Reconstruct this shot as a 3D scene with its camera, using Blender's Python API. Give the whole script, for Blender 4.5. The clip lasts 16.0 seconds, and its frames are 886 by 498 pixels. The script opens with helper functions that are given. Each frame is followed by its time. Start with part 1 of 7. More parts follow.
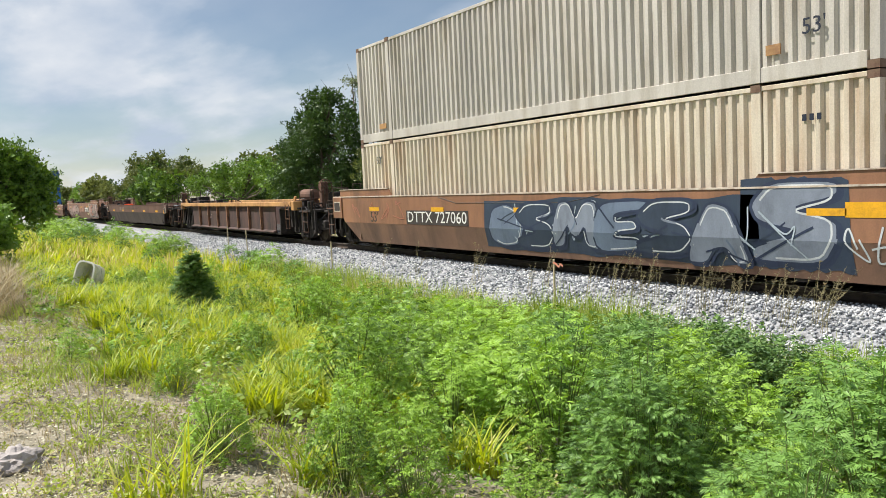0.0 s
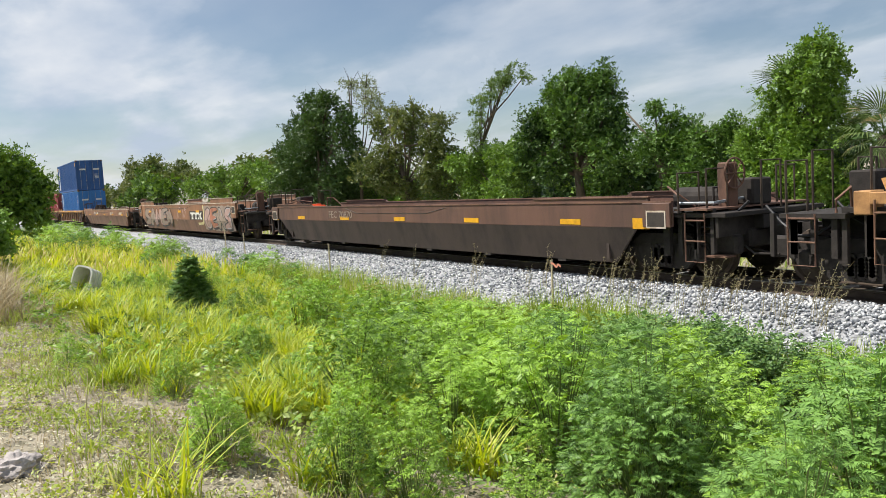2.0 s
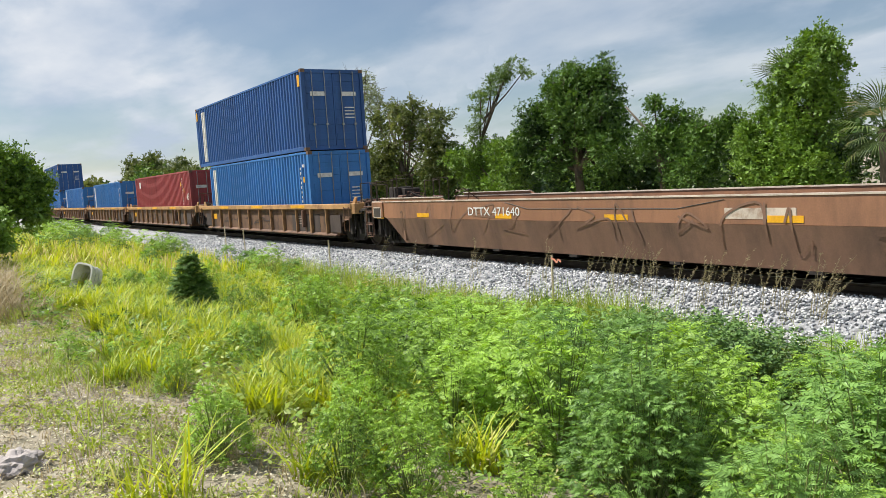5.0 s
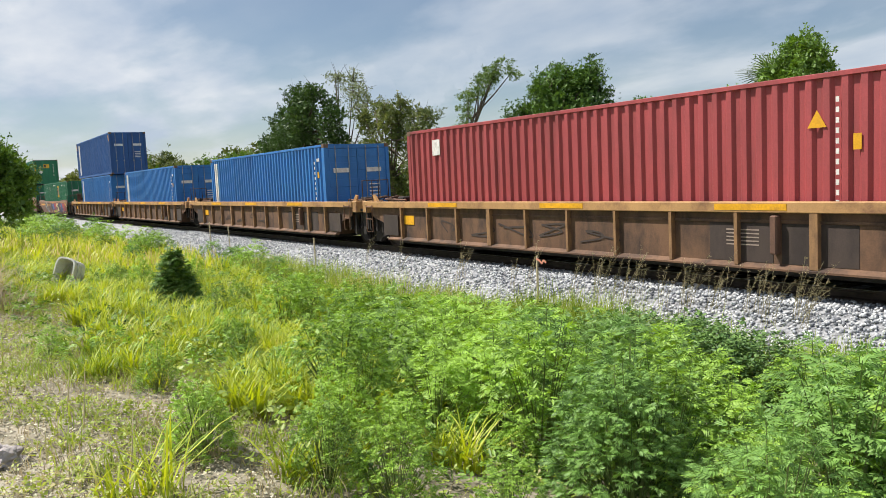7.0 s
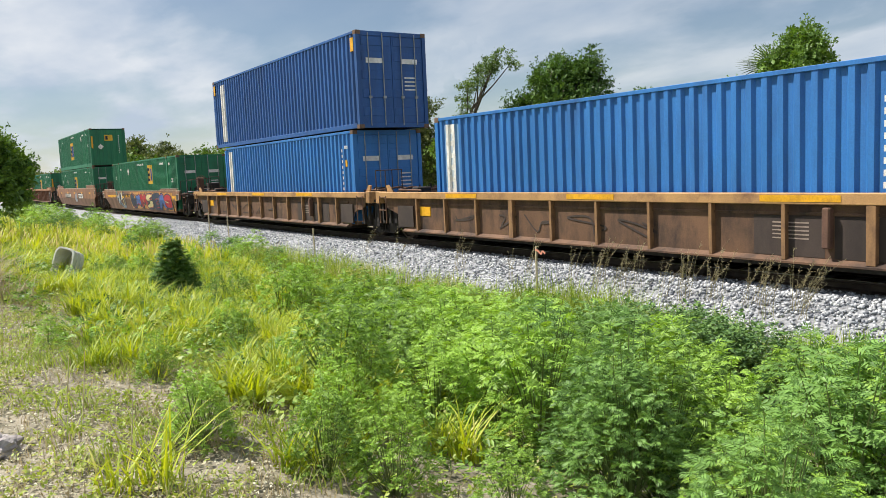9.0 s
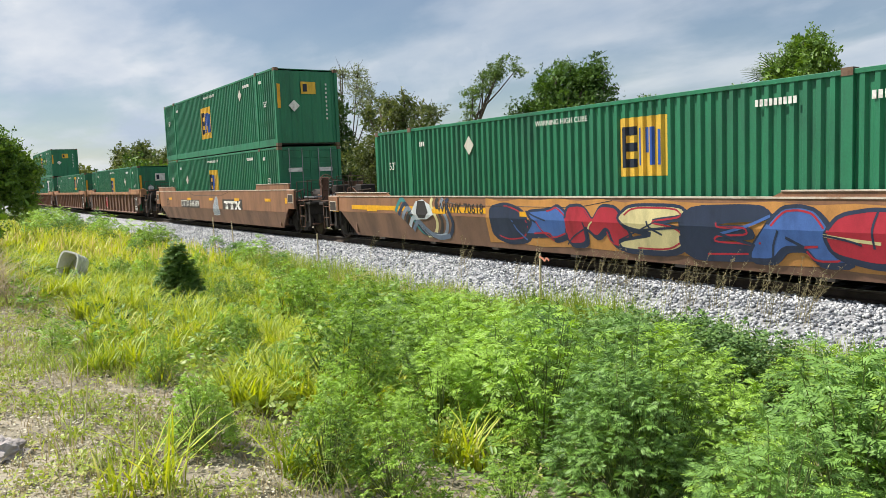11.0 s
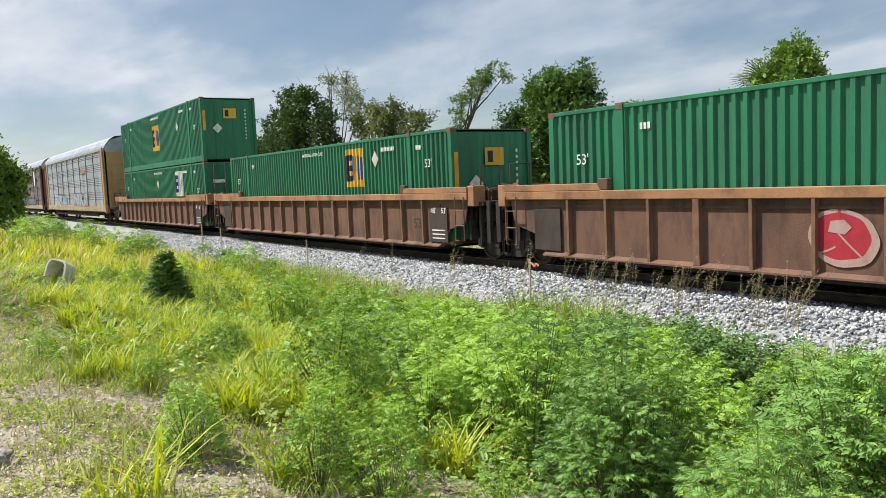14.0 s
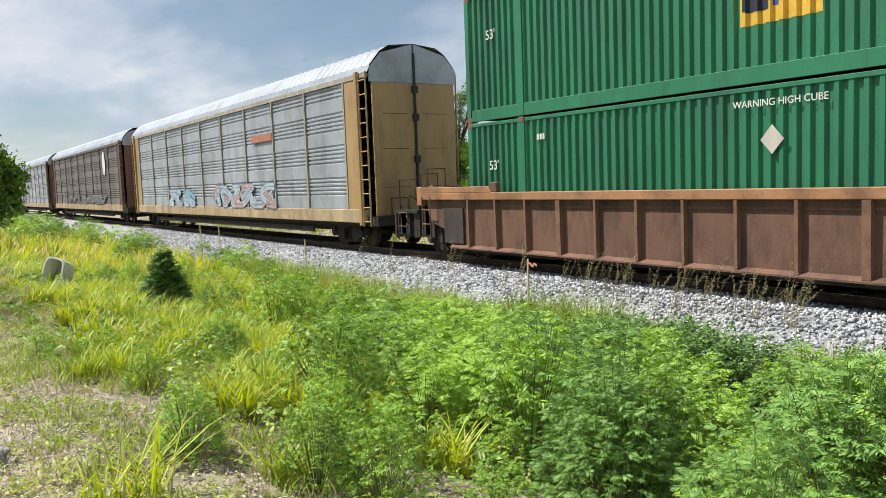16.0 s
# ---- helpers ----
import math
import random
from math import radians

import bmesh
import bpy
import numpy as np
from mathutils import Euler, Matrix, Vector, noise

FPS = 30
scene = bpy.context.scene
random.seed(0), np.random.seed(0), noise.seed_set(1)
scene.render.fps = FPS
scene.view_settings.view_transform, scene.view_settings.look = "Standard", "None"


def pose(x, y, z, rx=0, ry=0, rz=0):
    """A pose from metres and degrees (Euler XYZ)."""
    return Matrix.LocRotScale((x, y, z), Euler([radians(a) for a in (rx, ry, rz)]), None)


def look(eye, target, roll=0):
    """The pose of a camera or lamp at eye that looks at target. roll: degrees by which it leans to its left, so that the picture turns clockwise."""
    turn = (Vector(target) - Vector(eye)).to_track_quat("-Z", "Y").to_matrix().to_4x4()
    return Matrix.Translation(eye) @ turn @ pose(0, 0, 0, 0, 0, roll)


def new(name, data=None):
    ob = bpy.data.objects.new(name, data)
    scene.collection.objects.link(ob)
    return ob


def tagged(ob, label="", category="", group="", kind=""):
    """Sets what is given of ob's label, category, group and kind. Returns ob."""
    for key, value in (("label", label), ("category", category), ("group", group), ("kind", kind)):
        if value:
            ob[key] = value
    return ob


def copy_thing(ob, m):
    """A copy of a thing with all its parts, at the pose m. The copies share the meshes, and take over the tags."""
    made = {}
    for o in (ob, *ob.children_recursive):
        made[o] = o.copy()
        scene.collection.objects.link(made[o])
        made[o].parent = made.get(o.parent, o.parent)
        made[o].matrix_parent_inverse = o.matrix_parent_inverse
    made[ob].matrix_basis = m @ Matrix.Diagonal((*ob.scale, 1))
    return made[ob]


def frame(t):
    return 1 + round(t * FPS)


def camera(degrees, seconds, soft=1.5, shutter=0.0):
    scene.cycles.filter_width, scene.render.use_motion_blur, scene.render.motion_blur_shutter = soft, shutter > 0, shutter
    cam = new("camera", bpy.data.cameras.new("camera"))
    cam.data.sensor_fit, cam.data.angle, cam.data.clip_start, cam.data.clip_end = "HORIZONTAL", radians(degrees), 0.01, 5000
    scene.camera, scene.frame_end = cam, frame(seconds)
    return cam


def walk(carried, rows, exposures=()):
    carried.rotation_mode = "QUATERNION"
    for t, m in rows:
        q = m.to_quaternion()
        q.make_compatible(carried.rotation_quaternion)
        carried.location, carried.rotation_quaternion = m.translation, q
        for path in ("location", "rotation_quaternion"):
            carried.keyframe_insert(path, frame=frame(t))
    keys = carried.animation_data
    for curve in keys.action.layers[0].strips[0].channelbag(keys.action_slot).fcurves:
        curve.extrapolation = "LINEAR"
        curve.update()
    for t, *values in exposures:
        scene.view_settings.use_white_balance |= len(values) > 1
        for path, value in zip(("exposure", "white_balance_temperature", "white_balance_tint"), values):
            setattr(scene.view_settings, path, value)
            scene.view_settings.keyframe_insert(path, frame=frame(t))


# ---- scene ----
# ---- camera ----
cam = camera(58.62, 16.0, soft=0.7)
EYE = Vector((0.0, 0.0, 1.95))


def aim(turn, down, lean):
    """Camera pose: turn from the track's far end towards the track, downward tilt, lean to the right, in degrees."""
    a, b = radians(turn), radians(down)
    way = Vector((-math.cos(a) * math.cos(b), math.sin(a) * math.cos(b), -math.sin(b)))
    return look(EYE, EYE + way, -lean)


AIM_ROWS = [
    (0, 31.99, 4.81, 2.72),
    (0.5, 31.91, 4.83, 2.75),
    (1, 31.95, 4.82, 2.93),
    (1.5, 32.05, 4.76, 3.09),
    (2, 32.16, 4.72, 3.24),
    (2.5, 32.18, 4.75, 3.39),
    (3, 32.12, 4.83, 3.51),
    (3.5, 32.01, 4.91, 3.66),
    (4, 31.96, 5.01, 3.66),
    (6.5, 32.84, 5.06, 2.84),
    (7, 33.18, 5.13, 2.61),
    (7.5, 33.39, 5.29, 2.44),
    (8, 33.47, 5.53, 2.45),
    (8.5, 33.37, 5.72, 2.53),
    (9, 33.21, 5.81, 2.51),
    (11.3, 32.88, 5.09, 2.09),
    (11.5, 32.78, 4.92, 2.11),
    (12, 33.03, 4.98, 2.56),
    (12.5, 33.37, 4.94, 2.64),
    (13, 33.56, 4.85, 2.37),
    (13.5, 33.67, 4.91, 2.33),
    (14, 33.72, 4.95, 2.41),
    (14.5, 33.73, 4.94, 2.42),
    (15, 33.79, 4.92, 2.34),
    (15.5, 33.89, 4.91, 2.28),
    (16, 33.84, 4.97, 2.17),
]
walk(cam, [(t, aim(a, b, c)) for t, a, b, c in AIM_ROWS])

# ---- world and sun ----
SUN_AZ, SUN_EL = math.atan2(-0.74, -0.67), radians(56)
world = bpy.data.worlds.new("sky")
scene.world = world
world.use_nodes = True
wn, wl = world.node_tree.nodes, world.node_tree.links
wn.clear()
w_out = wn.new("ShaderNodeOutputWorld")
w_bg = wn.new("ShaderNodeBackground")
w_bg.inputs[1].default_value = 0.064
w_sky = wn.new("ShaderNodeTexSky")
w_sky.sky_type = "NISHITA"
w_sky.sun_disc = False
w_sky.sun_elevation, w_sky.sun_rotation = SUN_EL, SUN_AZ
w_sky.air_density, w_sky.dust_density, w_sky.ozone_density = 1.0, 0.25, 1.6
w_tc = wn.new("ShaderNodeTexCoord")
w_sep = wn.new("ShaderNodeSeparateXYZ")
w_add = wn.new("ShaderNodeMath")
w_add.operation, w_add.inputs[1].default_value = "ADD", 0.22
w_dx, w_dy = wn.new("ShaderNodeMath"), wn.new("ShaderNodeMath")
w_dx.operation = w_dy.operation = "DIVIDE"
w_com = wn.new("ShaderNodeCombineXYZ")
wl.new(w_tc.outputs["Generated"], w_sep.inputs[0])
wl.new(w_sep.outputs[2], w_add.inputs[0])
wl.new(w_sep.outputs[0], w_dx.inputs[0])
wl.new(w_sep.outputs[1], w_dy.inputs[0])
wl.new(w_add.outputs[0], w_dx.inputs[1])
wl.new(w_add.outputs[0], w_dy.inputs[1])
wl.new(w_dx.outputs[0], w_com.inputs[0])
wl.new(w_dy.outputs[0], w_com.inputs[1])
w_map = wn.new("ShaderNodeMapping")
w_map.inputs["Location"].default_value = (2.35, 0.6, 0.0)
w_map.inputs["Scale"].default_value = (0.8, 1.15, 1.0)
w_map.inputs["Rotation"].default_value = (0, 0, radians(-35))
wl.new(w_com.outputs[0], w_map.inputs[0])
w_n1 = wn.new("ShaderNodeTexNoise")
w_n1.inputs["Scale"].default_value, w_n1.inputs["Detail"].default_value = 1.5, 10
w_n1.inputs["Roughness"].default_value, w_n1.inputs["Distortion"].default_value = 0.52, 0.15
wl.new(w_map.outputs[0], w_n1.inputs["Vector"])
w_ramp = wn.new("ShaderNodeValToRGB")
w_ramp.color_ramp.elements[0].position, w_ramp.color_ramp.elements[1].position = 0.43, 0.57
w_ramp.color_ramp.elements[0].color, w_ramp.color_ramp.elements[1].color = (0.26, 0.26, 0.26, 1), (0.95, 0.95, 0.95, 1)
wl.new(w_n1.outputs["Fac"], w_ramp.inputs[0])
w_n2 = wn.new("ShaderNodeTexNoise")
w_n2.inputs["Scale"].default_value, w_n2.inputs["Detail"].default_value = 2.6, 8
wl.new(w_map.outputs[0], w_n2.inputs["Vector"])
w_cloud = wn.new("ShaderNodeValToRGB")
w_cloud.color_ramp.elements[0].position, w_cloud.color_ramp.elements[1].position = 0.36, 0.70
w_cloud.color_ramp.elements[0].color, w_cloud.color_ramp.elements[1].color = (6.0, 7.0, 8.5, 1), (9.8, 10.1, 10.6, 1)
wl.new(w_n2.outputs["Fac"], w_cloud.inputs[0])
w_mix = wn.new("ShaderNodeMix")
w_mix.data_type = "RGBA"
# the cloud cover thins out over the line of trees
w_dot = wn.new("ShaderNodeVectorMath")
w_dot.operation, w_dot.inputs[1].default_value = "DOT_PRODUCT", (-0.753, 0.644, 0.135)
wl.new(w_tc.outputs["Generated"], w_dot.inputs[0])
w_thin = wn.new("ShaderNodeMapRange")
w_thin.interpolation_type = "SMOOTHSTEP"
w_thin.inputs["From Min"].default_value, w_thin.inputs["From Max"].default_value = math.cos(radians(30)), math.cos(radians(4))
w_thin.inputs["To Min"].default_value, w_thin.inputs["To Max"].default_value = 1.0, 0.6
wl.new(w_dot.outputs["Value"], w_thin.inputs[0])
w_cov = wn.new("ShaderNodeMath")
w_cov.operation = "MULTIPLY"
wl.new(w_ramp.outputs[0], w_cov.inputs[0])
wl.new(w_thin.outputs[0], w_cov.inputs[1])
# heaped clouds low over the trees
w_n3 = wn.new("ShaderNodeTexNoise")
w_n3.inputs["Scale"].default_value, w_n3.inputs["Detail"].default_value = 55.0, 6
wl.new(w_tc.outputs["Generated"], w_n3.inputs["Vector"])
w_last = w_cov.outputs[0]
for w_to, w_wide in (((-0.8073, 0.5746, 0.1345), 2.0), ((-0.8708, 0.4799, 0.1063), 3.0), ((-0.8421, 0.5284, 0.1077), 2.6)):
    w_d = wn.new("ShaderNodeVectorMath")
    w_d.operation, w_d.inputs[1].default_value = "DOT_PRODUCT", w_to
    wl.new(w_tc.outputs["Generated"], w_d.inputs[0])
    w_edge = wn.new("ShaderNodeMath")
    w_edge.operation, w_edge.inputs[1].default_value = "MULTIPLY_ADD", 0.0022
    wl.new(w_n3.outputs["Fac"], w_edge.inputs[0])
    wl.new(w_d.outputs["Value"], w_edge.inputs[2])
    w_soft = wn.new("ShaderNodeMapRange")
    w_soft.interpolation_type = "SMOOTHSTEP"
    w_soft.inputs["From Min"].default_value, w_soft.inputs["From Max"].default_value = math.cos(radians(w_wide)) + 0.0010, math.cos(radians(w_wide * 0.45)) + 0.0011
    w_soft.inputs["To Max"].default_value = 0.62
    wl.new(w_edge.outputs[0], w_soft.inputs[0])
    w_max = wn.new("ShaderNodeMath")
    w_max.operation = "MAXIMUM"
    wl.new(w_last, w_max.inputs[0])
    wl.new(w_soft.outputs[0], w_max.inputs[1])
    w_last = w_max.outputs[0]
wl.new(w_last, w_mix.inputs[0])
wl.new(w_sky.outputs[0], w_mix.inputs[6])
wl.new(w_cloud.outputs[0], w_mix.inputs[7])
wl.new(w_mix.outputs[2], w_bg.inputs[0])
wl.new(w_bg.outputs[0], w_out.inputs[0])

sun = new("sun", bpy.data.lights.new("sun", "SUN"))
sun.data.energy, sun.data.angle, sun.data.color = 5.15, radians(0.6), (1.0, 0.95, 0.87)
SUN_WAY = Vector((math.sin(SUN_AZ) * math.cos(SUN_EL), math.cos(SUN_AZ) * math.cos(SUN_EL), math.sin(SUN_EL)))
sun.matrix_world = look(SUN_WAY * 60, (0, 0, 0))
scene.view_settings.exposure = 0.42


# ---- materials ----
def srgb(r, g, b):
    return tuple(((c / 255 + 0.055) / 1.055) ** 2.4 if c > 10 else c / 255 / 12.92 for c in (r, g, b)) + (1.0,)


def tone(c, k):
    return (c[0] * k, c[1] * k, c[2] * k, 1.0)


def surface(name, base, worn, rough=0.6, metal=0.0, scale=1.5, amount=0.5, bump=0.15, streak=1.0, grain=40.0, vary=0.0):
    """Painted or mineral surface: two scales of wear between base and worn colours, streaked down the height where streak < 1."""
    m = bpy.data.materials.new(name)
    m.use_nodes = True
    n, l = m.node_tree.nodes, m.node_tree.links
    p = n["Principled BSDF"]
    p.inputs["Metallic"].default_value = metal
    tc = n.new("ShaderNodeTexCoord")
    mp = n.new("ShaderNodeMapping")
    mp.inputs["Scale"].default_value = (1, 1, streak)
    l.new(tc.outputs["Object"], mp.inputs[0])
    n1, n2 = n.new("ShaderNodeTexNoise"), n.new("ShaderNodeTexNoise")
    n1.inputs["Scale"].default_value, n1.inputs["Detail"].default_value, n1.inputs["Roughness"].default_value = scale, 8, 0.65
    n2.inputs["Scale"].default_value, n2.inputs["Detail"].default_value = grain, 4
    l.new(mp.outputs[0], n1.inputs["Vector"])
    l.new(tc.outputs["Object"], n2.inputs["Vector"])
    rp = n.new("ShaderNodeValToRGB")
    rp.color_ramp.elements[0].position, rp.color_ramp.elements[1].position = 0.62 - 0.32 * amount, 0.80 - 0.22 * amount
    rp.color_ramp.elements[0].color, rp.color_ramp.elements[1].color = base, worn
    l.new(n1.outputs["Fac"], rp.inputs[0])
    hsv = n.new("ShaderNodeHueSaturation")
    ma = n.new("ShaderNodeMapRange")
    ma.inputs["To Min"].default_value, ma.inputs["To Max"].default_value = 0.78, 1.2
    l.new(n2.outputs["Fac"], ma.inputs[0])
    n3 = n.new("ShaderNodeTexNoise")
    n3.inputs["Scale"].default_value, n3.inputs["Detail"].default_value, n3.inputs["Roughness"].default_value = scale * 0.45, 6, 0.7
    l.new(mp.outputs[0], n3.inputs["Vector"])
    m3 = n.new("ShaderNodeMapRange")
    m3.inputs["From Min"].default_value, m3.inputs["From Max"].default_value = 0.3, 0.7
    m3.inputs["To Min"].default_value, m3.inputs["To Max"].default_value = 0.76, 1.16
    l.new(n3.outputs["Fac"], m3.inputs[0])
    mm = n.new("ShaderNodeMath")
    mm.operation = "MULTIPLY"
    l.new(ma.outputs[0], mm.inputs[0])
    l.new(m3.outputs[0], mm.inputs[1])
    last = mm.outputs[0]
    if vary:
        oi = n.new("ShaderNodeObjectInfo")
        mr = n.new("ShaderNodeMapRange")
        mr.inputs["To Min"].default_value, mr.inputs["To Max"].default_value = 1 - vary, 1 + vary
        l.new(oi.outputs["Random"], mr.inputs[0])
        mu = n.new("ShaderNodeMath")
        mu.operation = "MULTIPLY"
        l.new(last, mu.inputs[0])
        l.new(mr.outputs[0], mu.inputs[1])
        last = mu.outputs[0]
    l.new(last, hsv.inputs["Value"])
    l.new(rp.outputs[0], hsv.inputs["Color"])
    l.new(hsv.outputs[0], p.inputs["Base Color"])
    rr = n.new("ShaderNodeMapRange")
    rr.inputs["To Min"].default_value, rr.inputs["To Max"].default_value = max(rough - 0.12, 0.05), min(rough + 0.18, 1)
    l.new(n1.outputs["Fac"], rr.inputs[0])
    l.new(rr.outputs[0], p.inputs["Roughness"])
    if bump:
        bp = n.new("ShaderNodeBump")
        bp.inputs["Strength"].default_value, bp.inputs["Distance"].default_value = bump, 0.02
        l.new(n2.outputs["Fac"], bp.inputs["Height"])
        l.new(bp.outputs[0], p.inputs["Normal"])
    return m


def leafy(name, dark, light, dry=None, through_light=0.35, patch=0.35):
    """Foliage: colour varies leaf by leaf, plant by plant and in soft patches; part of the light passes through."""
    m = bpy.data.materials.new(name)
    m.use_nodes = True
    n, l = m.node_tree.nodes, m.node_tree.links
    out, p = n["Material Output"], n["Principled BSDF"]
    geo, oi, tc = n.new("ShaderNodeNewGeometry"), n.new("ShaderNodeObjectInfo"), n.new("ShaderNodeTexCoord")
    no = n.new("ShaderNodeTexNoise")
    no.inputs["Scale"].default_value, no.inputs["Detail"].default_value = patch, 3
    l.new(geo.outputs["Position"], no.inputs["Vector"])
    a1 = n.new("ShaderNodeMath")
    a1.operation = "MULTIPLY_ADD"
    a1.inputs[1].default_value = 0.5
    l.new(geo.outputs["Random Per Island"], a1.inputs[0])
    a2 = n.new("ShaderNodeMath")
    a2.operation = "MULTIPLY_ADD"
    a2.inputs[1].default_value, a2.inputs[2].default_value = 0.9, -0.28
    l.new(no.outputs["Fac"], a2.inputs[0])
    a3 = n.new("ShaderNodeMath")
    a3.operation = "MULTIPLY_ADD"
    a3.inputs[1].default_value = 0.3
    l.new(oi.outputs["Random"], a3.inputs[0])
    l.new(a2.outputs[0], a3.inputs[2])
    l.new(a3.outputs[0], a1.inputs[2])
    rp = n.new("ShaderNodeValToRGB")
    e = rp.color_ramp.elements
    e[0].position, e[0].color, e[1].position, e[1].color = 0.1, dark, 0.8, light
    if dry:
        k = e.new(0.97)
        k.color = dry
    l.new(a1.outputs[0], rp.inputs[0])
    l.new(rp.outputs[0], p.inputs["Base Color"])
    p.inputs["Roughness"].default_value = 0.46
    p.inputs["Specular IOR Level"].default_value = 0.32
    tr = n.new("ShaderNodeBsdfTranslucent")
    hs = n.new("ShaderNodeHueSaturation")
    hs.inputs["Hue"].default_value, hs.inputs["Saturation"].default_value, hs.inputs["Value"].default_value = 0.485, 1.12, 1.35
    l.new(rp.outputs[0], hs.inputs["Color"])
    l.new(hs.outputs[0], tr.inputs[0])
    mx = n.new("ShaderNodeMixShader")
    mx.inputs[0].default_value = through_light
    l.new(p.outputs[0], mx.inputs[1])
    l.new(tr.outputs[0], mx.inputs[2])
    l.new(mx.outputs[0], out.inputs[0])
    return m


def plain(name, c, rough=0.6):
    return surface(name, c, tone(c, 0.7), rough, 0, 3.0, 0.35, 0.05, 0.4, 60.0)


M = {}
# well cars
M["brown"] = surface("brown_car_paint", srgb(148, 105, 78), srgb(106, 78, 60), 0.55, 0, 1.2, 0.5, 0.06, 0.25)
# lower panels: dust, plus a darker tone for the shade of their lean
M["brown_low"] = surface("brown_car_paint_dust_and_shade", srgb(130, 98, 79), srgb(100, 78, 65), 0.7, 0, 1.6, 0.5, 0.06, 0.25)
M["dark_car"] = surface("dark_maroon_car_paint", srgb(104, 74, 62), srgb(76, 57, 50), 0.6, 0, 1.0, 0.5, 0.06, 0.3)
# web and rib tones: rust and grime, plus shade between ribs in the colour
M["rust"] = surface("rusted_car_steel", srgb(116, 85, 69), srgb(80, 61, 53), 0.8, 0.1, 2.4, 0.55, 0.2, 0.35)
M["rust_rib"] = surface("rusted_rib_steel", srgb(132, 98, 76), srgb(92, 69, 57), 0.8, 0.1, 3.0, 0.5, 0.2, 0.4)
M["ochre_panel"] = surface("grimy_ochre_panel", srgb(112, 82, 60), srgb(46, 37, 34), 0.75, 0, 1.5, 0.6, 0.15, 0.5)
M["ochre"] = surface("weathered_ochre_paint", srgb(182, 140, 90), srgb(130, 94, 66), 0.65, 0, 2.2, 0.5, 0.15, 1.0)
M["orange_rust"] = surface("orange_rust_chord", srgb(166, 120, 84), srgb(120, 86, 62), 0.75, 0, 1.8, 0.5, 0.2, 1.0)
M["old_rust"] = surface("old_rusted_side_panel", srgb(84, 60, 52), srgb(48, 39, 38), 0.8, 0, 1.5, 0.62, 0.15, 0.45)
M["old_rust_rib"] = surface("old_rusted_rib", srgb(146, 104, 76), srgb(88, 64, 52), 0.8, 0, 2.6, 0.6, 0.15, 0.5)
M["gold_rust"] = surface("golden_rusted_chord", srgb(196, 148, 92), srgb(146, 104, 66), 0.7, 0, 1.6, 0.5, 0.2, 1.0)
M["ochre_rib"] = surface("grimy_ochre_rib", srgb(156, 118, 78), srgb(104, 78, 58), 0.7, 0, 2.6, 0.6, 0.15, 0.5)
M["blue_pale"] = surface("faded_pale_blue_paint", srgb(122, 160, 196), srgb(96, 134, 172), 0.55, 0, 2.5, 0.5, 0.04, 0.3)
M["dirty_dark"] = surface("dark_grimy_panel", srgb(70, 58, 52), srgb(50, 42, 39), 0.8, 0, 1.6, 0.5, 0.1, 0.4)
M["under"] = surface("undercarriage_grime", srgb(52, 46, 42), srgb(36, 32, 30), 0.85, 0.1, 4, 0.5, 0.25)
M["wheel"] = surface("wheel_steel", srgb(80, 68, 58), srgb(58, 48, 42), 0.7, 0.4, 5, 0.5, 0.15)
M["bright_steel"] = surface("polished_rail_steel", srgb(176, 172, 168), srgb(132, 122, 114), 0.35, 0.8, 3, 0.4, 0.03)
M["pale_edge"] = surface("pale_edge_paint", srgb(200, 186, 170), srgb(150, 118, 96), 0.6, 0, 4, 0.4, 0.05)
M["yellow"] = surface("yellow_reflector", srgb(226, 166, 30), srgb(196, 140, 40), 0.45, 0, 6, 0.3, 0.02)
M["white_paint"] = surface("white_stencil", srgb(226, 224, 218), srgb(186, 180, 170), 0.6, 0, 8, 0.35, 0.02)
M["dark_plate"] = surface("dark_plate_paint", srgb(62, 54, 50), srgb(50, 44, 42), 0.6, 0, 4, 0.4, 0.03)
M["black"] = surface("black_paint", srgb(34, 34, 38), srgb(46, 44, 44), 0.55, 0, 4, 0.4, 0.03)
M["orange_cloth"] = surface("orange_tarp", srgb(226, 88, 40), srgb(190, 66, 34), 0.8, 0, 5, 0.5, 0.1)
# containers
M["cream"] = surface("cream_container_paint", srgb(212, 200, 180), srgb(178, 152, 124), 0.55, 0, 1.5, 0.42, 0.05, 0.18)
M["cream_top"] = surface("grey_white_container_paint", srgb(196, 190, 180), srgb(162, 152, 136), 0.55, 0, 1.5, 0.42, 0.05, 0.18)
M["green"] = surface("green_container_paint", srgb(36, 118, 82), srgb(36, 93, 69), 0.5, 0, 1.2, 0.5, 0.04, 0.25)
M["blue"] = surface("blue_container_paint", srgb(48, 116, 184), srgb(40, 92, 150), 0.5, 0, 1.3, 0.45, 0.04, 0.2)
M["blue_top"] = surface("deep_blue_container_paint", srgb(40, 88, 150), srgb(36, 72, 122), 0.5, 0, 1.3, 0.45, 0.04, 0.2)
M["red"] = surface("oxide_red_container_paint", srgb(162, 70, 72), srgb(128, 58, 58), 0.55, 0, 1.3, 0.45, 0.04, 0.2)
M["casting"] = surface("rusty_casting", srgb(120, 96, 78), srgb(90, 66, 52), 0.7, 0.2, 8, 0.5, 0.15)
M["emb_yellow"] = plain("emblem_yellow", srgb(222, 178, 60))
M["emb_blue"] = plain("emblem_blue", srgb(40, 84, 170))
M["emb_dark"] = plain("emblem_navy", srgb(24, 34, 52))
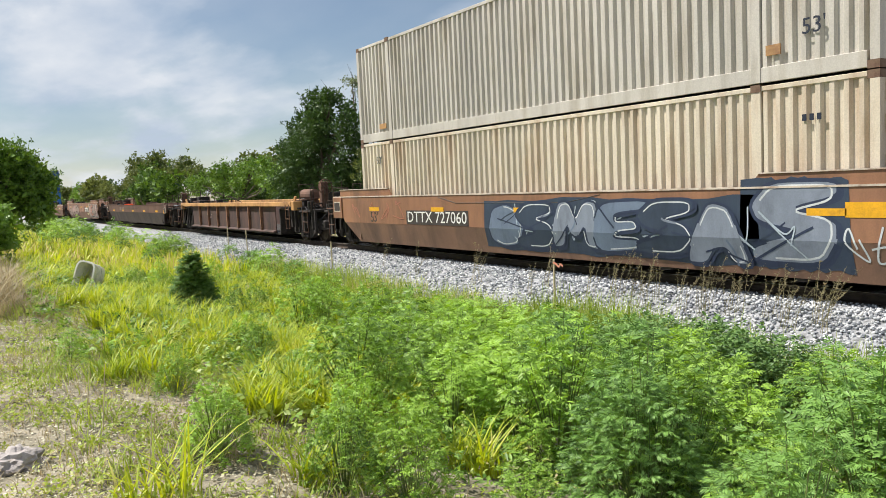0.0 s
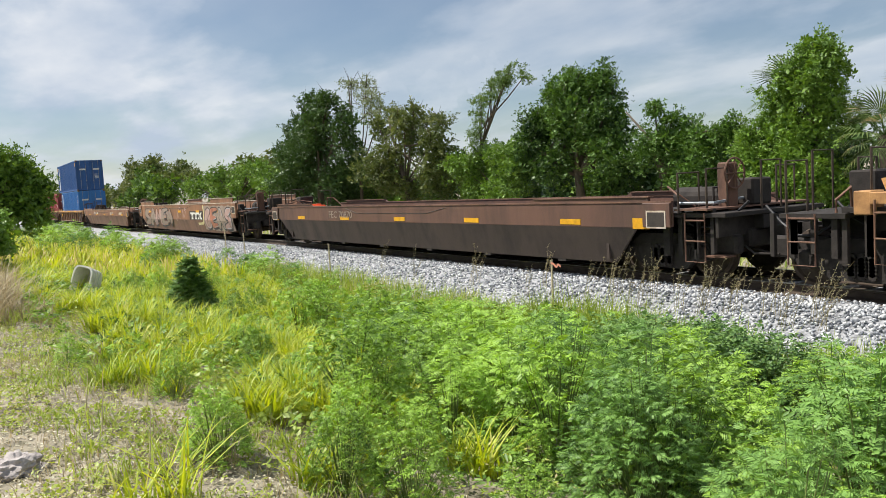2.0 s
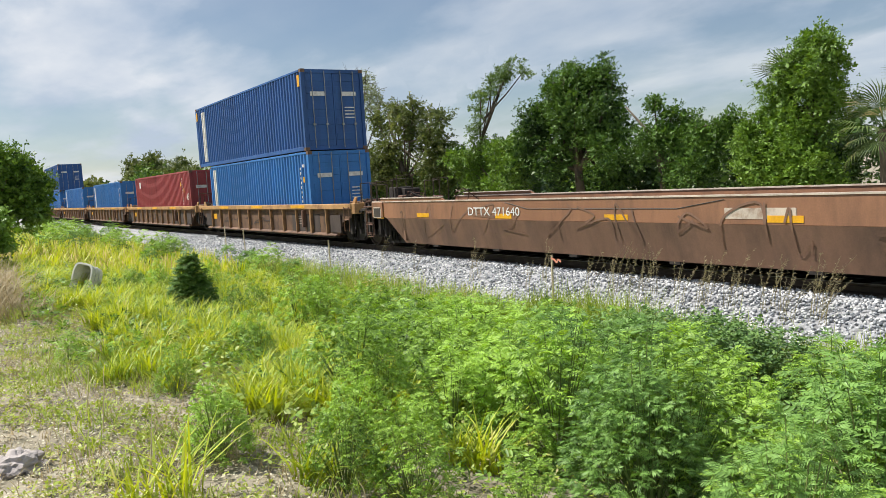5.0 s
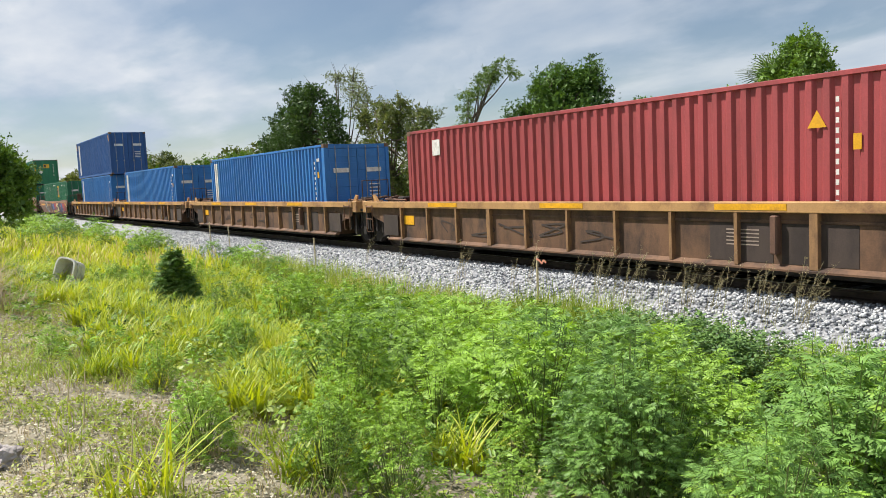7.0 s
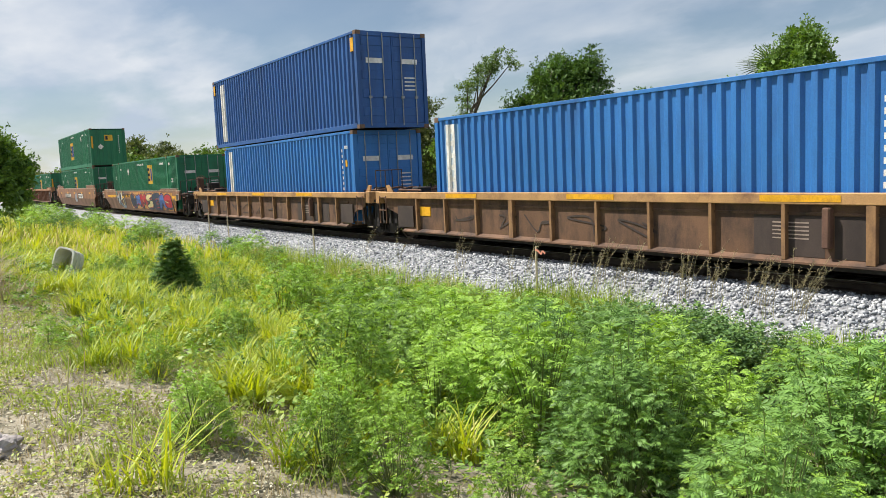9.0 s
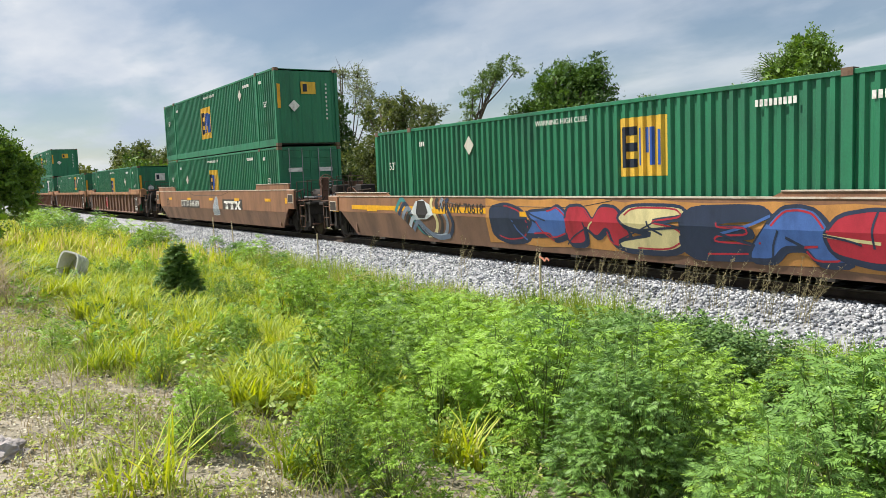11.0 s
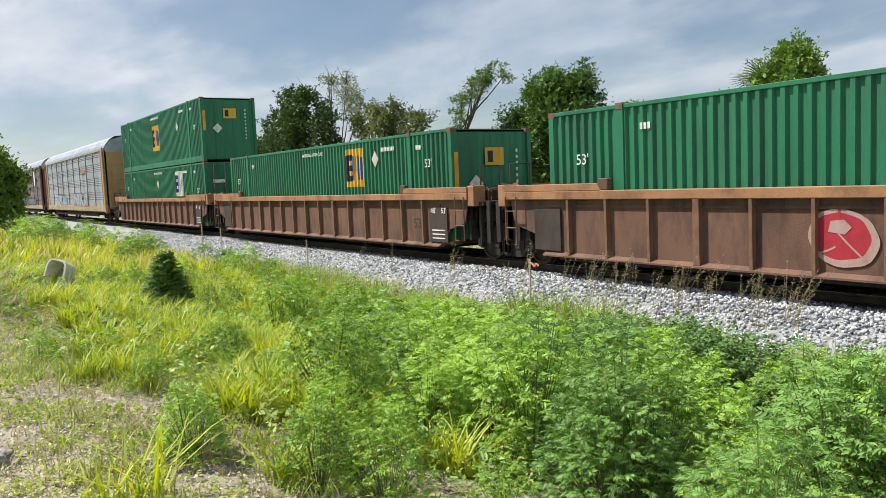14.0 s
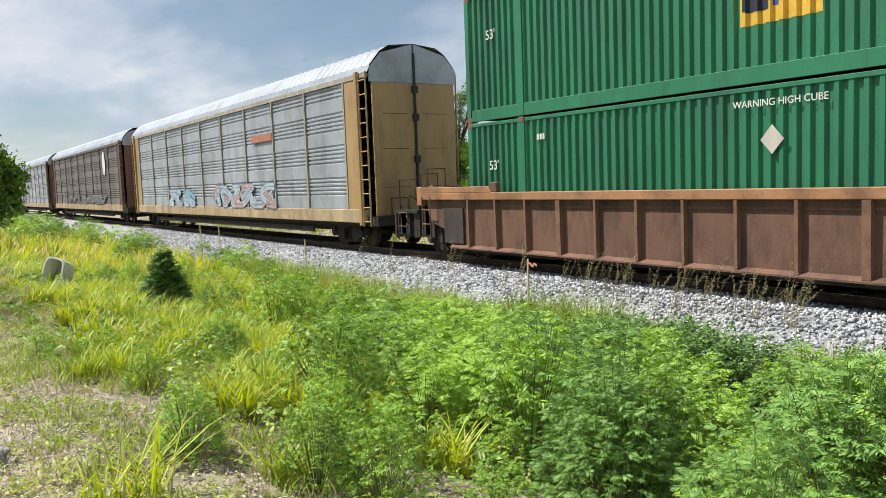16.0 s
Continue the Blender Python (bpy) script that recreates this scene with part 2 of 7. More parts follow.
M["steel_rod"] = surface("galvanised_rod", srgb(150, 156, 160), srgb(110, 112, 112), 0.5, 0.4, 6, 0.4, 0.05)
# autoracks
M["galv"] = surface("galvanised_rack_panel", srgb(168, 174, 182), srgb(136, 138, 140), 0.5, 0.25, 1.2, 0.5, 0.05, 0.4, 25.0, 0.05)
M["galv_dark"] = surface("dirty_rack_panel", srgb(122, 114, 112), srgb(92, 82, 78), 0.6, 0.2, 1.2, 0.5, 0.05, 0.4, 25.0, 0.05)
M["tan_sill"] = surface("dusty_tan_sill", srgb(178, 156, 122), srgb(134, 112, 88), 0.6, 0, 1.2, 0.5, 0.05, 0.5)
M["galv_post"] = surface("dusty_grey_post", srgb(172, 166, 154), srgb(134, 124, 110), 0.55, 0.1, 2.0, 0.5, 0.05, 0.4)
M["tan"] = surface("tan_rack_paint", srgb(172, 142, 98), srgb(138, 108, 74), 0.55, 0, 1.2, 0.45, 0.05, 0.3)
M["rack_brown"] = surface("maroon_rack_paint", srgb(108, 76, 66), srgb(78, 56, 50), 0.6, 0, 1.5, 0.45, 0.05, 0.3)
M["roof_metal"] = surface("pale_roof_metal", srgb(164, 170, 178), srgb(138, 144, 150), 0.4, 0.3, 1.0, 0.4, 0.03)
# graffiti
M["spray_white"] = plain("spray_white", srgb(204, 208, 210), 0.5)
M["spray_black"] = plain("spray_black", srgb(56, 52, 54), 0.55)
M["spray_navy"] = plain("spray_navy", srgb(44, 54, 78), 0.5)
M["spray_grey"] = plain("spray_grey", srgb(128, 136, 150), 0.5)
M["spray_coral"] = plain("spray_coral", srgb(176, 114, 92), 0.5)
M["spray_cyan"] = plain("spray_cyan", srgb(132, 178, 198), 0.5)
M["spray_red"] = plain("spray_red", srgb(176, 44, 60), 0.5)
M["spray_yellow"] = plain("spray_yellow", srgb(220, 200, 70), 0.5)
M["spray_orange"] = plain("spray_orange", srgb(192, 136, 74), 0.5)
M["spray_pale"] = plain("spray_pale_blue", srgb(178, 190, 200), 0.5)
M["spray_haze"] = plain("spray_slate", srgb(108, 122, 142), 0.5)
M["spray_rose"] = plain("spray_dusty_rose", srgb(184, 152, 144), 0.5)
M["spray_slate_dark"] = plain("spray_dark_slate", srgb(52, 64, 82), 0.5)
M["spray_stone"] = plain("spray_stone_grey", srgb(158, 140, 128), 0.5)
M["spray_cream"] = plain("spray_cream", srgb(218, 204, 150), 0.5)
M["spray_blue"] = plain("spray_blue", srgb(70, 104, 168), 0.5)
M["spray_teal"] = plain("spray_teal", srgb(60, 130, 130), 0.5)
# ground
M["soil"] = surface("sandy_soil_with_litter", srgb(158, 149, 131), srgb(84, 80, 58), 0.95, 0, 2.6, 0.62, 0.9, 1.0, 24.0)
# darker second tone paints in the shade of gaps between the stones
M["ballast_bed"] = surface("ballast_bed_stone", srgb(158, 159, 162), srgb(84, 84, 86), 0.95, 0, 9, 0.5, 1.0, 1.0, 16.0)
M["tie"] = surface("weathered_tie_wood", srgb(104, 92, 80), srgb(72, 62, 54), 0.9, 0, 4, 0.5, 0.4, 1.0, 40.0, 0.15)
M["stake_wood"] = surface("stake_wood", srgb(196, 182, 150), srgb(150, 132, 104), 0.85, 0, 9, 0.4, 0.2)
M["ribbon"] = plain("pink_ribbon", srgb(210, 140, 116))
M["plastic"] = surface("sun_bleached_plastic", srgb(224, 222, 212), srgb(190, 188, 174), 0.5, 0, 4, 0.4, 0.05)
M["rock"] = surface("pale_broken_concrete", srgb(176, 168, 164), srgb(112, 104, 100), 0.9, 0, 4, 0.5, 0.6)
M["bark"] = surface("grey_bark", srgb(96, 86, 72), srgb(62, 56, 46), 0.95, 0, 3, 0.5, 0.6, 0.3)
# foliage
M["weed"] = leafy("feathery_weed_leaf", (0.032, 0.09, 0.016, 1), (0.34, 0.54, 0.08, 1), None, 0.24, 0.8)
M["weed_dark"] = leafy("dark_weed_leaf", (0.03, 0.08, 0.02, 1), (0.22, 0.39, 0.09, 1), None, 0.22, 0.8)
M["weed_deep"] = leafy("deep_green_weed_leaf", (0.03, 0.08, 0.02, 1), (0.13, 0.24, 0.05, 1), None, 0.22, 0.5)
M["broad_leaf"] = leafy("glossy_broad_leaf", (0.045, 0.11, 0.035, 1), (0.22, 0.36, 0.10, 1), None, 0.2, 0.5)
M["stem"] = leafy("weed_stem", (0.07, 0.13, 0.03, 1), (0.16, 0.2, 0.06, 1), None, 0.1)
M["grass"] = leafy("yellow_green_grass", (0.10, 0.2, 0.022, 1), (0.53, 0.59, 0.068, 1), (0.62, 0.52, 0.24, 1), 0.34, 1.3)
M["herb"] = leafy("low_herb_leaf", (0.10, 0.18, 0.025, 1), (0.38, 0.47, 0.085, 1), (0.55, 0.48, 0.26, 1), 0.3, 0.5)
M["dry"] = leafy("dry_grass", (0.17, 0.14, 0.07, 1), (0.44, 0.37, 0.21, 1), None, 0.3)
M["litter"] = leafy("dry_leaf_litter", (0.22, 0.19, 0.11, 1), (0.6, 0.57, 0.42, 1), None, 0.1, 1.2)
M["seedhead"] = leafy("olive_seed_head", (0.16, 0.15, 0.07, 1), (0.46, 0.40, 0.24, 1), None, 0.25)
M["vine"] = leafy("vine_leaf", (0.018, 0.052, 0.012, 1), (0.2, 0.34, 0.05, 1), None, 0.16, 0.45)
M["oak"] = leafy("dark_tree_leaf", (0.018, 0.05, 0.014, 1), (0.07, 0.13, 0.03, 1), None, 0.16, 0.35)
M["olive"] = leafy("olive_tree_leaf", (0.05, 0.085, 0.02, 1), (0.17, 0.2, 0.06, 1), None, 0.3, 0.35)
M["pale_leaf"] = leafy("pale_grey_green_leaf", (0.08, 0.12, 0.05, 1), (0.24, 0.28, 0.14, 1), None, 0.3, 0.5)
# vine leaf copied in darker greens: the crowns' shade is in the colour
M["shade_vine"] = leafy("shaded_vine_leaf", (0.014, 0.042, 0.011, 1), (0.14, 0.26, 0.045, 1), None, 0.16, 0.45)
M["pale_vine"] = leafy("pale_vine_leaf", (0.035, 0.075, 0.02, 1), (0.2, 0.3, 0.08, 1), None, 0.25, 0.5)
M["palm"] = leafy("palm_frond", (0.035, 0.075, 0.02, 1), (0.14, 0.2, 0.06, 1), (0.4, 0.33, 0.17, 1), 0.25, 0.5)


# ---- building helpers ----
def part(name, bm, material, parent=None, label="", bevel=0.0, smooth=False):
    """Link a bmesh (or a mesh) as one mesh object under a thing or a part."""
    if isinstance(bm, bpy.types.Mesh):
        me = bm
    else:
        me = bpy.data.meshes.new(name)
        bmesh.ops.recalc_face_normals(bm, faces=bm.faces[:])
        bm.to_mesh(me)
        bm.free()
        if smooth:
            me.shade_smooth()
    if material and not me.materials:
        me.materials.append(M[material])
    ob = new(name, me)
    if parent:
        ob.parent = parent
    if bevel:
        mod = ob.modifiers.new("edge", "BEVEL")
        mod.width, mod.segments, mod.limit_method = bevel, 1, "ANGLE"
    if label:
        ob["label"] = label
    return ob


def thing(name, label, category, group="", at=(0, 0, 0), kind=""):
    ob = new(name)
    ob.empty_display_size = 0.2
    ob.location = at
    return tagged(ob, label, category, group, kind)


def box(bm, x0, x1, y0, y1, z0, z1):
    v = [bm.verts.new((x, y, z)) for z in (z0, z1) for x, y in ((x0, y0), (x1, y0), (x1, y1), (x0, y1))]
    for f in ((3, 2, 1, 0), (4, 5, 6, 7), (0, 1, 5, 4), (1, 2, 6, 5), (2, 3, 7, 6), (3, 0, 4, 7)):
        bm.faces.new([v[i] for i in f])
    return bm


def boxes(*rows):
    bm = bmesh.new()
    for r in rows:
        box(bm, *r)
    return bm


def prism(bm, pts, vec):
    """A polygon of 3D points pushed along vec into a closed solid."""
    a = [bm.verts.new(p) for p in pts]
    b = [bm.verts.new(Vector(p) + Vector(vec)) for p in pts]
    n = len(a)
    bm.faces.new(a[::-1])
    bm.faces.new(b)
    for i in range(n):
        bm.faces.new((a[i], a[(i + 1) % n], b[(i + 1) % n], b[i]))
    return bm


def plate(pts_xz, y0, y1):
    return prism(bmesh.new(), [(x, y0, z) for x, z in pts_xz], (0, y1 - y0, 0))


def tube(bm, pts, radii, n=8, caps=True):
    pts = [Vector(p) for p in pts]
    if not hasattr(radii, "__len__"):
        radii = [radii] * len(pts)
    rings = []
    for i, p in enumerate(pts):
        d = (pts[min(i + 1, len(pts) - 1)] - pts[max(i - 1, 0)]).normalized()
        s = d.cross(Vector((0.31, 0.17, 1)) if abs(d.z) < 0.9 else Vector((1, 0.2, 0))).normalized()
        t = d.cross(s)
        rings.append([bm.verts.new(p + (s * math.cos(a) + t * math.sin(a)) * radii[i]) for a in (2 * math.pi * k / n for k in range(n))])
    for r0, r1 in zip(rings, rings[1:]):
        for k in range(n):
            bm.faces.new((r0[k], r0[(k + 1) % n], r1[(k + 1) % n], r1[k]))
    if caps:
        bm.faces.new(rings[0][::-1])
        bm.faces.new(rings[-1])
    return bm


def lathe_y(bm, profile, n=24, cx=0.0, cz=0.0):
    """Rings of (radius, y) about an axis along y."""
    rings = [[bm.verts.new((cx + r * math.cos(a), y, cz + r * math.sin(a))) for a in (2 * math.pi * k / n for k in range(n))] for r, y in profile]
    for r0, r1 in zip(rings, rings[1:]):
        for k in range(n):
            bm.faces.new((r0[k], r0[(k + 1) % n], r1[(k + 1) % n], r1[k]))
    bm.faces.new(rings[0][::-1])
    bm.faces.new(rings[-1])
    return bm


def big_mesh(name, V, F, material, smooth=False):
    """A mesh from numpy arrays: V (n, 3), F (m, k) all of k corners."""
    me = bpy.data.meshes.new(name)
    V, F = np.asarray(V, np.float32), np.asarray(F, np.int32)
    k = F.shape[1]
    me.vertices.add(len(V))
    me.vertices.foreach_set("co", V.ravel())
    me.loops.add(F.size)
    me.loops.foreach_set("vertex_index", F.ravel())
    me.polygons.add(len(F))
    me.polygons.foreach_set("loop_start", np.arange(0, F.size, k, dtype=np.int32))
    me.update(calc_edges=True)
    me.materials.append(M[material])
    if smooth:
        me.shade_smooth()
    return me


def frames_of(way, up, rng):
    """Rotation matrices whose y axis follows way and whose z axis leans to up."""
    w = way / np.maximum(np.linalg.norm(way, axis=1, keepdims=True), 1e-9)
    x = np.cross(w, up)
    x /= np.maximum(np.linalg.norm(x, axis=1, keepdims=True), 1e-9)
    z = np.cross(x, w)
    return np.stack([x, w, z], axis=2)


def scatter(tv, tf, R, T, s):
    """Copies of a template (tv, tf) turned by R, scaled by s and moved to T, as arrays."""
    N, n = len(T), len(tv)
    V = np.einsum("nij,kj->nki", R, tv) * s[:, None, None] + T[:, None, :]
    F = tf[None] + (np.arange(N) * n)[:, None, None]
    return V.reshape(-1, 3), F.reshape(-1, tf.shape[1])


def writing(name, text, size, material, parent, x, y, z, label=""):
    """Raised letters on a side that faces -y; x, z: middle of the line."""
    cu = bpy.data.curves.new(name, "FONT")
    cu.body, cu.size, cu.align_x, cu.align_y, cu.extrude = text, size, "CENTER", "CENTER", 0.002
    cu.resolution_u = 3
    tmp = bpy.data.objects.new("tmp", cu)
    me = bpy.data.meshes.new_from_object(tmp)
    bpy.data.objects.remove(tmp)
    ob = part(name, me, material, parent, label)
    ob.matrix_basis = pose(x, y, z, 90, 0, 0)
    return ob


MOVERS = []
TRACK_Y = 12.37


# ---- ground, ballast and track ----
PROFILE_Y = (-200.0, 0.6, 1.6, 3.0, 5.0, 8.2, 9.2, 15.6, 17.0, 20.0, 60.0, 1000.0)
PROFILE_Z = (0.32, 0.32, 0.22, -0.15, -0.62, -0.85, -0.88, -0.88, -0.5, -0.35, -0.3, -0.3)


def ground_z(x, y):
    z = float(np.interp(y, PROFILE_Y, PROFILE_Z))
    near = max(0.0, 1 - abs(y - 4) / 40) if not 8.8 < y < 16 else 0.1
    return z + near * (0.10 * noise.noise((x * 0.45, y * 0.45, 0.3)) + 0.05 * noise.noise((x * 1.7, y * 1.7, 4.0)))


def build_ground():
    xs = sorted({-2500, -1200, -700, -450, -300, -220, -170, -130, -100, -80, 20, 30, 45, 70, 110, 200, 400, 900, 2000} | {i * 0.6 for i in range(-115, 25)})
    ys = sorted({-1500, -500, -200, -100, -60, -35, -20, -12, 40, 60, 100, 200, 500, 1200, 3000} | {i * 0.4 for i in range(-20, 75)})
    bm = bmesh.new()
    grid = [[bm.verts.new((x, y, ground_z(x, y))) for y in ys] for x in xs]
    for i in range(len(xs) - 1):
        for j in range(len(ys) - 1):
            bm.faces.new((grid[i][j], grid[i + 1][j], grid[i + 1][j + 1], grid[i][j + 1]))
    tagged(part("ground", bm, "soil", smooth=True), "sandy ground with dry litter, sloping into a ditch", "ground", kind="structure")


def ballast_z(y):
    return float(np.interp(y, (8.9, 10.55, 14.2, 15.8), (-0.92, -0.17, -0.17, -0.92)))


def build_ballast():
    xs = [-700, -400, -250, -160, -110, -80] + [i * 0.5 for i in range(-130, 25)] + [25, 60, 150, 400]
    ys = [8.9 + i * 0.2 for i in range(35)]
    bm = bmesh.new()
    grid = [[bm.verts.new((x, y, ballast_z(y) + 0.035 * noise.noise((x * 2.1, y * 2.1, 7)))) for y in ys] for x in xs]
    for i in range(len(xs) - 1):
        for j in range(len(ys) - 1):
            bm.faces.new((grid[i][j], grid[i + 1][j], grid[i + 1][j + 1], grid[i][j + 1]))
    tagged(part("ballast_bed", bm, "ballast_bed"), "grey crushed stone ballast embankment under the track", "ballast", kind="structure")
    rng = np.random.default_rng(3)
    bmi = bmesh.new()
    bmesh.ops.create_cube(bmi, size=1.45)
    bmesh.ops.triangulate(bmi, faces=bmi.faces[:])
    tv = np.array([v.co[:] for v in bmi.verts])
    tf = np.array([[v.index for v in f.verts] for f in bmi.faces])
    bmi.free()
    Vs, Fs, n0 = [], [], 0
    for k in range(6):
        shape = tv * rng.uniform(0.6, 1.2, tv.shape) * np.array([1.0, rng.uniform(0.65, 0.9), rng.uniform(0.5, 0.75)])
        N = 5000
        x = 1.0 - 48.0 * rng.random(N) ** 1.6
        y = 9.15 + 2.25 * rng.random(N)
        z = np.array([ballast_z(q) for q in y]) + rng.uniform(-0.01, 0.03, N)
        R = frames_of(rng.normal(size=(N, 3)) * [1, 1, 0.6], rng.normal(size=(N, 3)) * 0.5 + [0, 0, 1], rng)
        V, F = scatter(shape, tf, R, np.stack([x, y, z], 1), rng.uniform(0.023, 0.04, N))
        Vs.append(V)
        Fs.append(F + n0)
        n0 += len(V)
    ob = part("ballast_stones", big_mesh("ballast_stones", np.concatenate(Vs), np.concatenate(Fs), "stones"), "stones")
    tagged(ob, "loose grey and bluish crushed ballast stones", "ballast", kind="stuff")


def stone_material():
    m = surface("crushed_stone", srgb(178, 178, 182), srgb(136, 134, 134), 0.9, 0, 20, 0.5, 0.5, 1.0, 60.0)
    n, l = m.node_tree.nodes, m.node_tree.links
    geo = n.new("ShaderNodeNewGeometry")
    rp = n.new("ShaderNodeValToRGB")
    e = rp.color_ramp.elements
    e[0].color, e[1].color = srgb(98, 102, 109), srgb(226, 226, 224)
    k = e.new(0.5)
    k.color = srgb(174, 177, 182)
    l.new(geo.outputs["Random Per Island"], rp.inputs[0])
    l.new(rp.outputs[0], n["Hue/Saturation/Value"].inputs["Color"])
    return m


M["stones"] = stone_material()


def build_track():
    tr = thing("railway_track", "steel rails on weathered timber ties in ballast", "railway track", kind="structure", at=(0, TRACK_Y, 0))
    prof = ((-0.075, -0.16), (0.075, -0.16), (0.075, -0.145), (0.012, -0.125), (0.012, -0.045), (0.037, -0.03), (0.037, 0), (-0.037, 0), (-0.037, -0.03), (-0.012, -0.045), (-0.012, -0.125), (-0.075, -0.145))
    for s in (-1, 1):
        part("rail", prism(bmesh.new(), [(-600, s * 0.7525 + y, z) for y, z in prof], (800, 0, 0)), "wheel", tr, "rust-brown rail with polished head")
        part("railhead", boxes((-600, 200, s * 0.7525 - 0.03, s * 0.7525 + 0.03, 0.0, 0.004)), "bright_steel", tr, "polished running surface")
    me = None
    for i in range(170):
        x = 8 - i * 0.51
        if me is None:
            t = part("tie", boxes((-0.115, 0.115, -1.3, 1.3, -0.33, -0.155)), "tie", tr)
            me = t.data
        else:
            t = part("tie", me, None, tr)
        t.location, t.rotation_euler = (x, random.uniform(-0.04, 0.04), random.uniform(-0.006, 0.004)), (0, 0, random.uniform(-0.012, 0.012))
    return tr


build_ground()
build_ballast()
build_track()


# ---- rolling stock: shared pieces ----
CACHE = {}
WHEELS = []


def cached(key, make, material):
    if key not in CACHE:
        bm = make()
        me = bpy.data.meshes.new(key)
        bmesh.ops.recalc_face_normals(bm, faces=bm.faces[:])
        bm.to_mesh(me)
        bm.free()
        me.materials.append(M[material])
        CACHE[key] = me
    return CACHE[key]


def m_wheelset():
    bm = bmesh.new()
    for s in (-1, 1):
        prof = [(0.10, 0.66), (0.14, 0.655), (0.36, 0.70), (0.40, 0.67), (0.485, 0.672), (0.485, 0.70), (0.46, 0.715), (0.455, 0.80), (0.40, 0.81), (0.37, 0.77), (0.15, 0.79), (0.10, 0.80)]
        lathe_y(bm, [(r, s * y) for r, y in prof], 28)
    lathe_y(bm, [(0.08, -1.02), (0.08, 1.02)], 12)
    for k in range(3):
        a = 2 * math.pi * k / 3
        for s in (-1, 1):
            box(bm, 0.04 * math.cos(a) - 0.015, 0.04 * math.cos(a) + 0.015, s * 1.02 - 0.012, s * 1.02 + 0.012, 0.04 * math.sin(a) - 0.015, 0.04 * math.sin(a) + 0.015)
    return bm


def m_sideframe():
    out = [(-1.12, 0.42), (-1.12, 0.60), (-0.80, 0.63), (-0.55, 0.80), (0.55, 0.80), (0.80, 0.63), (1.12, 0.60), (1.12, 0.42), (1.0, 0.36), (0.80, 0.40), (0.50, 0.16), (-0.50, 0.16), (-0.80, 0.40), (-1.0, 0.36)]
    bm = plate(out, -0.07, 0.07)
    for x0, x1, z0, z1 in ((-0.62, -0.3, 0.34, 0.6), (0.3, 0.62, 0.34, 0.6)):
        box(bm, x0, x1, -0.085, -0.075, z0, z1)
    for x in (-0.89, 0.89):
        lathe_y(bm, [(0.13, -0.16), (0.15, -0.13), (0.15, 0.1), (0.13, 0.12)], 14, x, 0.46)
    for x in (-0.16, 0, 0.16):
        for k in range(6):
            lathe_y(bm, [(0.065, -0.12), (0.075, -0.05), (0.065, 0.02)], 8, x, 0.25 + k * 0.055)
    return bm


def truck(car, x):
    tr = part("truck", cached("bolster", lambda: boxes((-0.2, 0.2, -1.0, 1.0, 0.5, 0.72), (-0.28, 0.28, -0.35, 0.35, 0.7, 0.86)), "under"), None, car, "grimy cast-steel truck")
    tr.location.x = x
    for s in (-1, 1):
        f = part("sideframe", cached("sideframe", m_sideframe, "under"), None, tr)
        f.location.y, f.rotation_euler.z = s * 1.0, 0 if s < 0 else math.pi
    for dx in (-0.89, 0.89):
        w = part("wheelset", cached("wheelset", m_wheelset, "wheel"), None, tr, "worn steel wheelset")
        w.location = (dx, 0, 0.457)
        WHEELS.append((w, dx))
    return tr


def coupler(car, x, s):
    bm = boxes((min(x, x + s * 0.9), max(x, x + s * 0.9), -0.09, 0.09, 0.72, 0.9))
    box(bm, min(x + s * 0.8, x + s * 1.12), max(x + s * 0.8, x + s * 1.12), -0.16, 0.16, 0.66, 0.96)
    part("coupler", bm, "under", car)
    part("air_hose", tube(bmesh.new(), [(x, -0.3, 0.75), (x + s * 0.3, -0.33, 0.5), (x + s * 0.7, -0.25, 0.4), (x + s * 1.0, -0.1, 0.55)], 0.025, 6), "under", car)


def handrail(car, x, s, y=-1.25, zb=1.1, zt=1.95):
    bm = tube(bmesh.new(), [(x, y, zb), (x, y, zt), (x, y + 0.55, zt), (x, y + 0.55, zb)], 0.02, 6)
    part("handrail", bm, "wheel", car)


def steps(car, x, y, zt, material="pale_edge", w=0.42, zb=0.35):
    bm = tube(bmesh.new(), [(x - w / 2, y, zt), (x - w / 2, y, zb), (x + w / 2, y, zb), (x + w / 2, y, zt)], 0.016, 6)
    z = zb + 0.36
    while z < zt:
        tube(bm, [(x - w / 2, y, z), (x + w / 2, y, z)], 0.016, 6)
        z += 0.36
    part("ladder", bm, material, car)


def brake_wheel(car, x, y, z):
    bm = bmesh.new()
    n = 20
    ring = [(x, y + 0.27 * math.cos(2 * math.pi * k / n), z + 0.27 * math.sin(2 * math.pi * k / n)) for k in range(n + 1)]
    tube(bm, ring, 0.018, 6, False)
    for k in range(4):
        a = math.pi * k / 4
        tube(bm, [(x, y - 0.26 * math.cos(a), z - 0.26 * math.sin(a)), (x, y + 0.26 * math.cos(a), z + 0.26 * math.sin(a))], 0.012, 5)
    part("brake_wheel", bm, "rust", car)
    part("brake_stand", boxes((x - 0.28, x - 0.03, y - 0.14, y + 0.14, z - 0.75, z + 0.2)), "rust", car, bevel=0.03)


def smooth_hose(e, h, z, r):
    """A sagging hose along the end of a car."""
    a, b = h - 0.7, h + 0.9
    return [(e * (a + (b - a) * q), -1.15 + 0.3 * q, z + 0.1 - r.uniform(0.45, 0.5) * math.sin(math.pi * q)) for q in (0, 0.2, 0.4, 0.6, 0.8, 1.0)]


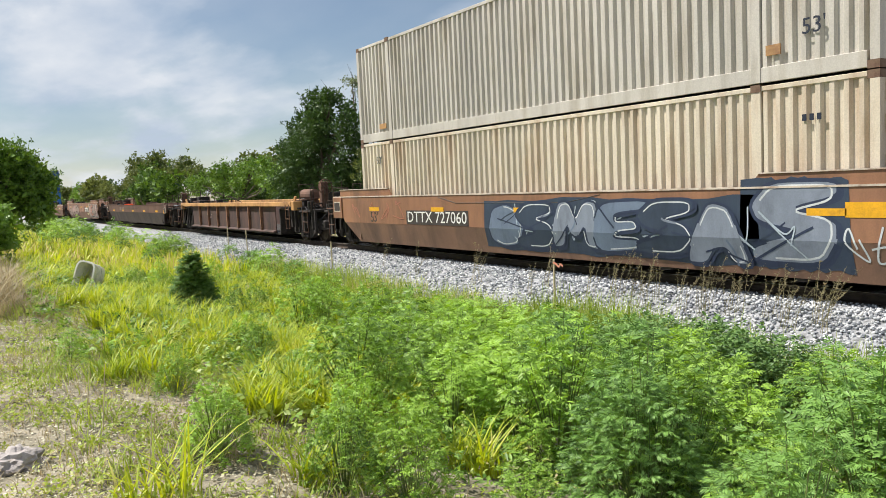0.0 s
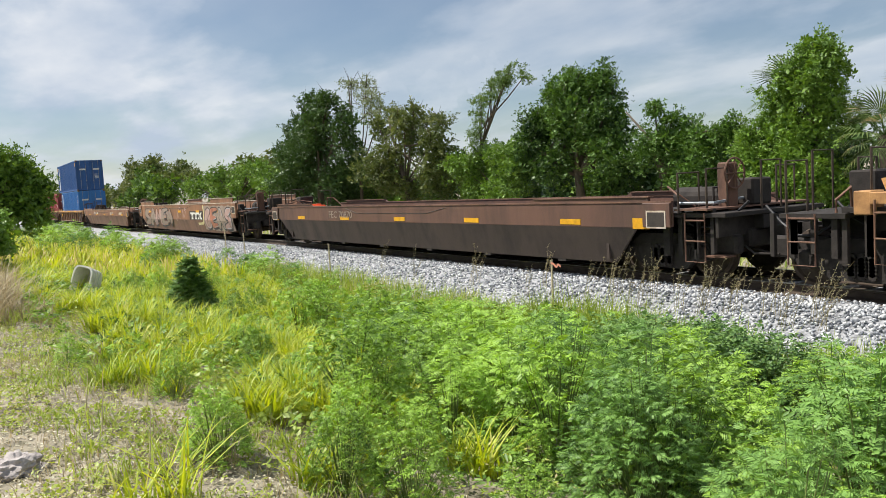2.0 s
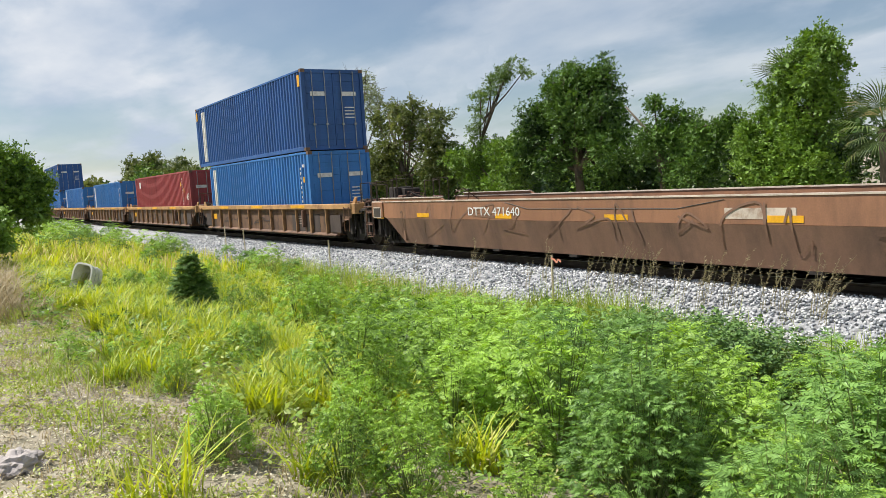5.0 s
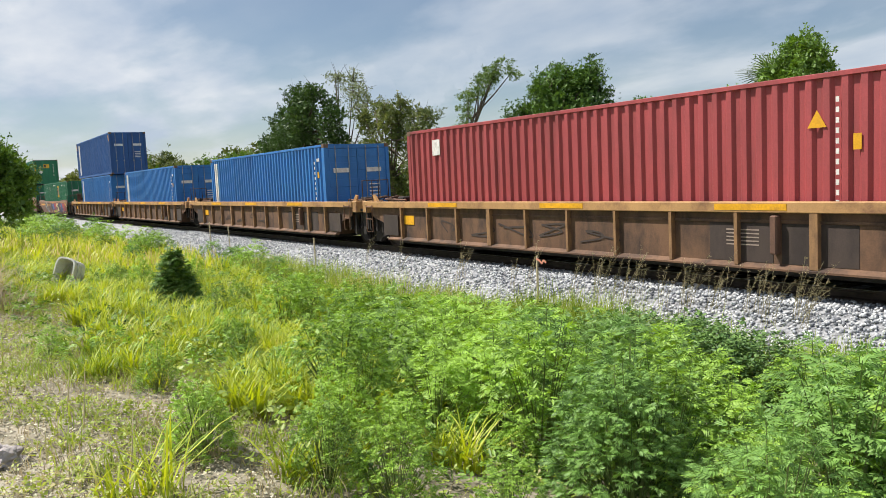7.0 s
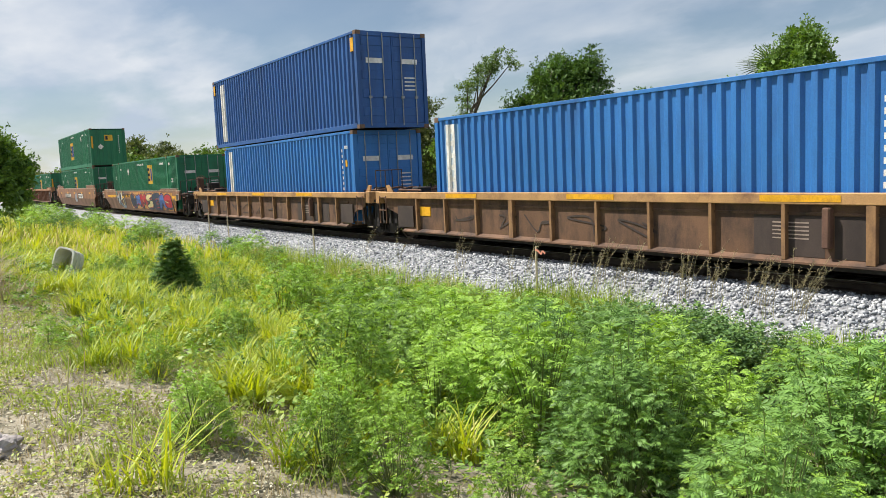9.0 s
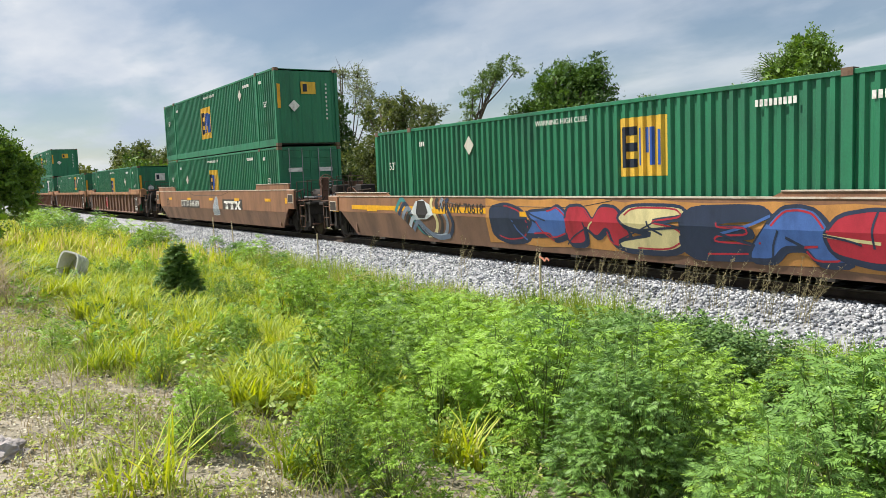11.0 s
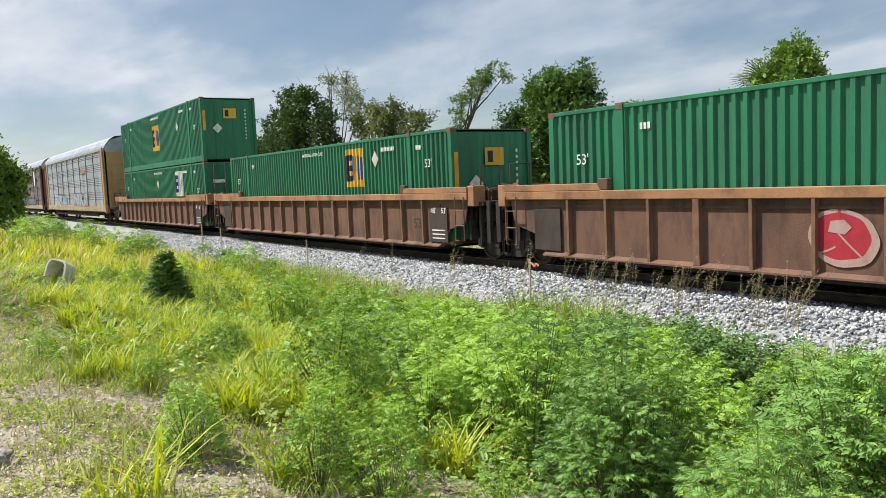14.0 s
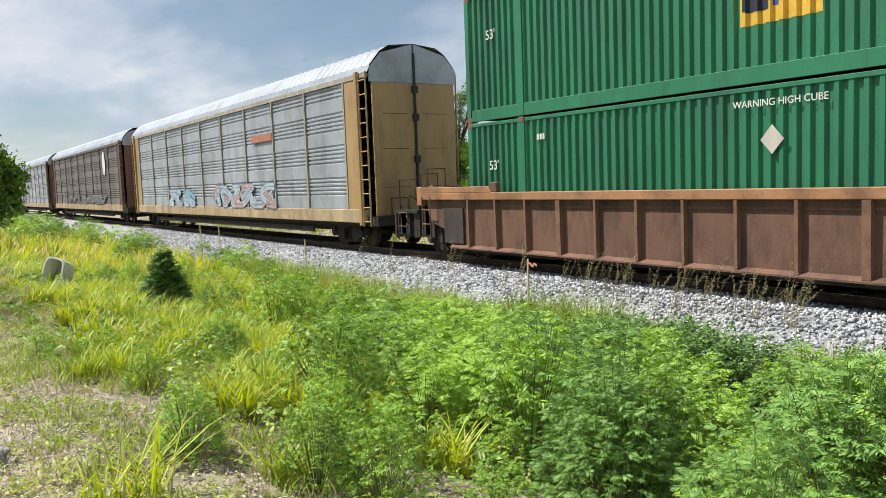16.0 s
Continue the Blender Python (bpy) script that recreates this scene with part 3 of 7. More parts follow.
def end_clutter(car, e, h, z, seed):
    """Pipes, rods, brackets and small boxes that crowd the end of a car."""
    r = random.Random(seed)
    for k in range(6):
        x = h - 1.2 + r.uniform(0, 1.7)
        y = r.uniform(-1.25, 0.9)
        pts = [(e * x, y, z), (e * x, y, z + r.uniform(0.12, 0.4)), (e * (x + r.uniform(-0.5, 0.3)), y + r.uniform(0.1, 0.5), z + r.uniform(0.12, 0.4)), (e * (x - r.uniform(0, 0.5)), y + r.uniform(0.3, 0.6), z)]
        part("pipe", tube(bmesh.new(), pts, r.uniform(0.015, 0.03), 6), r.choice(("under", "rust", "wheel")), car)
    for k in range(4):
        x, y, w = h - 1.1 + r.uniform(0, 1.5), r.uniform(-1.3, 0.8), r.uniform(0.1, 0.3)
        part("fitting", boxes((min(e * x, e * (x + w)), max(e * x, e * (x + w)), y, y + r.uniform(0.1, 0.4), z, z + r.uniform(0.1, 0.32))), r.choice(("under", "rust")), car, bevel=0.02)
    # dark blocks added to shut out daylight in the gap between cars
    for yy in (-1.02, 0.78):
        x0, x1 = sorted((e * (h - 0.5), e * (h + 0.75)))
        part("brake_beam", boxes((x0, x1, yy, yy + 0.24, 0.46, 0.8)), "under", car, bevel=0.04)
    for k in range(4):
        x, w = h - 0.6 + 0.35 * k, r.uniform(0.06, 0.16)
        part("hanger_bar", boxes((min(e * x, e * (x + w)), max(e * x, e * (x + w)), -1.3, -1.22, r.uniform(0.35, 0.6), z)), "under", car)
    part("hose", tube(bmesh.new(), smooth_hose(e, h, z, r), 0.022, 6), "black", car)
    for k in range(3):
        x = h - 0.9 + r.uniform(0, 1.5)
        part("brake_rod", tube(bmesh.new(), [(e * x, -1.05, 0.62 - 0.1 * k), (e * (x + 0.5), -1.0, 0.5), (e * (x + 0.9), -0.7, 0.58)], 0.018, 6), "under", car)
    part("hanger", boxes((min(e * (h + 0.1), e * (h + 0.16)), max(e * (h + 0.1), e * (h + 0.16)), -1.3, -1.2, 0.55, z)), "under", car)


KNUCKLE, LOW_KNEE = 0.82, 0.93


def side_y(z):
    """Outer face of a smooth well side: upright above the knuckle, leaning in below it."""
    return -1.5 if z >= KNUCKLE else -1.5 + (KNUCKLE - z) * 0.25


def low_side(z):
    """Outer face of the lower, older smooth well cars."""
    return -1.5 if z >= LOW_KNEE else -1.5 + (LOW_KNEE - z) * 0.25


def smooth_car(far, near, paint, low, label, edge="pale_edge", top=1.65, rise=0.2, knee=KNUCKLE):
    L = 20.0
    cx = (far + near) / 2
    h = L / 2
    car = thing("well_car", label, "railcar", "articulated container well cars")
    MOVERS.append((car, cx, 0.0))
    for s in (-1, 1):
        t0 = top - 0.03
        up = [(-h, 0.96), (-h + 0.7, 0.96), (-h + 0.82, knee), (h - 0.82, knee), (h - 0.7, 0.96), (h, 0.96), (h, t0), (-h, t0)]
        part("side_panel", plate(up, s * 1.5, s * 1.46), paint, car, bevel=0.006)
        lo = [(-h + 0.85, knee), (h - 0.85, knee), (h - 1.6, 0.22), (-h + 1.6, 0.22)]
        # inward lean; part of its shade is put into the darker colour
        part("lower_panel", prism(bmesh.new(), [(x, s * (1.5 - 0.25 * (knee - z)), z) for x, z in lo], (0, -s * 0.04, 0)), low, car)
        # top chord as a strip, by default paler than the side panel
        part("top_chord", boxes((-h, h, s * 1.515 if s < 0 else 1.44, -1.44 if s < 0 else 1.515, t0, top)), edge, car)
        for e in (-1, 1):
            sh = [(e * (h - 4.0), top), (e * (h - 3.82), top + rise), (e * (h - 0.55), top + rise), (e * (h - 0.55), top)]
            part("shoulder_plate", plate(sh, s * 1.5, s * 1.45), paint, car)
            x0, x1 = sorted((e * (h - 3.84), e * (h - 0.53)))
            part("shoulder_cap", boxes((x0, x1, s * 1.52 if s < 0 else 1.40, -1.40 if s < 0 else 1.52, top + rise, top + rise + 0.02)), edge, car)
    part("well_floor", boxes((-h + 1.8, h - 1.8, -1.3, 1.3, 0.22, 0.30)), "under", car)
    for k in range(6):
        x = -h + 3.2 + k * (L - 6.4) / 5
        part("cross_member", boxes((x - 0.12, x + 0.12, -1.33, 1.33, 0.17, 0.219)), "under", car)
    for e in (-1, 1):
        x0, x1 = sorted((e * (h - 1.75), e * (h - 1.68)))
        part("bulkhead", boxes((x0, x1, -1.42, 1.42, 0.3, 1.3)), low, car)
        x0, x1 = sorted((e * (h - 1.66), e * (h + 1.05)))
        part("end_platform", boxes((x0, x1, -1.4, 1.4, 1.12, 1.2)), "under", car, bevel=0.01)
        part("draft_sill", boxes((x0, x1, -0.4, 0.4, 0.88, 1.11)), "under", car)
        # filler block added so that no daylight shows under the platform
        part("draft_casting", boxes((min(e * (h - 1.5), e * (h + 0.95)), max(e * (h - 1.5), e * (h + 0.95)), -0.62, 0.62, 0.55, 0.879)), "under", car, bevel=0.04)
        part("end_plate", boxes((min(e * (h + 0.8), e * (h + 0.86)), max(e * (h + 0.8), e * (h + 0.86)), -1.35, 1.35, 0.78, 1.119)), "under", car)
        for yy in (-1.1, 0.9):
            part("drop_step", boxes((min(e * (h + 0.5), e * (h + 0.9)), max(e * (h + 0.5), e * (h + 0.9)), yy - 0.14, yy + 0.14, 0.42, 0.45)), "rust", car)
        part("control_box", boxes((min(e * (h + 0.25), e * (h + 0.7)), max(e * (h + 0.25), e * (h + 0.7)), -0.2, 0.35, 1.271, 1.75)), "under", car, bevel=0.03)
        handrail(car, e * (h + 0.95), e, -0.3, 1.2, 2.05)
        x0, x1 = sorted((e * (h - 0.68), e * (h - 0.02)))
        part("end_box", boxes((x0, x1, -1.54, -1.505, 0.95, t0)), paint, car, bevel=0.01)
        part("stencil_frame", boxes((x0 + 0.1, x1 - 0.1, -1.546, -1.542, t0 - 0.46, t0 - 0.14)), "pale_edge", car)
        part("stencil_field", boxes((x0 + 0.13, x1 - 0.13, -1.55, -1.5465, t0 - 0.43, t0 - 0.17)), "dark_plate", car)
        truck(car, e * (h - 0.6))
        coupler(car, e * (h + 0.5), e)
        handrail(car, e * (h + 0.55), e)
        handrail(car, e * (h + 0.55), e, 0.7)
        handrail(car, e * (h + 0.1), e, -1.45, 1.2, 1.9)
        steps(car, e * (h + 0.42), -1.42, 1.2, "rust")
        part("walkway", boxes((min(e * h, e * (h + 0.72)), max(e * h, e * (h + 0.72)), -1.45, 1.45, 1.24, 1.27)), "rust", car)
        tb = tube(bmesh.new(), [(e * (h - 0.3), -1.0, 1.35), (e * (h + 0.5), -1.0, 1.35), (e * (h + 0.5), -0.2, 1.4)], 0.03, 6)
        part("brake_pipe", tb, "steel_rod", car)
    for e in (-1, 1):
        end_clutter(car, e, h + 0.2, 1.27, int(cx) * 3 + e)
    brake_wheel(car, h + 0.6, -0.55, 1.85)
    part("air_reservoir", tube(bmesh.new(), [(h - 0.9, -0.3, 1.42), (h - 0.85, -0.3, 1.42), (h + 0.25, -0.3, 1.42), (h + 0.3, -0.3, 1.42)], [0.12, 0.2, 0.2, 0.12], 14), "under", car)
    for x in (-h + 0.25, h - 0.95):
        part("reflector", boxes((x, x + 0.42, -1.508, -1.501, t0 - 0.48, t0 - 0.28)), "yellow", car, "yellow reflective square")
    for i in range(5):
        x = -h + 2.6 + i * 3.6
        part("reflector", boxes((x, x + 0.62, -1.508, -1.501, t0 - 0.42, t0 - 0.31)), "yellow", car, "yellow reflective strip")
    part("seam_line", tube(bmesh.new(), [(-3.4, -1.503, t0 - 0.05), (-2.6, -1.503, t0 - 0.2), (1.6, -1.503, t0 - 0.2), (2.6, -1.503, t0 - 0.05)], 0.008, 4), "dark_plate", car)
    return car


def ribbed_car(far, near, L, top, rib, chord, panel, ribmat, label, shoulder=0.0, trucks=(-1, 1), plates=True, inset=1.25, couplers=(), open_end=False, truck_out=None):
    cx, h = (far + near) / 2, L / 2
    car = thing("well_car", label, "railcar", "articulated container well cars")
    MOVERS.append((car, cx, 0.0))
    zb, zc = 0.3, top - 0.17
    for s in (-1, 1):
        a, b = (-1.42, -1.39) if s < 0 else (1.39, 1.42)
        web = [(-h + inset, zb), (h - inset, zb), (h - inset + 0.35, 0.75), (h - 0.25, 0.92), (h - 0.1, zc), (-h + 0.1, zc), (-h + 0.25, 0.92), (-h + inset - 0.35, 0.75)]
        if open_end:
            web = [(-h + inset, zb), (h - inset, zb), (h - inset, zc), (-h + inset, zc)]
        # web in the darker tone, which also stands for shade between the ribs
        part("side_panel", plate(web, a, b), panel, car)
        a, b = (-1.53, -1.36) if s < 0 else (1.36, 1.53)
        part("top_chord", boxes((-h, h, a, b, zc, top)), chord, car, bevel=0.012)
        a, b = (-1.52, -1.421) if s < 0 else (1.421, 1.52)
        part("bottom_flange", prism(bmesh.new(), [(-h + inset, s * 1.421, zb), (-h + inset, s * 1.53, zb), (-h + inset, s * 1.53, zb + 0.03), (-h + inset, s * 1.421, zb + 0.09)], (2 * (h - inset), 0, 0)), panel, car)
        part("stiffener", boxes((-h + inset, h - inset, -1.45 if s < 0 else 1.421, -1.421 if s < 0 else 1.45, zc - 0.16, zc - 0.12)), panel, car)
        n = int((L - 2 * inset) / rib)
        x0 = -(n - 1) * rib / 2
        for k in range(n):
            wide = 0.13 if k % 6 == 3 else 0.06
            key = f"rib_{wide}_{zc:.2f}_{ribmat}"
            r = part("rib", cached(key, lambda: prism(bmesh.new(), [(-wide / 2, -1.421, zb + 0.036), (-wide / 2, -1.515, zb + 0.05), (-wide / 2, -1.525, zc - 0.002), (-wide / 2, -1.421, zc - 0.002)], (wide, 0, 0)), ribmat), None, car)
            r.location.x = x0 + k * rib
            r.rotation_euler.z = 0 if s < 0 else math.pi
        if shoulder:
            for e in (-1, 1):
                sh = [(e * (h - 2.95), top), (e * (h - 2.85), top + shoulder), (e * h, top + shoulder), (e * h, top)]
                part("shoulder_plate", plate(sh, s * 1.53, s * 1.40), chord, car, bevel=0.01)
                x0s, x1s = sorted((e * (h - 3.12), e * (h - 2.86)))
                part("lock_bracket", boxes((x0s, x1s, -1.5 if s < 0 else 1.38, -1.38 if s < 0 else 1.5, top, top + shoulder + 0.09)), "rust", car, bevel=0.02)
    part("well_floor", boxes((-h + 1.6, h - 1.6, -1.38, 1.38, 0.22, 0.30)), "under", car)
    for e in (-1, 1):
        x0, x1 = sorted((e * (h - 1.6), e * (h - 1.52)))
        # open ends: near-black bulkhead colour stands in for the dark of the gap
        part("bulkhead", boxes((x0, x1, -1.38, 1.38, 0.3, zc - 0.1)), "under" if open_end else panel, car)
        x0, x1 = sorted((e * (h - 1.5), e * (h + 0.42)))
        part("end_platform", boxes((x0, x1, -1.36, 1.36, zc - 0.12, zc - 0.05)), "under", car)
        part("draft_sill", boxes((x0, x1, -0.42, 0.42, 0.86, 0.925)), "under", car)
        # dark filler added behind the end web, to close a see-through gap
        part("end_underframe", boxes((min(e * (h - 1.45), e * (h + 0.3)), max(e * (h - 1.45), e * (h + 0.3)), -1.12, 1.12, 0.93, zc - 0.14)), "under", car)
        x0, x1 = sorted((e * (h - 0.02), e * (h + 0.24)))
        part("corner_post", boxes((x0, x1, -1.5, -1.15, top - 0.32, top + shoulder + 0.02)), chord, car, bevel=0.015)
        part("corner_post", boxes((x0, x1, 1.15, 1.5, top - 0.32, top + shoulder + 0.02)), chord, car, bevel=0.015)
        handrail(car, e * (h + 0.14), e, -1.2, top, top + 0.62)
        steps(car, e * (h - 0.28), -1.56, top - 0.1, "rust_rib", 0.36, 0.5)
        tb = tube(bmesh.new(), [(e * (h - 1.3), -0.9, top + 0.02), (e * (h - 0.2), -0.95, top + 0.04), (e * (h + 0.1), -0.4, top + 0.1), (e * (h + 0.2), 0.5, top)], 0.03, 6)
        part("brake_pipe", tb, "rust", car)
        part("valve_box", boxes((min(e * (h - 0.9), e * (h - 0.55)), max(e * (h - 0.9), e * (h - 0.55)), -0.75, -0.3, zc - 0.05, zc + 0.28)), "under", car, bevel=0.03)
        part("bracket", prism(bmesh.new(), [(e * (h - 0.35), -1.3, top), (e * (h - 0.15), -1.3, top + 0.2), (e * (h - 0.05), -1.3, top + 0.18), (e * (h - 0.12), -1.3, top)], (0, 0.06, 0)), chord, car)
        if plates:
            x0, x1 = sorted((e * (h - 1.75), e * (h - 0.95)))
            part("stencil_plate", boxes((x0, x1, -1.47, -1.43, 0.42, zc - 0.2)), "dirty_dark", car)
    for e in (-1, 1):
        end_clutter(car, e, h, zc - 0.05, int(cx) + e)
    for e in trucks:
        truck(car, e * (h + (truck_out if truck_out is not None else 0.5 if e not in couplers else -0.7)))
    for e in couplers:
        coupler(car, e * (h + 0.9), e)
        part("end_walkway", boxes((min(e * (h + 0.43), e * (h + 1.5)), max(e * (h + 0.43), e * (h + 1.5)), -1.38, 1.38, 1.12, 1.19)), "under", car)
        # same added filler under the walkway at the coupler end
        part("draft_casting", boxes((min(e * (h + 0.3), e * (h + 1.3)), max(e * (h + 0.3), e * (h + 1.3)), -0.6, 0.6, 0.58, 1.1)), "under", car, bevel=0.04)
        for yy, zt in ((-1.3, 2.0), (-0.6, 2.15), (0.7, 2.0)):
            handrail(car, e * (h + 1.42), e, yy, 1.19, zt)
        steps(car, e * (h + 1.1), -1.42, 1.19, "rust", 0.45, 0.4)
        part("control_box", boxes((min(e * (h + 0.5), e * (h + 0.95)), max(e * (h + 0.5), e * (h + 0.95)), -0.4, 0.2, 1.191, 1.8)), "under", car, bevel=0.03)
        end_clutter(car, e, h + 1.2, 1.19, int(cx) * 5 + e)
    return car


# ---- containers ----
GREEN_PITCH = 0.216

def corr_sheet(bm, x0, x1, z0, z1, y, depth, pitch, off=0.0):
    """A corrugated sheet in the plane y, facing -y; folds are set by the absolute x, so that paint laid over it follows them."""
    marks = [(0.0, 0.0), (0.34, 0.0), (0.5, 1.0), (0.84, 1.0)]
    xs = {x0, x1}
    k = math.floor(x0 / pitch) - 1
    while k * pitch < x1:
        xs |= {k * pitch + a * pitch for a, _ in marks if x0 < k * pitch + a * pitch < x1}
        k += 1

    def fold(x):
        q = (x / pitch) % 1.0
        if q < 0.34:
            return 0.0
        if q < 0.5:
            return (q - 0.34) / 0.16
        if q < 0.84:
            return 1.0
        return (1 - q) / 0.16

    cols = [(bm.verts.new((x, y + depth * fold(x + 1e-7) - off, z0)), bm.verts.new((x, y + depth * fold(x + 1e-7) - off, z1))) for x in sorted(xs)]
    for a, b in zip(cols, cols[1:]):
        bm.faces.new((a[0], b[0], b[1], a[1]))
    return bm


def container(centre, base, L, paint, label, doors=True, posts=False, W=2.5, H=2.9, pitch=0.28, rail=0.16, door_paint=None):
    c = thing("shipping_container", label, "container", "containers on the train")
    MOVERS.append((c, centre, base))
    h, w = L / 2, W / 2
    c["size"] = f"{L:.2f} m"
    for x in (-h, h - 0.14):
        for y in (-w, w - 0.12):
            part("corner_post", boxes((x, x + 0.14, y, y + 0.12, 0.12, H - 0.12)), paint, c)
    for s in (-1, 1):
        y0, y1 = (-w, -w + 0.07) if s < 0 else (w - 0.07, w)
        part("bottom_rail", boxes((-h + 0.18, h - 0.18, y0, y1, 0.02, rail)), paint, c, bevel=0.006)
        part("top_rail", boxes((-h + 0.18, h - 0.18, y0, y1, H - 0.085, H - 0.01)), paint, c, bevel=0.006)
        ob = part("side_panel", corr_sheet(bmesh.new(), -h + 0.14, h - 0.14, rail, H - 0.085, -w + 0.012, 0.052, pitch), paint, c)
        ob.rotation_euler.z = 0 if s < 0 else math.pi
    if posts:
        for x in (-6.096, 6.096):
            for s in (-1, 1):
                y0, y1 = (-w - 0.012, -w + 0.08) if s < 0 else (w - 0.08, w + 0.012)
                part("lift_post", boxes((x - 0.09, x + 0.09, y0, y1, 0.02, H - 0.01)), paint, c, bevel=0.006)
                cc = part("corner_casting", cached("casting", lambda: boxes((-0.089, 0.089, -0.081, 0.081, 0, 0.118)), "casting"), None, c)
                cc.location = (x, s * (w - 0.06), H - 0.1)
    for x in (-h + 0.089, h - 0.089):
        for y in (-w + 0.081, w - 0.081):
            for z in (0, H - 0.118):
                cc = part("corner_casting", cached("casting", lambda: boxes((-0.089, 0.089, -0.081, 0.081, 0, 0.118)), "casting"), None, c)
                cc.location = (x, y, z)
    part("roof", boxes((-h + 0.1, h - 0.1, -w + 0.02, w - 0.02, H - 0.05, H - 0.02)), paint, c)
    part("floor_pan", boxes((-h + 0.1, h - 0.1, -w + 0.07, w - 0.07, 0.06, 0.14)), "under", c)
    fw = part("front_wall", corr_sheet(bmesh.new(), -w + 0.12, w - 0.12, 0.12, H - 0.1, -h + 0.03, 0.045, 0.25), paint, c)
    fw.rotation_euler.z = -math.pi / 2
    end = door_paint or paint
    if doors:
        part("door_sill", boxes((h - 0.12, h - 0.01, -w + 0.12, w - 0.12, 0.02, 0.16)), end, c)
        part("door_header", boxes((h - 0.12, h - 0.01, -w + 0.12, w - 0.12, H - 0.14, H - 0.01)), end, c)
        for s in (-1, 1):
            y0, y1 = sorted((s * 0.008, s * (w - 0.125)))
            d = part("door", boxes((h - 0.075, h - 0.035, y0, y1, 0.165, H - 0.145)), end, c)
            for z in (0.5, 1.05, 1.6, 2.15, 2.6):
                part("door_rib", boxes((h - 0.034, h - 0.018, y0 + 0.05, y1 - 0.05, z - 0.13, z + 0.13)), end, d, bevel=0.006)
            for f in (0.28, 0.74):
                yy = s * (0.02 + (w - 0.15) * f)
                rb = tube(bmesh.new(), [(h + 0.0, yy, 0.08), (h + 0.0, yy, H - 0.06)], 0.017, 6)
                box(rb, h - 0.02, h + 0.03, yy - 0.05, yy + 0.05, 0.9, 0.97)
                part("lock_rod", rb, "steel_rod", d)
            part("door_plate", boxes((h - 0.016, h - 0.012, s * 0.62 - 0.28, s * 0.62 + 0.28, 1.95, 2.1)), "white_paint", d, "white data plate")
            for k in range(4):
                if s > 0:
                    part("stencil_line", boxes((h - 0.016, h - 0.012, s * 0.62 - 0.2, s * 0.62 + 0.2, 1.15 + k * 0.12, 1.19 + k * 0.12)), "white_paint", d)
    else:
        ew = part("end_wall", corr_sheet(bmesh.new(), -w + 0.12, w - 0.12, 0.12, H - 0.1, -h + 0.03, 0.03, 0.42), end, c)
        ew.rotation_euler.z = math.pi / 2
    c["half"] = w
    c["pitch"] = pitch
    return c


def paint_patch(c, name, x0, x1, z0, z1, material, off=0.004, label=""):
    """Paint over the folds of a container's near side."""
    bm = corr_sheet(bmesh.new(), x0, x1, z0, z1, -c["half"] + 0.012, 0.052, c["pitch"], off)
    return part(name, bm, material, c, label)


def emblem(c, x, z, size=1.3, ground="emb_yellow"):
    """Square company mark as plain shapes: a field, a dark comb of bars and a blue zigzag."""
    hs = size / 2
    paint_patch(c, "emblem_field", x - hs, x + hs, z - hs * 0.95, z + hs * 0.95, ground, 0.004, "square company mark")
    for k in (-1, 0, 1):
        paint_patch(c, "emblem_bar", x - hs * 0.82, x - hs * 0.25, z + k * hs * 0.52 - 0.07 * size, z + k * hs * 0.52 + 0.07 * size, "emb_dark", 0.008)
    paint_patch(c, "emblem_bar", x - hs * 0.9, x - hs * 0.68, z - hs * 0.62, z + hs * 0.62, "emb_dark", 0.009)
    for k, q in enumerate((-0.1, 0.18, 0.42, 0.72)):
        paint_patch(c, "emblem_bar", x + hs * (q - 0.07), x + hs * (q + 0.07), z - hs * (0.6 if k != 1 else 0.2), z + hs * (0.6 if k < 3 else 0.5), "emb_blue", 0.008)


def placard(c, x, z, s=0.2):
    y = -c["half"] - 0.006
    pts = [(x - s, z), (x, z - s * 1.15), (x + s, z), (x, z + s * 1.15)]
    part("placard", plate(pts, y - 0.01, y), "cream_top", c, "white diamond placard")


def end_placard(c, L, y, z, s=0.22):
    x = L / 2 + 0.004
    part("placard", prism(bmesh.new(), [(x, y - s, z), (x, y, z - s), (x, y + s, z), (x, y, z + s)], (0.01, 0, 0)), "white_paint", c, "white diamond placard")


def code_bars(c, x, z, n, size=0.16, y=None):
    """A line of illegible stencilled characters as plain bars."""
    y = -c["half"] - 0.002 if y is None else y
    for k in range(n):
        part("stencil_bar", boxes((x + k * size * 0.75, x + k * size * 0.75 + size * 0.5, y - 0.005, y, z - size / 2, z + size / 2)), "white_paint", c)


# ---- graffiti ----
def stroke(bm, pts, width, y_of, off):
    """A flat painted ribbon along 2D points (x, z) on a side."""
    n = len(pts)
    prev = None
    for i in range(n):
        a, b = pts[max(i - 1, 0)], pts[min(i + 1, n - 1)]
        dx, dz = b[0] - a[0], b[1] - a[1]
        q = math.hypot(dx, dz) or 1
        nx, nz = -dz / q * width / 2, dx / q * width / 2
        v = [bm.verts.new((pts[i][0] + s * nx, y_of(pts[i][1] + s * nz) - off - 0.0003 * i / n, pts[i][1] + s * nz)) for s in (-1, 1)]
        if prev:
            bm.faces.new((prev[0], v[0], v[1], prev[1]))
        prev = v
    return bm


def field(bm, pts, y_of, off):
    bm.faces.new([bm.verts.new((x, y_of(z) - off, z)) for x, z in pts])
    return bm


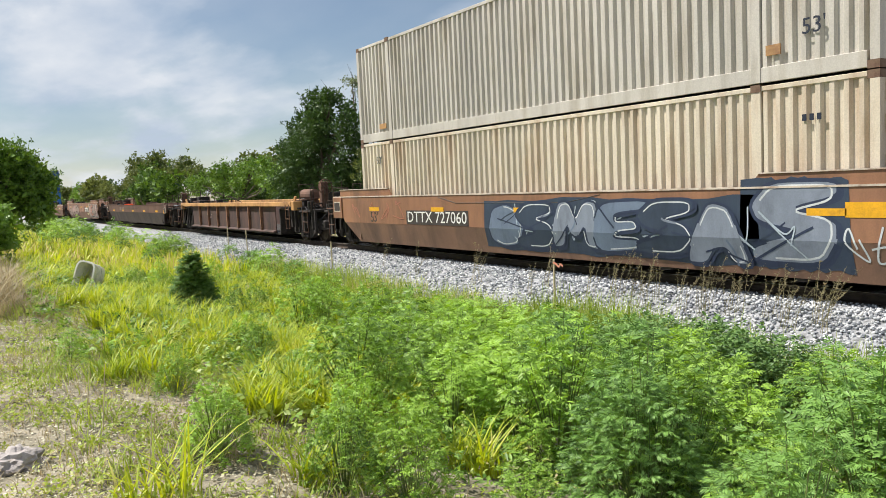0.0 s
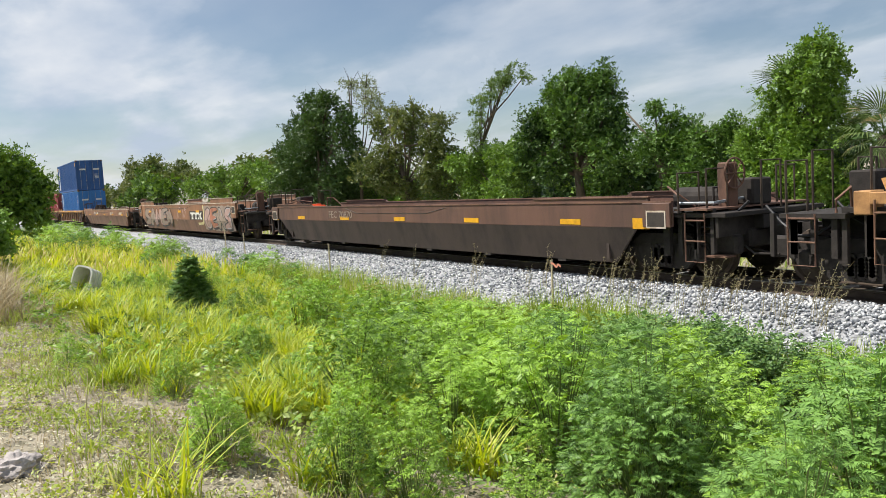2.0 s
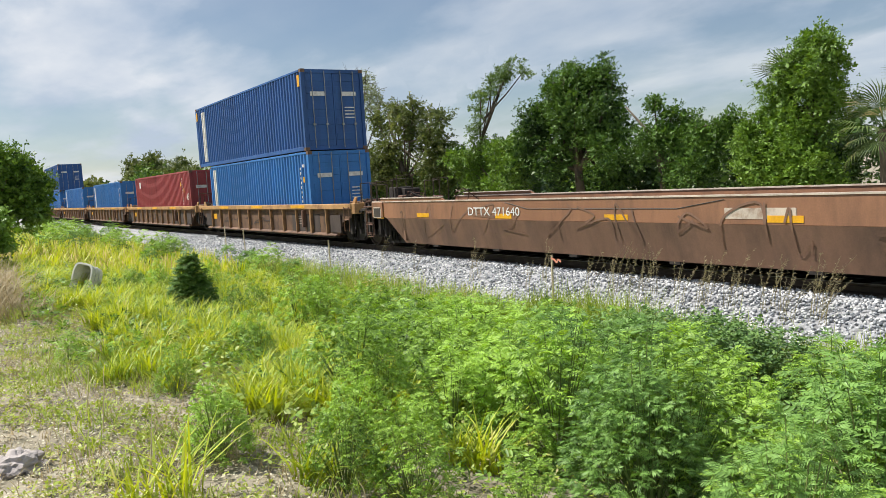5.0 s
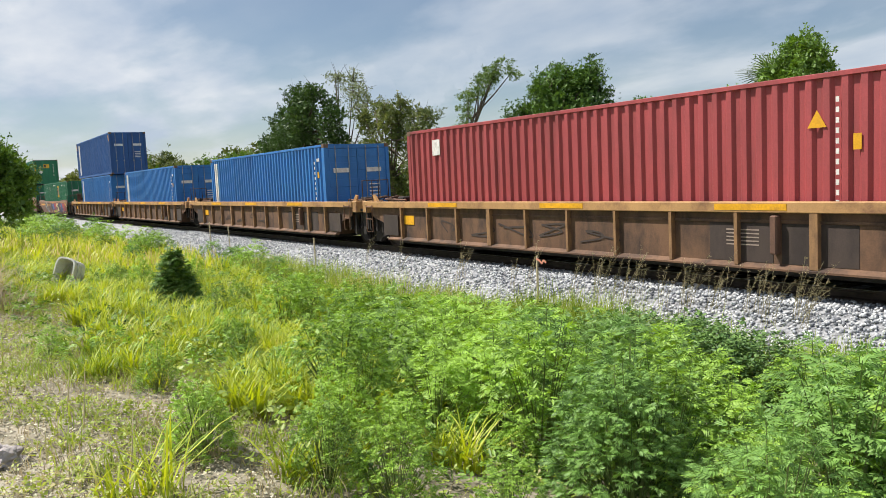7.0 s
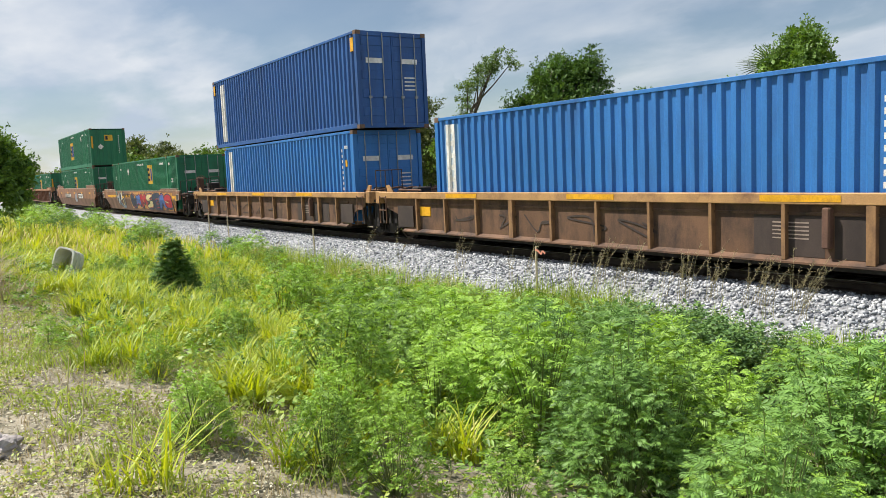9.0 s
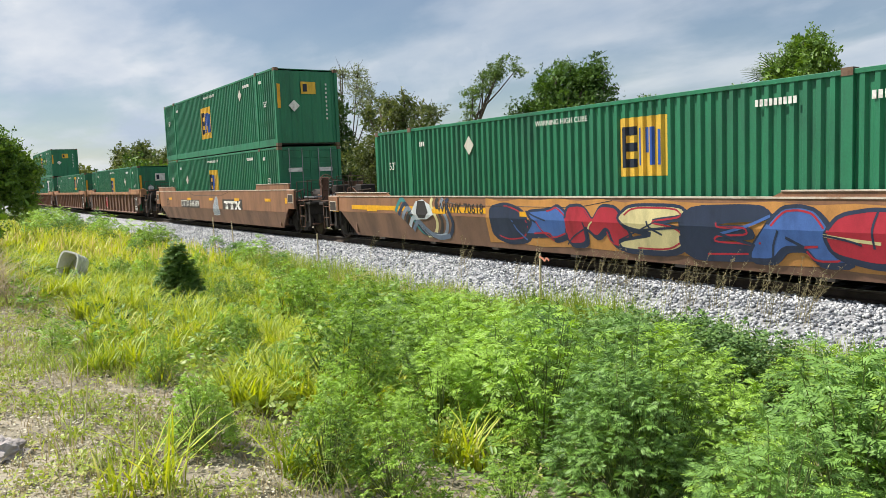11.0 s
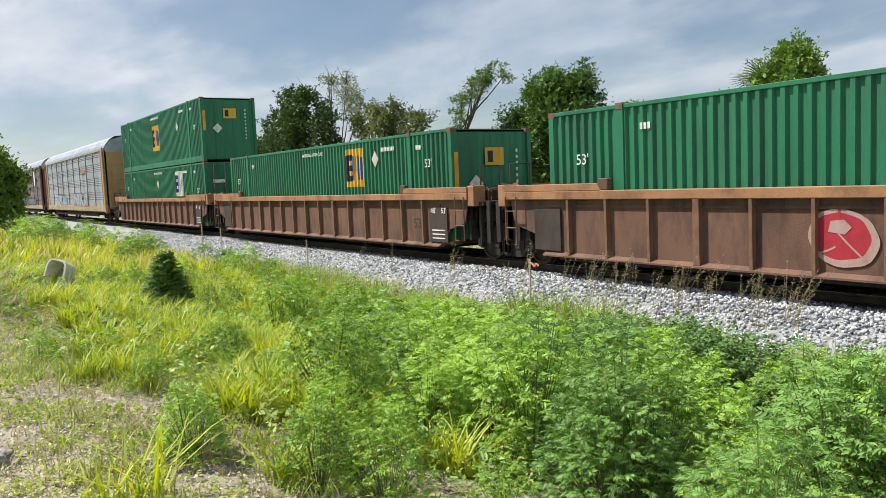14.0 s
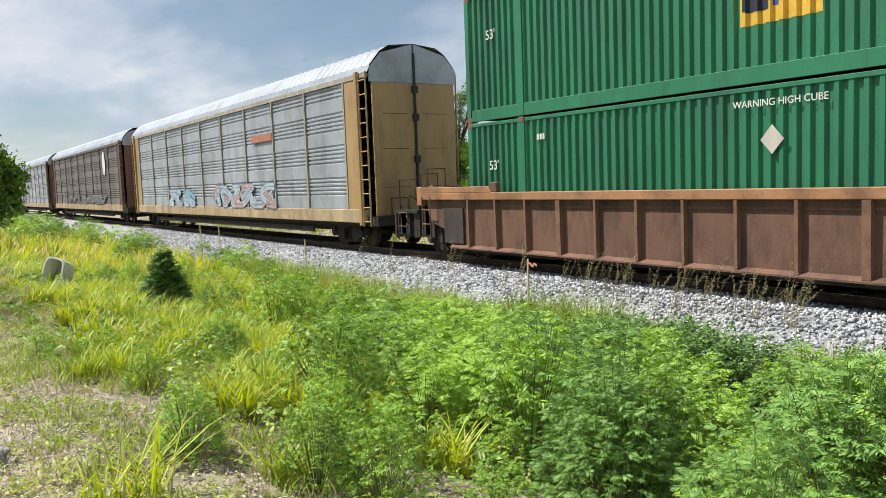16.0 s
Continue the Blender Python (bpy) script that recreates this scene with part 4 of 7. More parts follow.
def smooth_path(pts, n=8, closed=False):
    out, m = [], len(pts)
    for i in range(m if closed else m - 1):
        p0, p1, p2, p3 = (pts[(i + k) % m] if closed else pts[min(max(i + k, 0), m - 1)] for k in (-1, 0, 1, 2))
        for j in range(n):
            t = j / n
            out.append(tuple(0.5 * (2 * p1[d] + (p2[d] - p0[d]) * t + (2 * p0[d] - 5 * p1[d] + 4 * p2[d] - p3[d]) * t * t + (3 * p1[d] - p0[d] - 3 * p2[d] + p3[d]) * t ** 3) for d in (0, 1)))
    out.append(pts[0] if closed else pts[-1])
    return out


def within(values, lo, hi):
    """Values slid and, where they spread too far, squeezed to lie between lo and hi."""
    a, b = min(values), max(values)
    if a >= lo and b <= hi:
        return values
    k = min(1.0, (hi - lo) / max(b - a, 1e-6))
    at = min(max(a, lo), hi - (b - a) * k)
    return [at + (v - a) * k for v in values]


def graffiti(car, x0, x1, z0, z1, n, fills, line, halo, seed, y_of=side_y, wide=0.05, slant=0.25, curly=True):
    """Letter-like forms side by side over a halo: outlined fat limbs, all plain abstract shapes."""
    r = random.Random(seed)
    step = (x1 - x0) / n
    zm = (z0 + z1) / 2
    if halo:
        up = [(x0 + (x1 - x0) * i / 14, z1 + r.uniform(-0.10, 0.0)) for i in range(15)]
        dn = [(x1 - (x1 - x0) * i / 14, z0 + r.uniform(0.0, 0.10)) for i in range(15)]
        bm = bmesh.new()
        for (a, b), (c, d) in zip(zip(up, up[1:]), zip(dn[::-1], dn[::-1][1:])):
            for lo, hi in ((0.0, 0.5), (0.5, 1.0)):
                cut = KNUCKLE if z0 < KNUCKLE < z1 else zm
                seg = [(c[0], c[1] if lo == 0 else cut), (d[0], d[1] if lo == 0 else cut), (b[0], cut if lo == 0 else b[1]), (a[0], cut if lo == 0 else a[1])]
                field(bm, seg, y_of, 0.004)
        part("graffiti_halo", bm, halo, car, "sprayed background colour")
    for k in range(n):
        cx = x0 + step * (k + 0.5)
        hgt, tilt = (z1 - z0) * r.uniform(0.82, 1.0), slant * r.choice((-1, 1, 0.4))
        zb = zm - hgt / 2
        # a body of two or three thick crossing limbs, like a drawn letter but none in particular
        limbs = []
        for j in range(3):
            p = [(r.uniform(-0.55, 0.55), r.choice((0.0, 0.5, 1.0)) * 0.9 + 0.05)]
            for _ in range(3 if curly else 2):
                p.append((r.uniform(-0.62, 0.62), min(max(p[-1][1] + r.choice((-0.5, 0.5, 0.35, -0.35)), 0.06), 0.94)))
            limbs.append([(cx + q[0] * step + tilt * (q[1] - 0.5) * hgt, zb + q[1] * hgt) for q in p])
        for j, p in enumerate(limbs):
            fat = min(step * 0.3, hgt * 0.26) * r.uniform(0.75, 1.2)
            edge = fat / 2 + wide + 0.02
            path = smooth_path(p, 7 if curly else 2)
            path = list(zip(within([a for a, b in path], x0 + edge, x1 - edge), within([b for a, b in path], z0 + edge, z1 - edge)))
            for w, mat_name, off, nm, lab in ((fat + 2 * wide, line, 0.006, "graffiti_outline", "sprayed outline"), (fat, fills[(k + j) % len(fills)], 0.0074, "graffiti_letter", "sprayed letter-like limb"), (wide * 0.6, line, 0.0088, "graffiti_outline", "sprayed inner line")):
                part(nm, stroke(bmesh.new(), path, w, y_of, off + 0.0003 * j + 0.0030 * k), mat_name, car, lab)
        if r.random() < 0.6:
            pts = [(cx + r.uniform(-0.5, 0.5) * step, zb + r.uniform(0.1, 0.9) * hgt) for _ in range(4)]
            part("graffiti_outline", stroke(bmesh.new(), smooth_path(pts, 6), wide * 0.8, y_of, 0.0101 + 0.0030 * k), line, car, "sprayed flourish")


FORM_BEND = [(0.05, 0.0), (0.75, 0.0), (0.97, 0.3), (0.85, 0.55), (0.45, 0.66), (0.95, 0.8), (0.9, 1.0), (0.25, 1.0), (0.02, 0.72), (0.15, 0.5), (0.58, 0.38), (0.0, 0.2)]
FORM_PEAK = [(0.0, 0.0), (0.34, 0.96), (0.52, 1.0), (0.68, 0.92), (1.0, 0.05), (0.7, 0.0), (0.6, 0.28), (0.42, 0.26), (0.3, 0.0)]
FORM_TWIN = [(0.0, 0.0), (0.08, 0.95), (0.34, 1.0), (0.5, 0.6), (0.68, 1.0), (0.93, 0.95), (1.0, 0.0), (0.73, 0.05), (0.68, 0.5), (0.5, 0.2), (0.33, 0.5), (0.28, 0.05)]
FORM_COMB = [(0.05, 0.0), (0.96, 0.1), (0.9, 0.3), (0.4, 0.3), (0.42, 0.43), (0.82, 0.48), (0.75, 0.63), (0.4, 0.6), (0.38, 0.75), (1.0, 0.83), (0.9, 1.0), (0.0, 0.95)]
FORM_DART = [(0.0, 0.12), (0.45, 0.2), (0.5, 0.02), (1.0, 0.36), (0.62, 1.0), (0.5, 0.86), (0.05, 0.8), (0.2, 0.5)]
FORM_DROP = [(0.1, 0.15), (0.4, 0.0), (0.8, 0.08), (1.0, 0.45), (0.85, 0.85), (0.5, 1.0), (0.15, 0.88), (0.0, 0.5)]
FORMS = (FORM_BEND, FORM_PEAK, FORM_TWIN, FORM_COMB, FORM_DART, FORM_DROP)


def rounded(pts, times=2):
    """A closed outline with its corners cut."""
    for _ in range(times):
        pts = [((1 - q) * a[0] + q * b[0], (1 - q) * a[1] + q * b[1]) for a, b in zip(pts, pts[1:] + pts[:1]) for q in (0.18, 0.82)]
    return pts + pts[:1]


def sprayed(car, name, pts, material, y_of, off, label):
    """A flat painted shape that follows the fold of a car's side."""
    bm = bmesh.new()
    bm.faces.new([bm.verts.new((x, 0, z)) for x, z in pts])
    bm.normal_update()
    bmesh.ops.triangulate(bm, faces=bm.faces[:])
    for cut in (KNUCKLE, LOW_KNEE):
        bmesh.ops.bisect_plane(bm, geom=bm.verts[:] + bm.edges[:] + bm.faces[:], plane_co=(0, 0, cut), plane_no=(0, 0, 1))
    for v in bm.verts:
        v.co.y = y_of(v.co.z) - off
    return part(name, bm, material, car, label)


def bold_piece(car, x0, x1, z0, z1, order, fills, line, glow, halo, seed, y_of=side_y, wide=0.05, lap=1.22):
    """A row of large angular sprayed forms: cast edge, fill, bright rim, inner shade lines."""
    r = random.Random(seed)
    n = len(order)
    step = (x1 - x0) / n
    if halo:
        up = [(x0 - 0.15 + (x1 - x0 + 0.3) * i / 16, z1 + r.uniform(-0.09, 0.0)) for i in range(17)]
        dn = [(x1 + 0.2 - (x1 - x0 + 0.4) * i / 16, z0 + r.uniform(0.0, 0.08)) for i in range(17)]
        sprayed(car, "graffiti_halo", up + dn, halo, y_of, 0.004, "sprayed background colour")
    for k, kind in enumerate(order):
        w = step * lap
        a = x0 + step * (k + 0.5) - w / 2
        lean = r.uniform(-0.12, 0.22) * step
        zb, zt = z0 + r.uniform(0.05, 0.16), z1 - r.uniform(0.05, 0.14)
        pts = [(min(max(a + w * q + lean * h + r.uniform(-0.03, 0.03) * w, x0), x1), zb + (zt - zb) * h) for q, h in FORMS[kind]]
        cx, cz = sum(p[0] for p in pts) / len(pts), sum(p[1] for p in pts) / len(pts)
        off = 0.0055 + 0.0042 * k
        ring = [(x, min(max(z, z0 + 0.02), z1 - 0.01)) for x, z in rounded(pts)]
        sprayed(car, "graffiti_letter", ring[:-1], fills[k % len(fills)], y_of, off, "sprayed letter-like form")
        cast = [(x + 0.05, max(z - 0.04, z0 + 0.015)) for x, z in ring]
        part("graffiti_outline", stroke(bmesh.new(), cast, wide * 1.2, y_of, off - 0.0008), line, car, "dark cast edge")
        part("graffiti_outline", stroke(bmesh.new(), ring, wide, y_of, off + 0.0008), line, car, "sprayed outline")
        if glow:
            inner = [(cx + (x - cx) * 0.86, cz + (z - cz) * 0.88) for x, z in ring]
            part("graffiti_rim", stroke(bmesh.new(), inner[: int(len(inner) * 0.62)], wide * 0.55, y_of, off + 0.0016), glow, car, "pale sprayed rim")
        for j in range(3):
            p, q = pts[r.randrange(len(pts))], (cx + r.uniform(-0.2, 0.2) * w, cz + r.uniform(-0.2, 0.2) * (zt - zb))
            m = ((p[0] + q[0]) / 2 + r.uniform(-0.1, 0.1), (p[1] + q[1]) / 2)
            part("graffiti_outline", stroke(bmesh.new(), smooth_path([p, m, q], 5), wide * r.uniform(0.4, 0.9), y_of, off + 0.0024 + 0.0004 * j), line if j else fills[(k + 1) % len(fills)], car, "sprayed inner line")


def scrawl(car, x0, x1, z0, z1, n, material, seed, y_of=side_y, wide=0.025):
    """Loose illegible hand scribbles."""
    r = random.Random(seed)
    for k in range(n):
        cx = x0 + (x1 - x0) * (k + 0.5) / n
        pts = [(cx + r.uniform(-0.5, 0.5) * (x1 - x0) / n, r.uniform(z0, z1)) for _ in range(5)]
        part("graffiti_scribble", stroke(bmesh.new(), smooth_path(pts, 6), wide, y_of, 0.006 + 0.001 * k), material, car, "thin sprayed scribble")


def block_mark(car, x, z, w=1.9, h=0.5):
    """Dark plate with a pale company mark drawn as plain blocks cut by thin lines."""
    part("mark_plate", boxes((x - w / 2, x + w / 2, -1.506, -1.501, max(z - h / 2, KNUCKLE + 0.01), z + h / 2)), "dark_plate", car)
    for k in (-1, 0, 1):
        q = x + k * w * 0.27
        if k < 1:
            pts = [(q - w * 0.15, z + h * 0.36), (q + w * 0.15, z + h * 0.36), (q + w * 0.13, z + h * 0.16), (q + w * 0.05, z + h * 0.16), (q + w * 0.06, z - h * 0.36), (q - w * 0.08, z - h * 0.36), (q - w * 0.06, z + h * 0.16), (q - w * 0.14, z + h * 0.16)]
        else:
            pts = [(q - w * 0.14, z + h * 0.36), (q - w * 0.03, z + h * 0.36), (q + w * 0.02, z + h * 0.1), (q + w * 0.07, z + h * 0.36), (q + w * 0.16, z + h * 0.36), (q + w * 0.07, z), (q + w * 0.17, z - h * 0.36), (q + w * 0.05, z - h * 0.36), (q, z - h * 0.1), (q - w * 0.06, z - h * 0.36), (q - w * 0.16, z - h * 0.36), (q - w * 0.05, z)]
        part("mark_block", plate(pts, -1.51, -1.5065), "white_paint", car)
    for k in range(3):
        part("mark_line", boxes((x - w * 0.36, x + w * 0.3, -1.5125, -1.5105, z - h * 0.16 + k * h * 0.1, z - h * 0.125 + k * h * 0.1)), "dark_plate", car)


def number_plate(car, x, z, w, digits, code, size=0.3, dark=True, paint="white_paint"):
    """Stencilled reporting code and number, on a dark strip where there is one."""
    if dark:
        part("number_field", boxes((x - w / 2, x + w / 2, -1.506, -1.501, z - size * 0.46, z + size * 0.46)), "dark_plate", car)
    ob = writing("car_number", (code + " " + digits).strip(), size, paint, car, x, -1.51, z, "stencilled code and number")
    ob.scale.x = min(1.35, (w - 0.16) / max(ob.dimensions.x, 0.1))


# ---- the train, front to rear ----
def build_train():
    brown = "smooth-sided rust-brown steel well car"
    # empty and loaded smooth cars
    u1 = smooth_car(-24.1, -4.1, "brown", "brown_low", "rust-brown smooth well car with large dark graffiti")
    bold_piece(u1, -1.2, 6.0, 0.3, 1.54, (5, 0, 2, 3, 0, 1), ("spray_haze", "spray_slate_dark", "spray_grey"), "spray_navy", "spray_white", "spray_slate_dark", 4, wide=0.045)
    bold_piece(u1, 6.0, 7.5, 0.32, 1.8, (0,), ("spray_grey",), "spray_navy", "spray_white", "spray_slate_dark", 5, wide=0.06)
    scrawl(u1, -0.9, 7.0, 0.5, 1.4, 9, "spray_pale", 15, wide=0.025)
    number_plate(u1, -3.6, 1.03, 3.1, "727060", "DTTX", 0.42)
    writing("car_number", "53'", 0.42, "dark_plate", u1, -7.1, -1.503, 1.0)
    scrawl(u1, -8.6, -5.2, 0.95, 1.5, 4, "spray_coral", 3)
    scrawl(u1, 7.6, 9.4, 0.5, 1.1, 5, "spray_white", 9, wide=0.03)
    part("reflector", boxes((7.6, 8.35, -1.508, -1.501, 1.18, 1.4)), "yellow", u1, "yellow reflective square")

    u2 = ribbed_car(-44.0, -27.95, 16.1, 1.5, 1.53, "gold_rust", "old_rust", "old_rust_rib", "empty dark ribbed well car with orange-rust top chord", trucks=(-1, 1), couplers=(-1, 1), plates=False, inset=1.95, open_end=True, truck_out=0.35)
    brake_wheel(u2, 9.0, -0.5, 2.0)
    part("air_reservoir", tube(bmesh.new(), [(6.9, -0.5, 1.72), (6.95, -0.5, 1.72), (8.0, -0.5, 1.72), (8.05, -0.5, 1.72)], [0.12, 0.22, 0.22, 0.12], 14), "rust", u2)
    scrawl(u2, -3.5, -2.6, 0.75, 1.05, 2, "spray_rose", 21, lambda z: -1.44, 0.012)

    u3 = smooth_car(-67.5, -47.6, "dark_car", "dirty_dark", "empty dark maroon smooth well car", edge="rust", top=1.42, rise=0.07, knee=LOW_KNEE)
    number_plate(u3, -3.8, 1.13, 1.9, "70870", "FEC", 0.3, False, "spray_stone")
    u4 = smooth_car(-91.8, -72.2, "brown", "brown_low", "empty rust-brown well car covered in coral and grey graffiti")
    bold_piece(u4, -8.5, -1.3, 0.32, 1.56, (0, 1, 2, 3, 4), ("spray_stone", "spray_stone", "spray_rose"), "spray_black", "spray_coral", None, 11, wide=0.045)
    bold_piece(u4, 4.9, 9.2, 0.3, 1.56, (5, 3, 1, 0), ("spray_rose", "spray_coral", "spray_stone"), "spray_black", "spray_pale", "spray_stone", 14, wide=0.05)
    part("graffiti_outline", stroke(bmesh.new(), smooth_path([(4.72, 1.55), (4.78, 1.1), (4.6, 0.7), (3.6, 0.62)], 6), 0.13, side_y, 0.006), "spray_cream", u4, "cream sprayed edge")
    scrawl(u4, -0.8, 1.7, 0.65, 1.45, 4, "spray_rose", 17, wide=0.04)
    number_plate(u4, -3.05, 1.03, 3.0, "645073", "DTTX", 0.38, False)
    block_mark(u4, 3.4, 1.03, 2.5, 0.48)
    u5 = smooth_car(-115.9, -95.4, "brown", "brown_low", "empty rust-brown well car with small scribbles", top=1.42, rise=0.07, knee=LOW_KNEE)
    scrawl(u5, -8.5, 8.5, 0.45, 1.3, 14, "brown_low", 31, low_side, 0.04)
    number_plate(u5, -3.9, 1.12, 2.2, "471640", "DTTX", 0.28, False)
    for a, b in ((2.6, 3.9), (6.2, 7.4)):
        part("faded_patch", boxes((a, b, -1.5045, -1.501, 1.02, 1.2)), "pale_edge", u5, "faded pale paint patch")
    tarp = bmesh.new()
    for k in range(5):
        box(tarp, -0.5 + k * 0.2, -0.28 + k * 0.2, -0.3 + 0.05 * (k % 2), 0.3, 0.0, 0.07 + 0.05 * ((k * 7) % 3))
    t = part("tarp", tarp, "orange_cloth", None, bevel=0.03)
    tagged(t, "crumpled orange tarp lying on the end platform", "tarp")
    MOVERS.append((t, -67.0, 1.275))

    # five ochre ribbed cars
    u67 = []
    for i, (a, b) in enumerate(((-134.5, -117.0), (-152.8, -135.3), (-171.0, -153.5), (-189.3, -171.8), (-207.4, -190.0))):
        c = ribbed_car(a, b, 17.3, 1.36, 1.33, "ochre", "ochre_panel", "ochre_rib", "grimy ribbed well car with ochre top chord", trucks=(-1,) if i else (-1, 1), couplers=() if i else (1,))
        for x in (-6.6, 7.0):
            part("reflector", boxes((x, x + 0.5, -1.434, -1.421, 0.74, 0.98)), "yellow", c, "yellow reflective square")
        for k in range(3):
            part("chord_patch", boxes((-5.2 + k * 4.4, -3.9 + k * 4.4, -1.536, -1.5305, 1.23, 1.33)), "yellow", c, "fresh yellow paint patch")
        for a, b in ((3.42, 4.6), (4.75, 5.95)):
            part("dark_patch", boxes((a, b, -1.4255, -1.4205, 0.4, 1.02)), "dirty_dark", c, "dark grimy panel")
        part("release_bracket", boxes((4.62, 4.74, -1.56, -1.421, 0.55, 1.15)), "rust", c, bevel=0.02)
        scrawl(c, -5.0, 1.6, 0.5, 0.9, 5, "dirty_dark", 40 + i, lambda z: -1.424, 0.035)
        for k in range(5):
            part("mark_line", boxes((3.75, 4.35, -1.43, -1.4258, 0.66 + k * 0.06, 0.68 + k * 0.06)), "spray_stone", c)
        u67.append(c)

    u11 = smooth_car(-230.0, -210.0, "brown", "brown_low", "rust-brown well car with colourful graffiti", top=1.43, rise=0.08, knee=LOW_KNEE)
    part("stripe", boxes((-8.4, 9.3, -1.5035, -1.501, 1.02, 1.15)), "yellow", u11)
    for k in range(6):
        q = -5.7 + 0.16 * k
        part("graffiti_band", stroke(bmesh.new(), smooth_path([(q, 1.0 - 0.1 * k), (q + 0.35, 1.34 - 0.12 * k), (q + 0.75, 1.0 - 0.1 * k), (q + 1.2, 0.5 - 0.03 * k), (q + 1.75, 0.42)], 6), 0.12, low_side, 0.005 + 0.0012 * k), ("spray_teal", "spray_navy", "spray_grey", "spray_black", "spray_pale", "spray_haze")[k], u11, "curving sprayed band")
    sprayed(u11, "graffiti_eye", [(-4.85, 1.0), (-4.6, 1.28), (-4.25, 1.34), (-3.9, 1.2), (-3.75, 0.95), (-4.1, 0.82), (-4.55, 0.8)], "spray_white", low_side, 0.013, "white sprayed eye shape")
    sprayed(u11, "graffiti_eye", [(-4.6, 0.98), (-4.5, 1.3), (-4.15, 1.3), (-4.0, 1.0), (-4.2, 0.84), (-4.5, 0.84)], "spray_black", low_side, 0.0145, "black sprayed pupil")
    for k in range(4):
        q = -3.75 + 0.24 * k
        part("graffiti_band", stroke(bmesh.new(), smooth_path([(q, 1.38), (q - 0.1, 1.2), (q + 0.12, 0.8), (q - 0.1, 0.45), (q - 0.5, 0.38)], 6), 0.11, low_side, 0.005 + 0.0012 * k), ("spray_cream", "spray_black", "spray_grey", "spray_navy")[k], u11, "curving sprayed band")
    bold_piece(u11, -1.3, 8.4, 0.32, 1.39, (5, 4, 2, 0, 3, 1, 5), ("spray_navy", "spray_blue", "spray_red", "spray_cream"), "spray_navy", "spray_red", "spray_orange", 52, low_side, 0.06, 1.3)
    number_plate(u11, -2.55, 1.12, 2.15, "70618", "WRWK", 0.34, False, "dark_plate")
    u12 = smooth_car(-252.9, -232.75, "brown", "brown_low", "clean rust-brown smooth well car under stacked containers")
    number_plate(u12, -3.38, 1.02, 3.2, "646369", "DTTX", 0.42)
    block_mark(u12, 3.07, 1.01, 2.6, 0.5)
    graffiti(u12, 0.2, 1.3, 0.5, 1.4, 2, ("spray_grey",), "spray_white", None, 61, wide=0.03)
    writing("car_number", "53", 0.5, "dark_plate", u12, -7.6, -1.503, 1.04)

    # three brown ribbed cars
    for i, (a, b) in enumerate(((-275.9, -256.9), (-295.7, -277.1), (-315.6, -297.2))):
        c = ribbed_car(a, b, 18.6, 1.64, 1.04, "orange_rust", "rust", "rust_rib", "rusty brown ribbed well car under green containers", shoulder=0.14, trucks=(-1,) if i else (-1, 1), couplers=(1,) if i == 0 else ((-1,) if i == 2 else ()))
        writing("load_limit", "48'", 0.2, "white_paint", c, 7.75, -1.473, 1.2)
        writing("load_limit", "53'", 0.2, "white_paint", c, 8.22, -1.473, 1.2)
        writing("car_number", "53", 0.36, "dark_plate", c, 6.9, -1.424, 0.86)
        for k in range(3):
            part("stencil_bar", boxes((7.68, 8.25, -1.476, -1.471, 0.5 + k * 0.1, 0.53 + k * 0.1)), "white_paint", c)
        if i == 0:
            flat = lambda z: -1.435
            bold_piece(c, -2.2, -1.2, 0.42, 1.36, (5,), ("spray_red",), "spray_rose", None, None, 71, flat, 0.06, 1.0)
            sprayed(c, "graffiti_letter", [(-1.9, 0.98), (-1.86, 1.14), (-1.66, 1.16), (-1.55, 1.05), (-1.65, 0.95)], "spray_rose", flat, 0.012, "pale sprayed eye of the form")

    # containers, each on its car
    lo, hi = 0.34, 3.26
    w1 = container(-14.2, lo, 16.15, "cream", "cream corrugated fifty-three-foot container, lower of a stack", posts=True, W=2.56, pitch=0.222)
    w2 = container(-14.2, hi, 16.15, "cream_top", "grey-white corrugated container stacked on another", posts=True, W=2.56, doors=False, rail=0.26, pitch=0.222)
    for c in (w1, w2):
        if c is w2:
            writing("size_mark", "53'", 0.34, "emb_dark", c, 7.1, -1.29, 0.75)
        else:
            for k in range(3):
                part("stencil_bar", boxes((6.9 + k * 0.12, 6.97 + k * 0.12, -1.29, -1.285, 2.28, 2.38)), "emb_dark", c)
        part("rust_patch", boxes((6.3, 6.55, -1.31, -1.281, 0.42, 0.58)), "ochre", c)
        part("rust_patch", boxes((-6.75, -6.35, -1.298, -1.281, 0.35, 0.5)), "ochre", c)
    writing("size_mark", "53'", 0.3, "emb_dark", w1, -6.9, -1.29, 2.35)
    for c, paint in ((container(-127.0, lo, 12.19, "blue", "blue corrugated forty-foot container, lower of a stack", W=2.44), 1), (container(-197.3, lo, 12.19, "blue", "blue corrugated forty-foot container, lower of a stack", W=2.44), 1), (container(-162.1, lo, 12.19, "blue", "single bright blue corrugated container in a well car", W=2.44), 1), (container(-180.5, lo, 12.19, "blue", "single bright blue corrugated container in a well car", W=2.44), 1)):
        paint_patch(c, "white_panel", -5.6, -5.22, 0.2, 2.7, "white_paint", 0.004, "worn white vertical panel")
        for a, b in ((-5.74, -5.602), (-5.218, -5.08)):
            paint_patch(c, "pale_border", a, b, 0.2, 2.7, "blue_pale", 0.004, "faded pale blue border")
        for k in range(7):
            paint_patch(c, "panel_mark", -5.47, -5.35, 0.5 + k * 0.3, 0.67 + k * 0.3, "spray_pale", 0.008)
        code_bars(c, 5.5, 2.4, 3, 0.1)
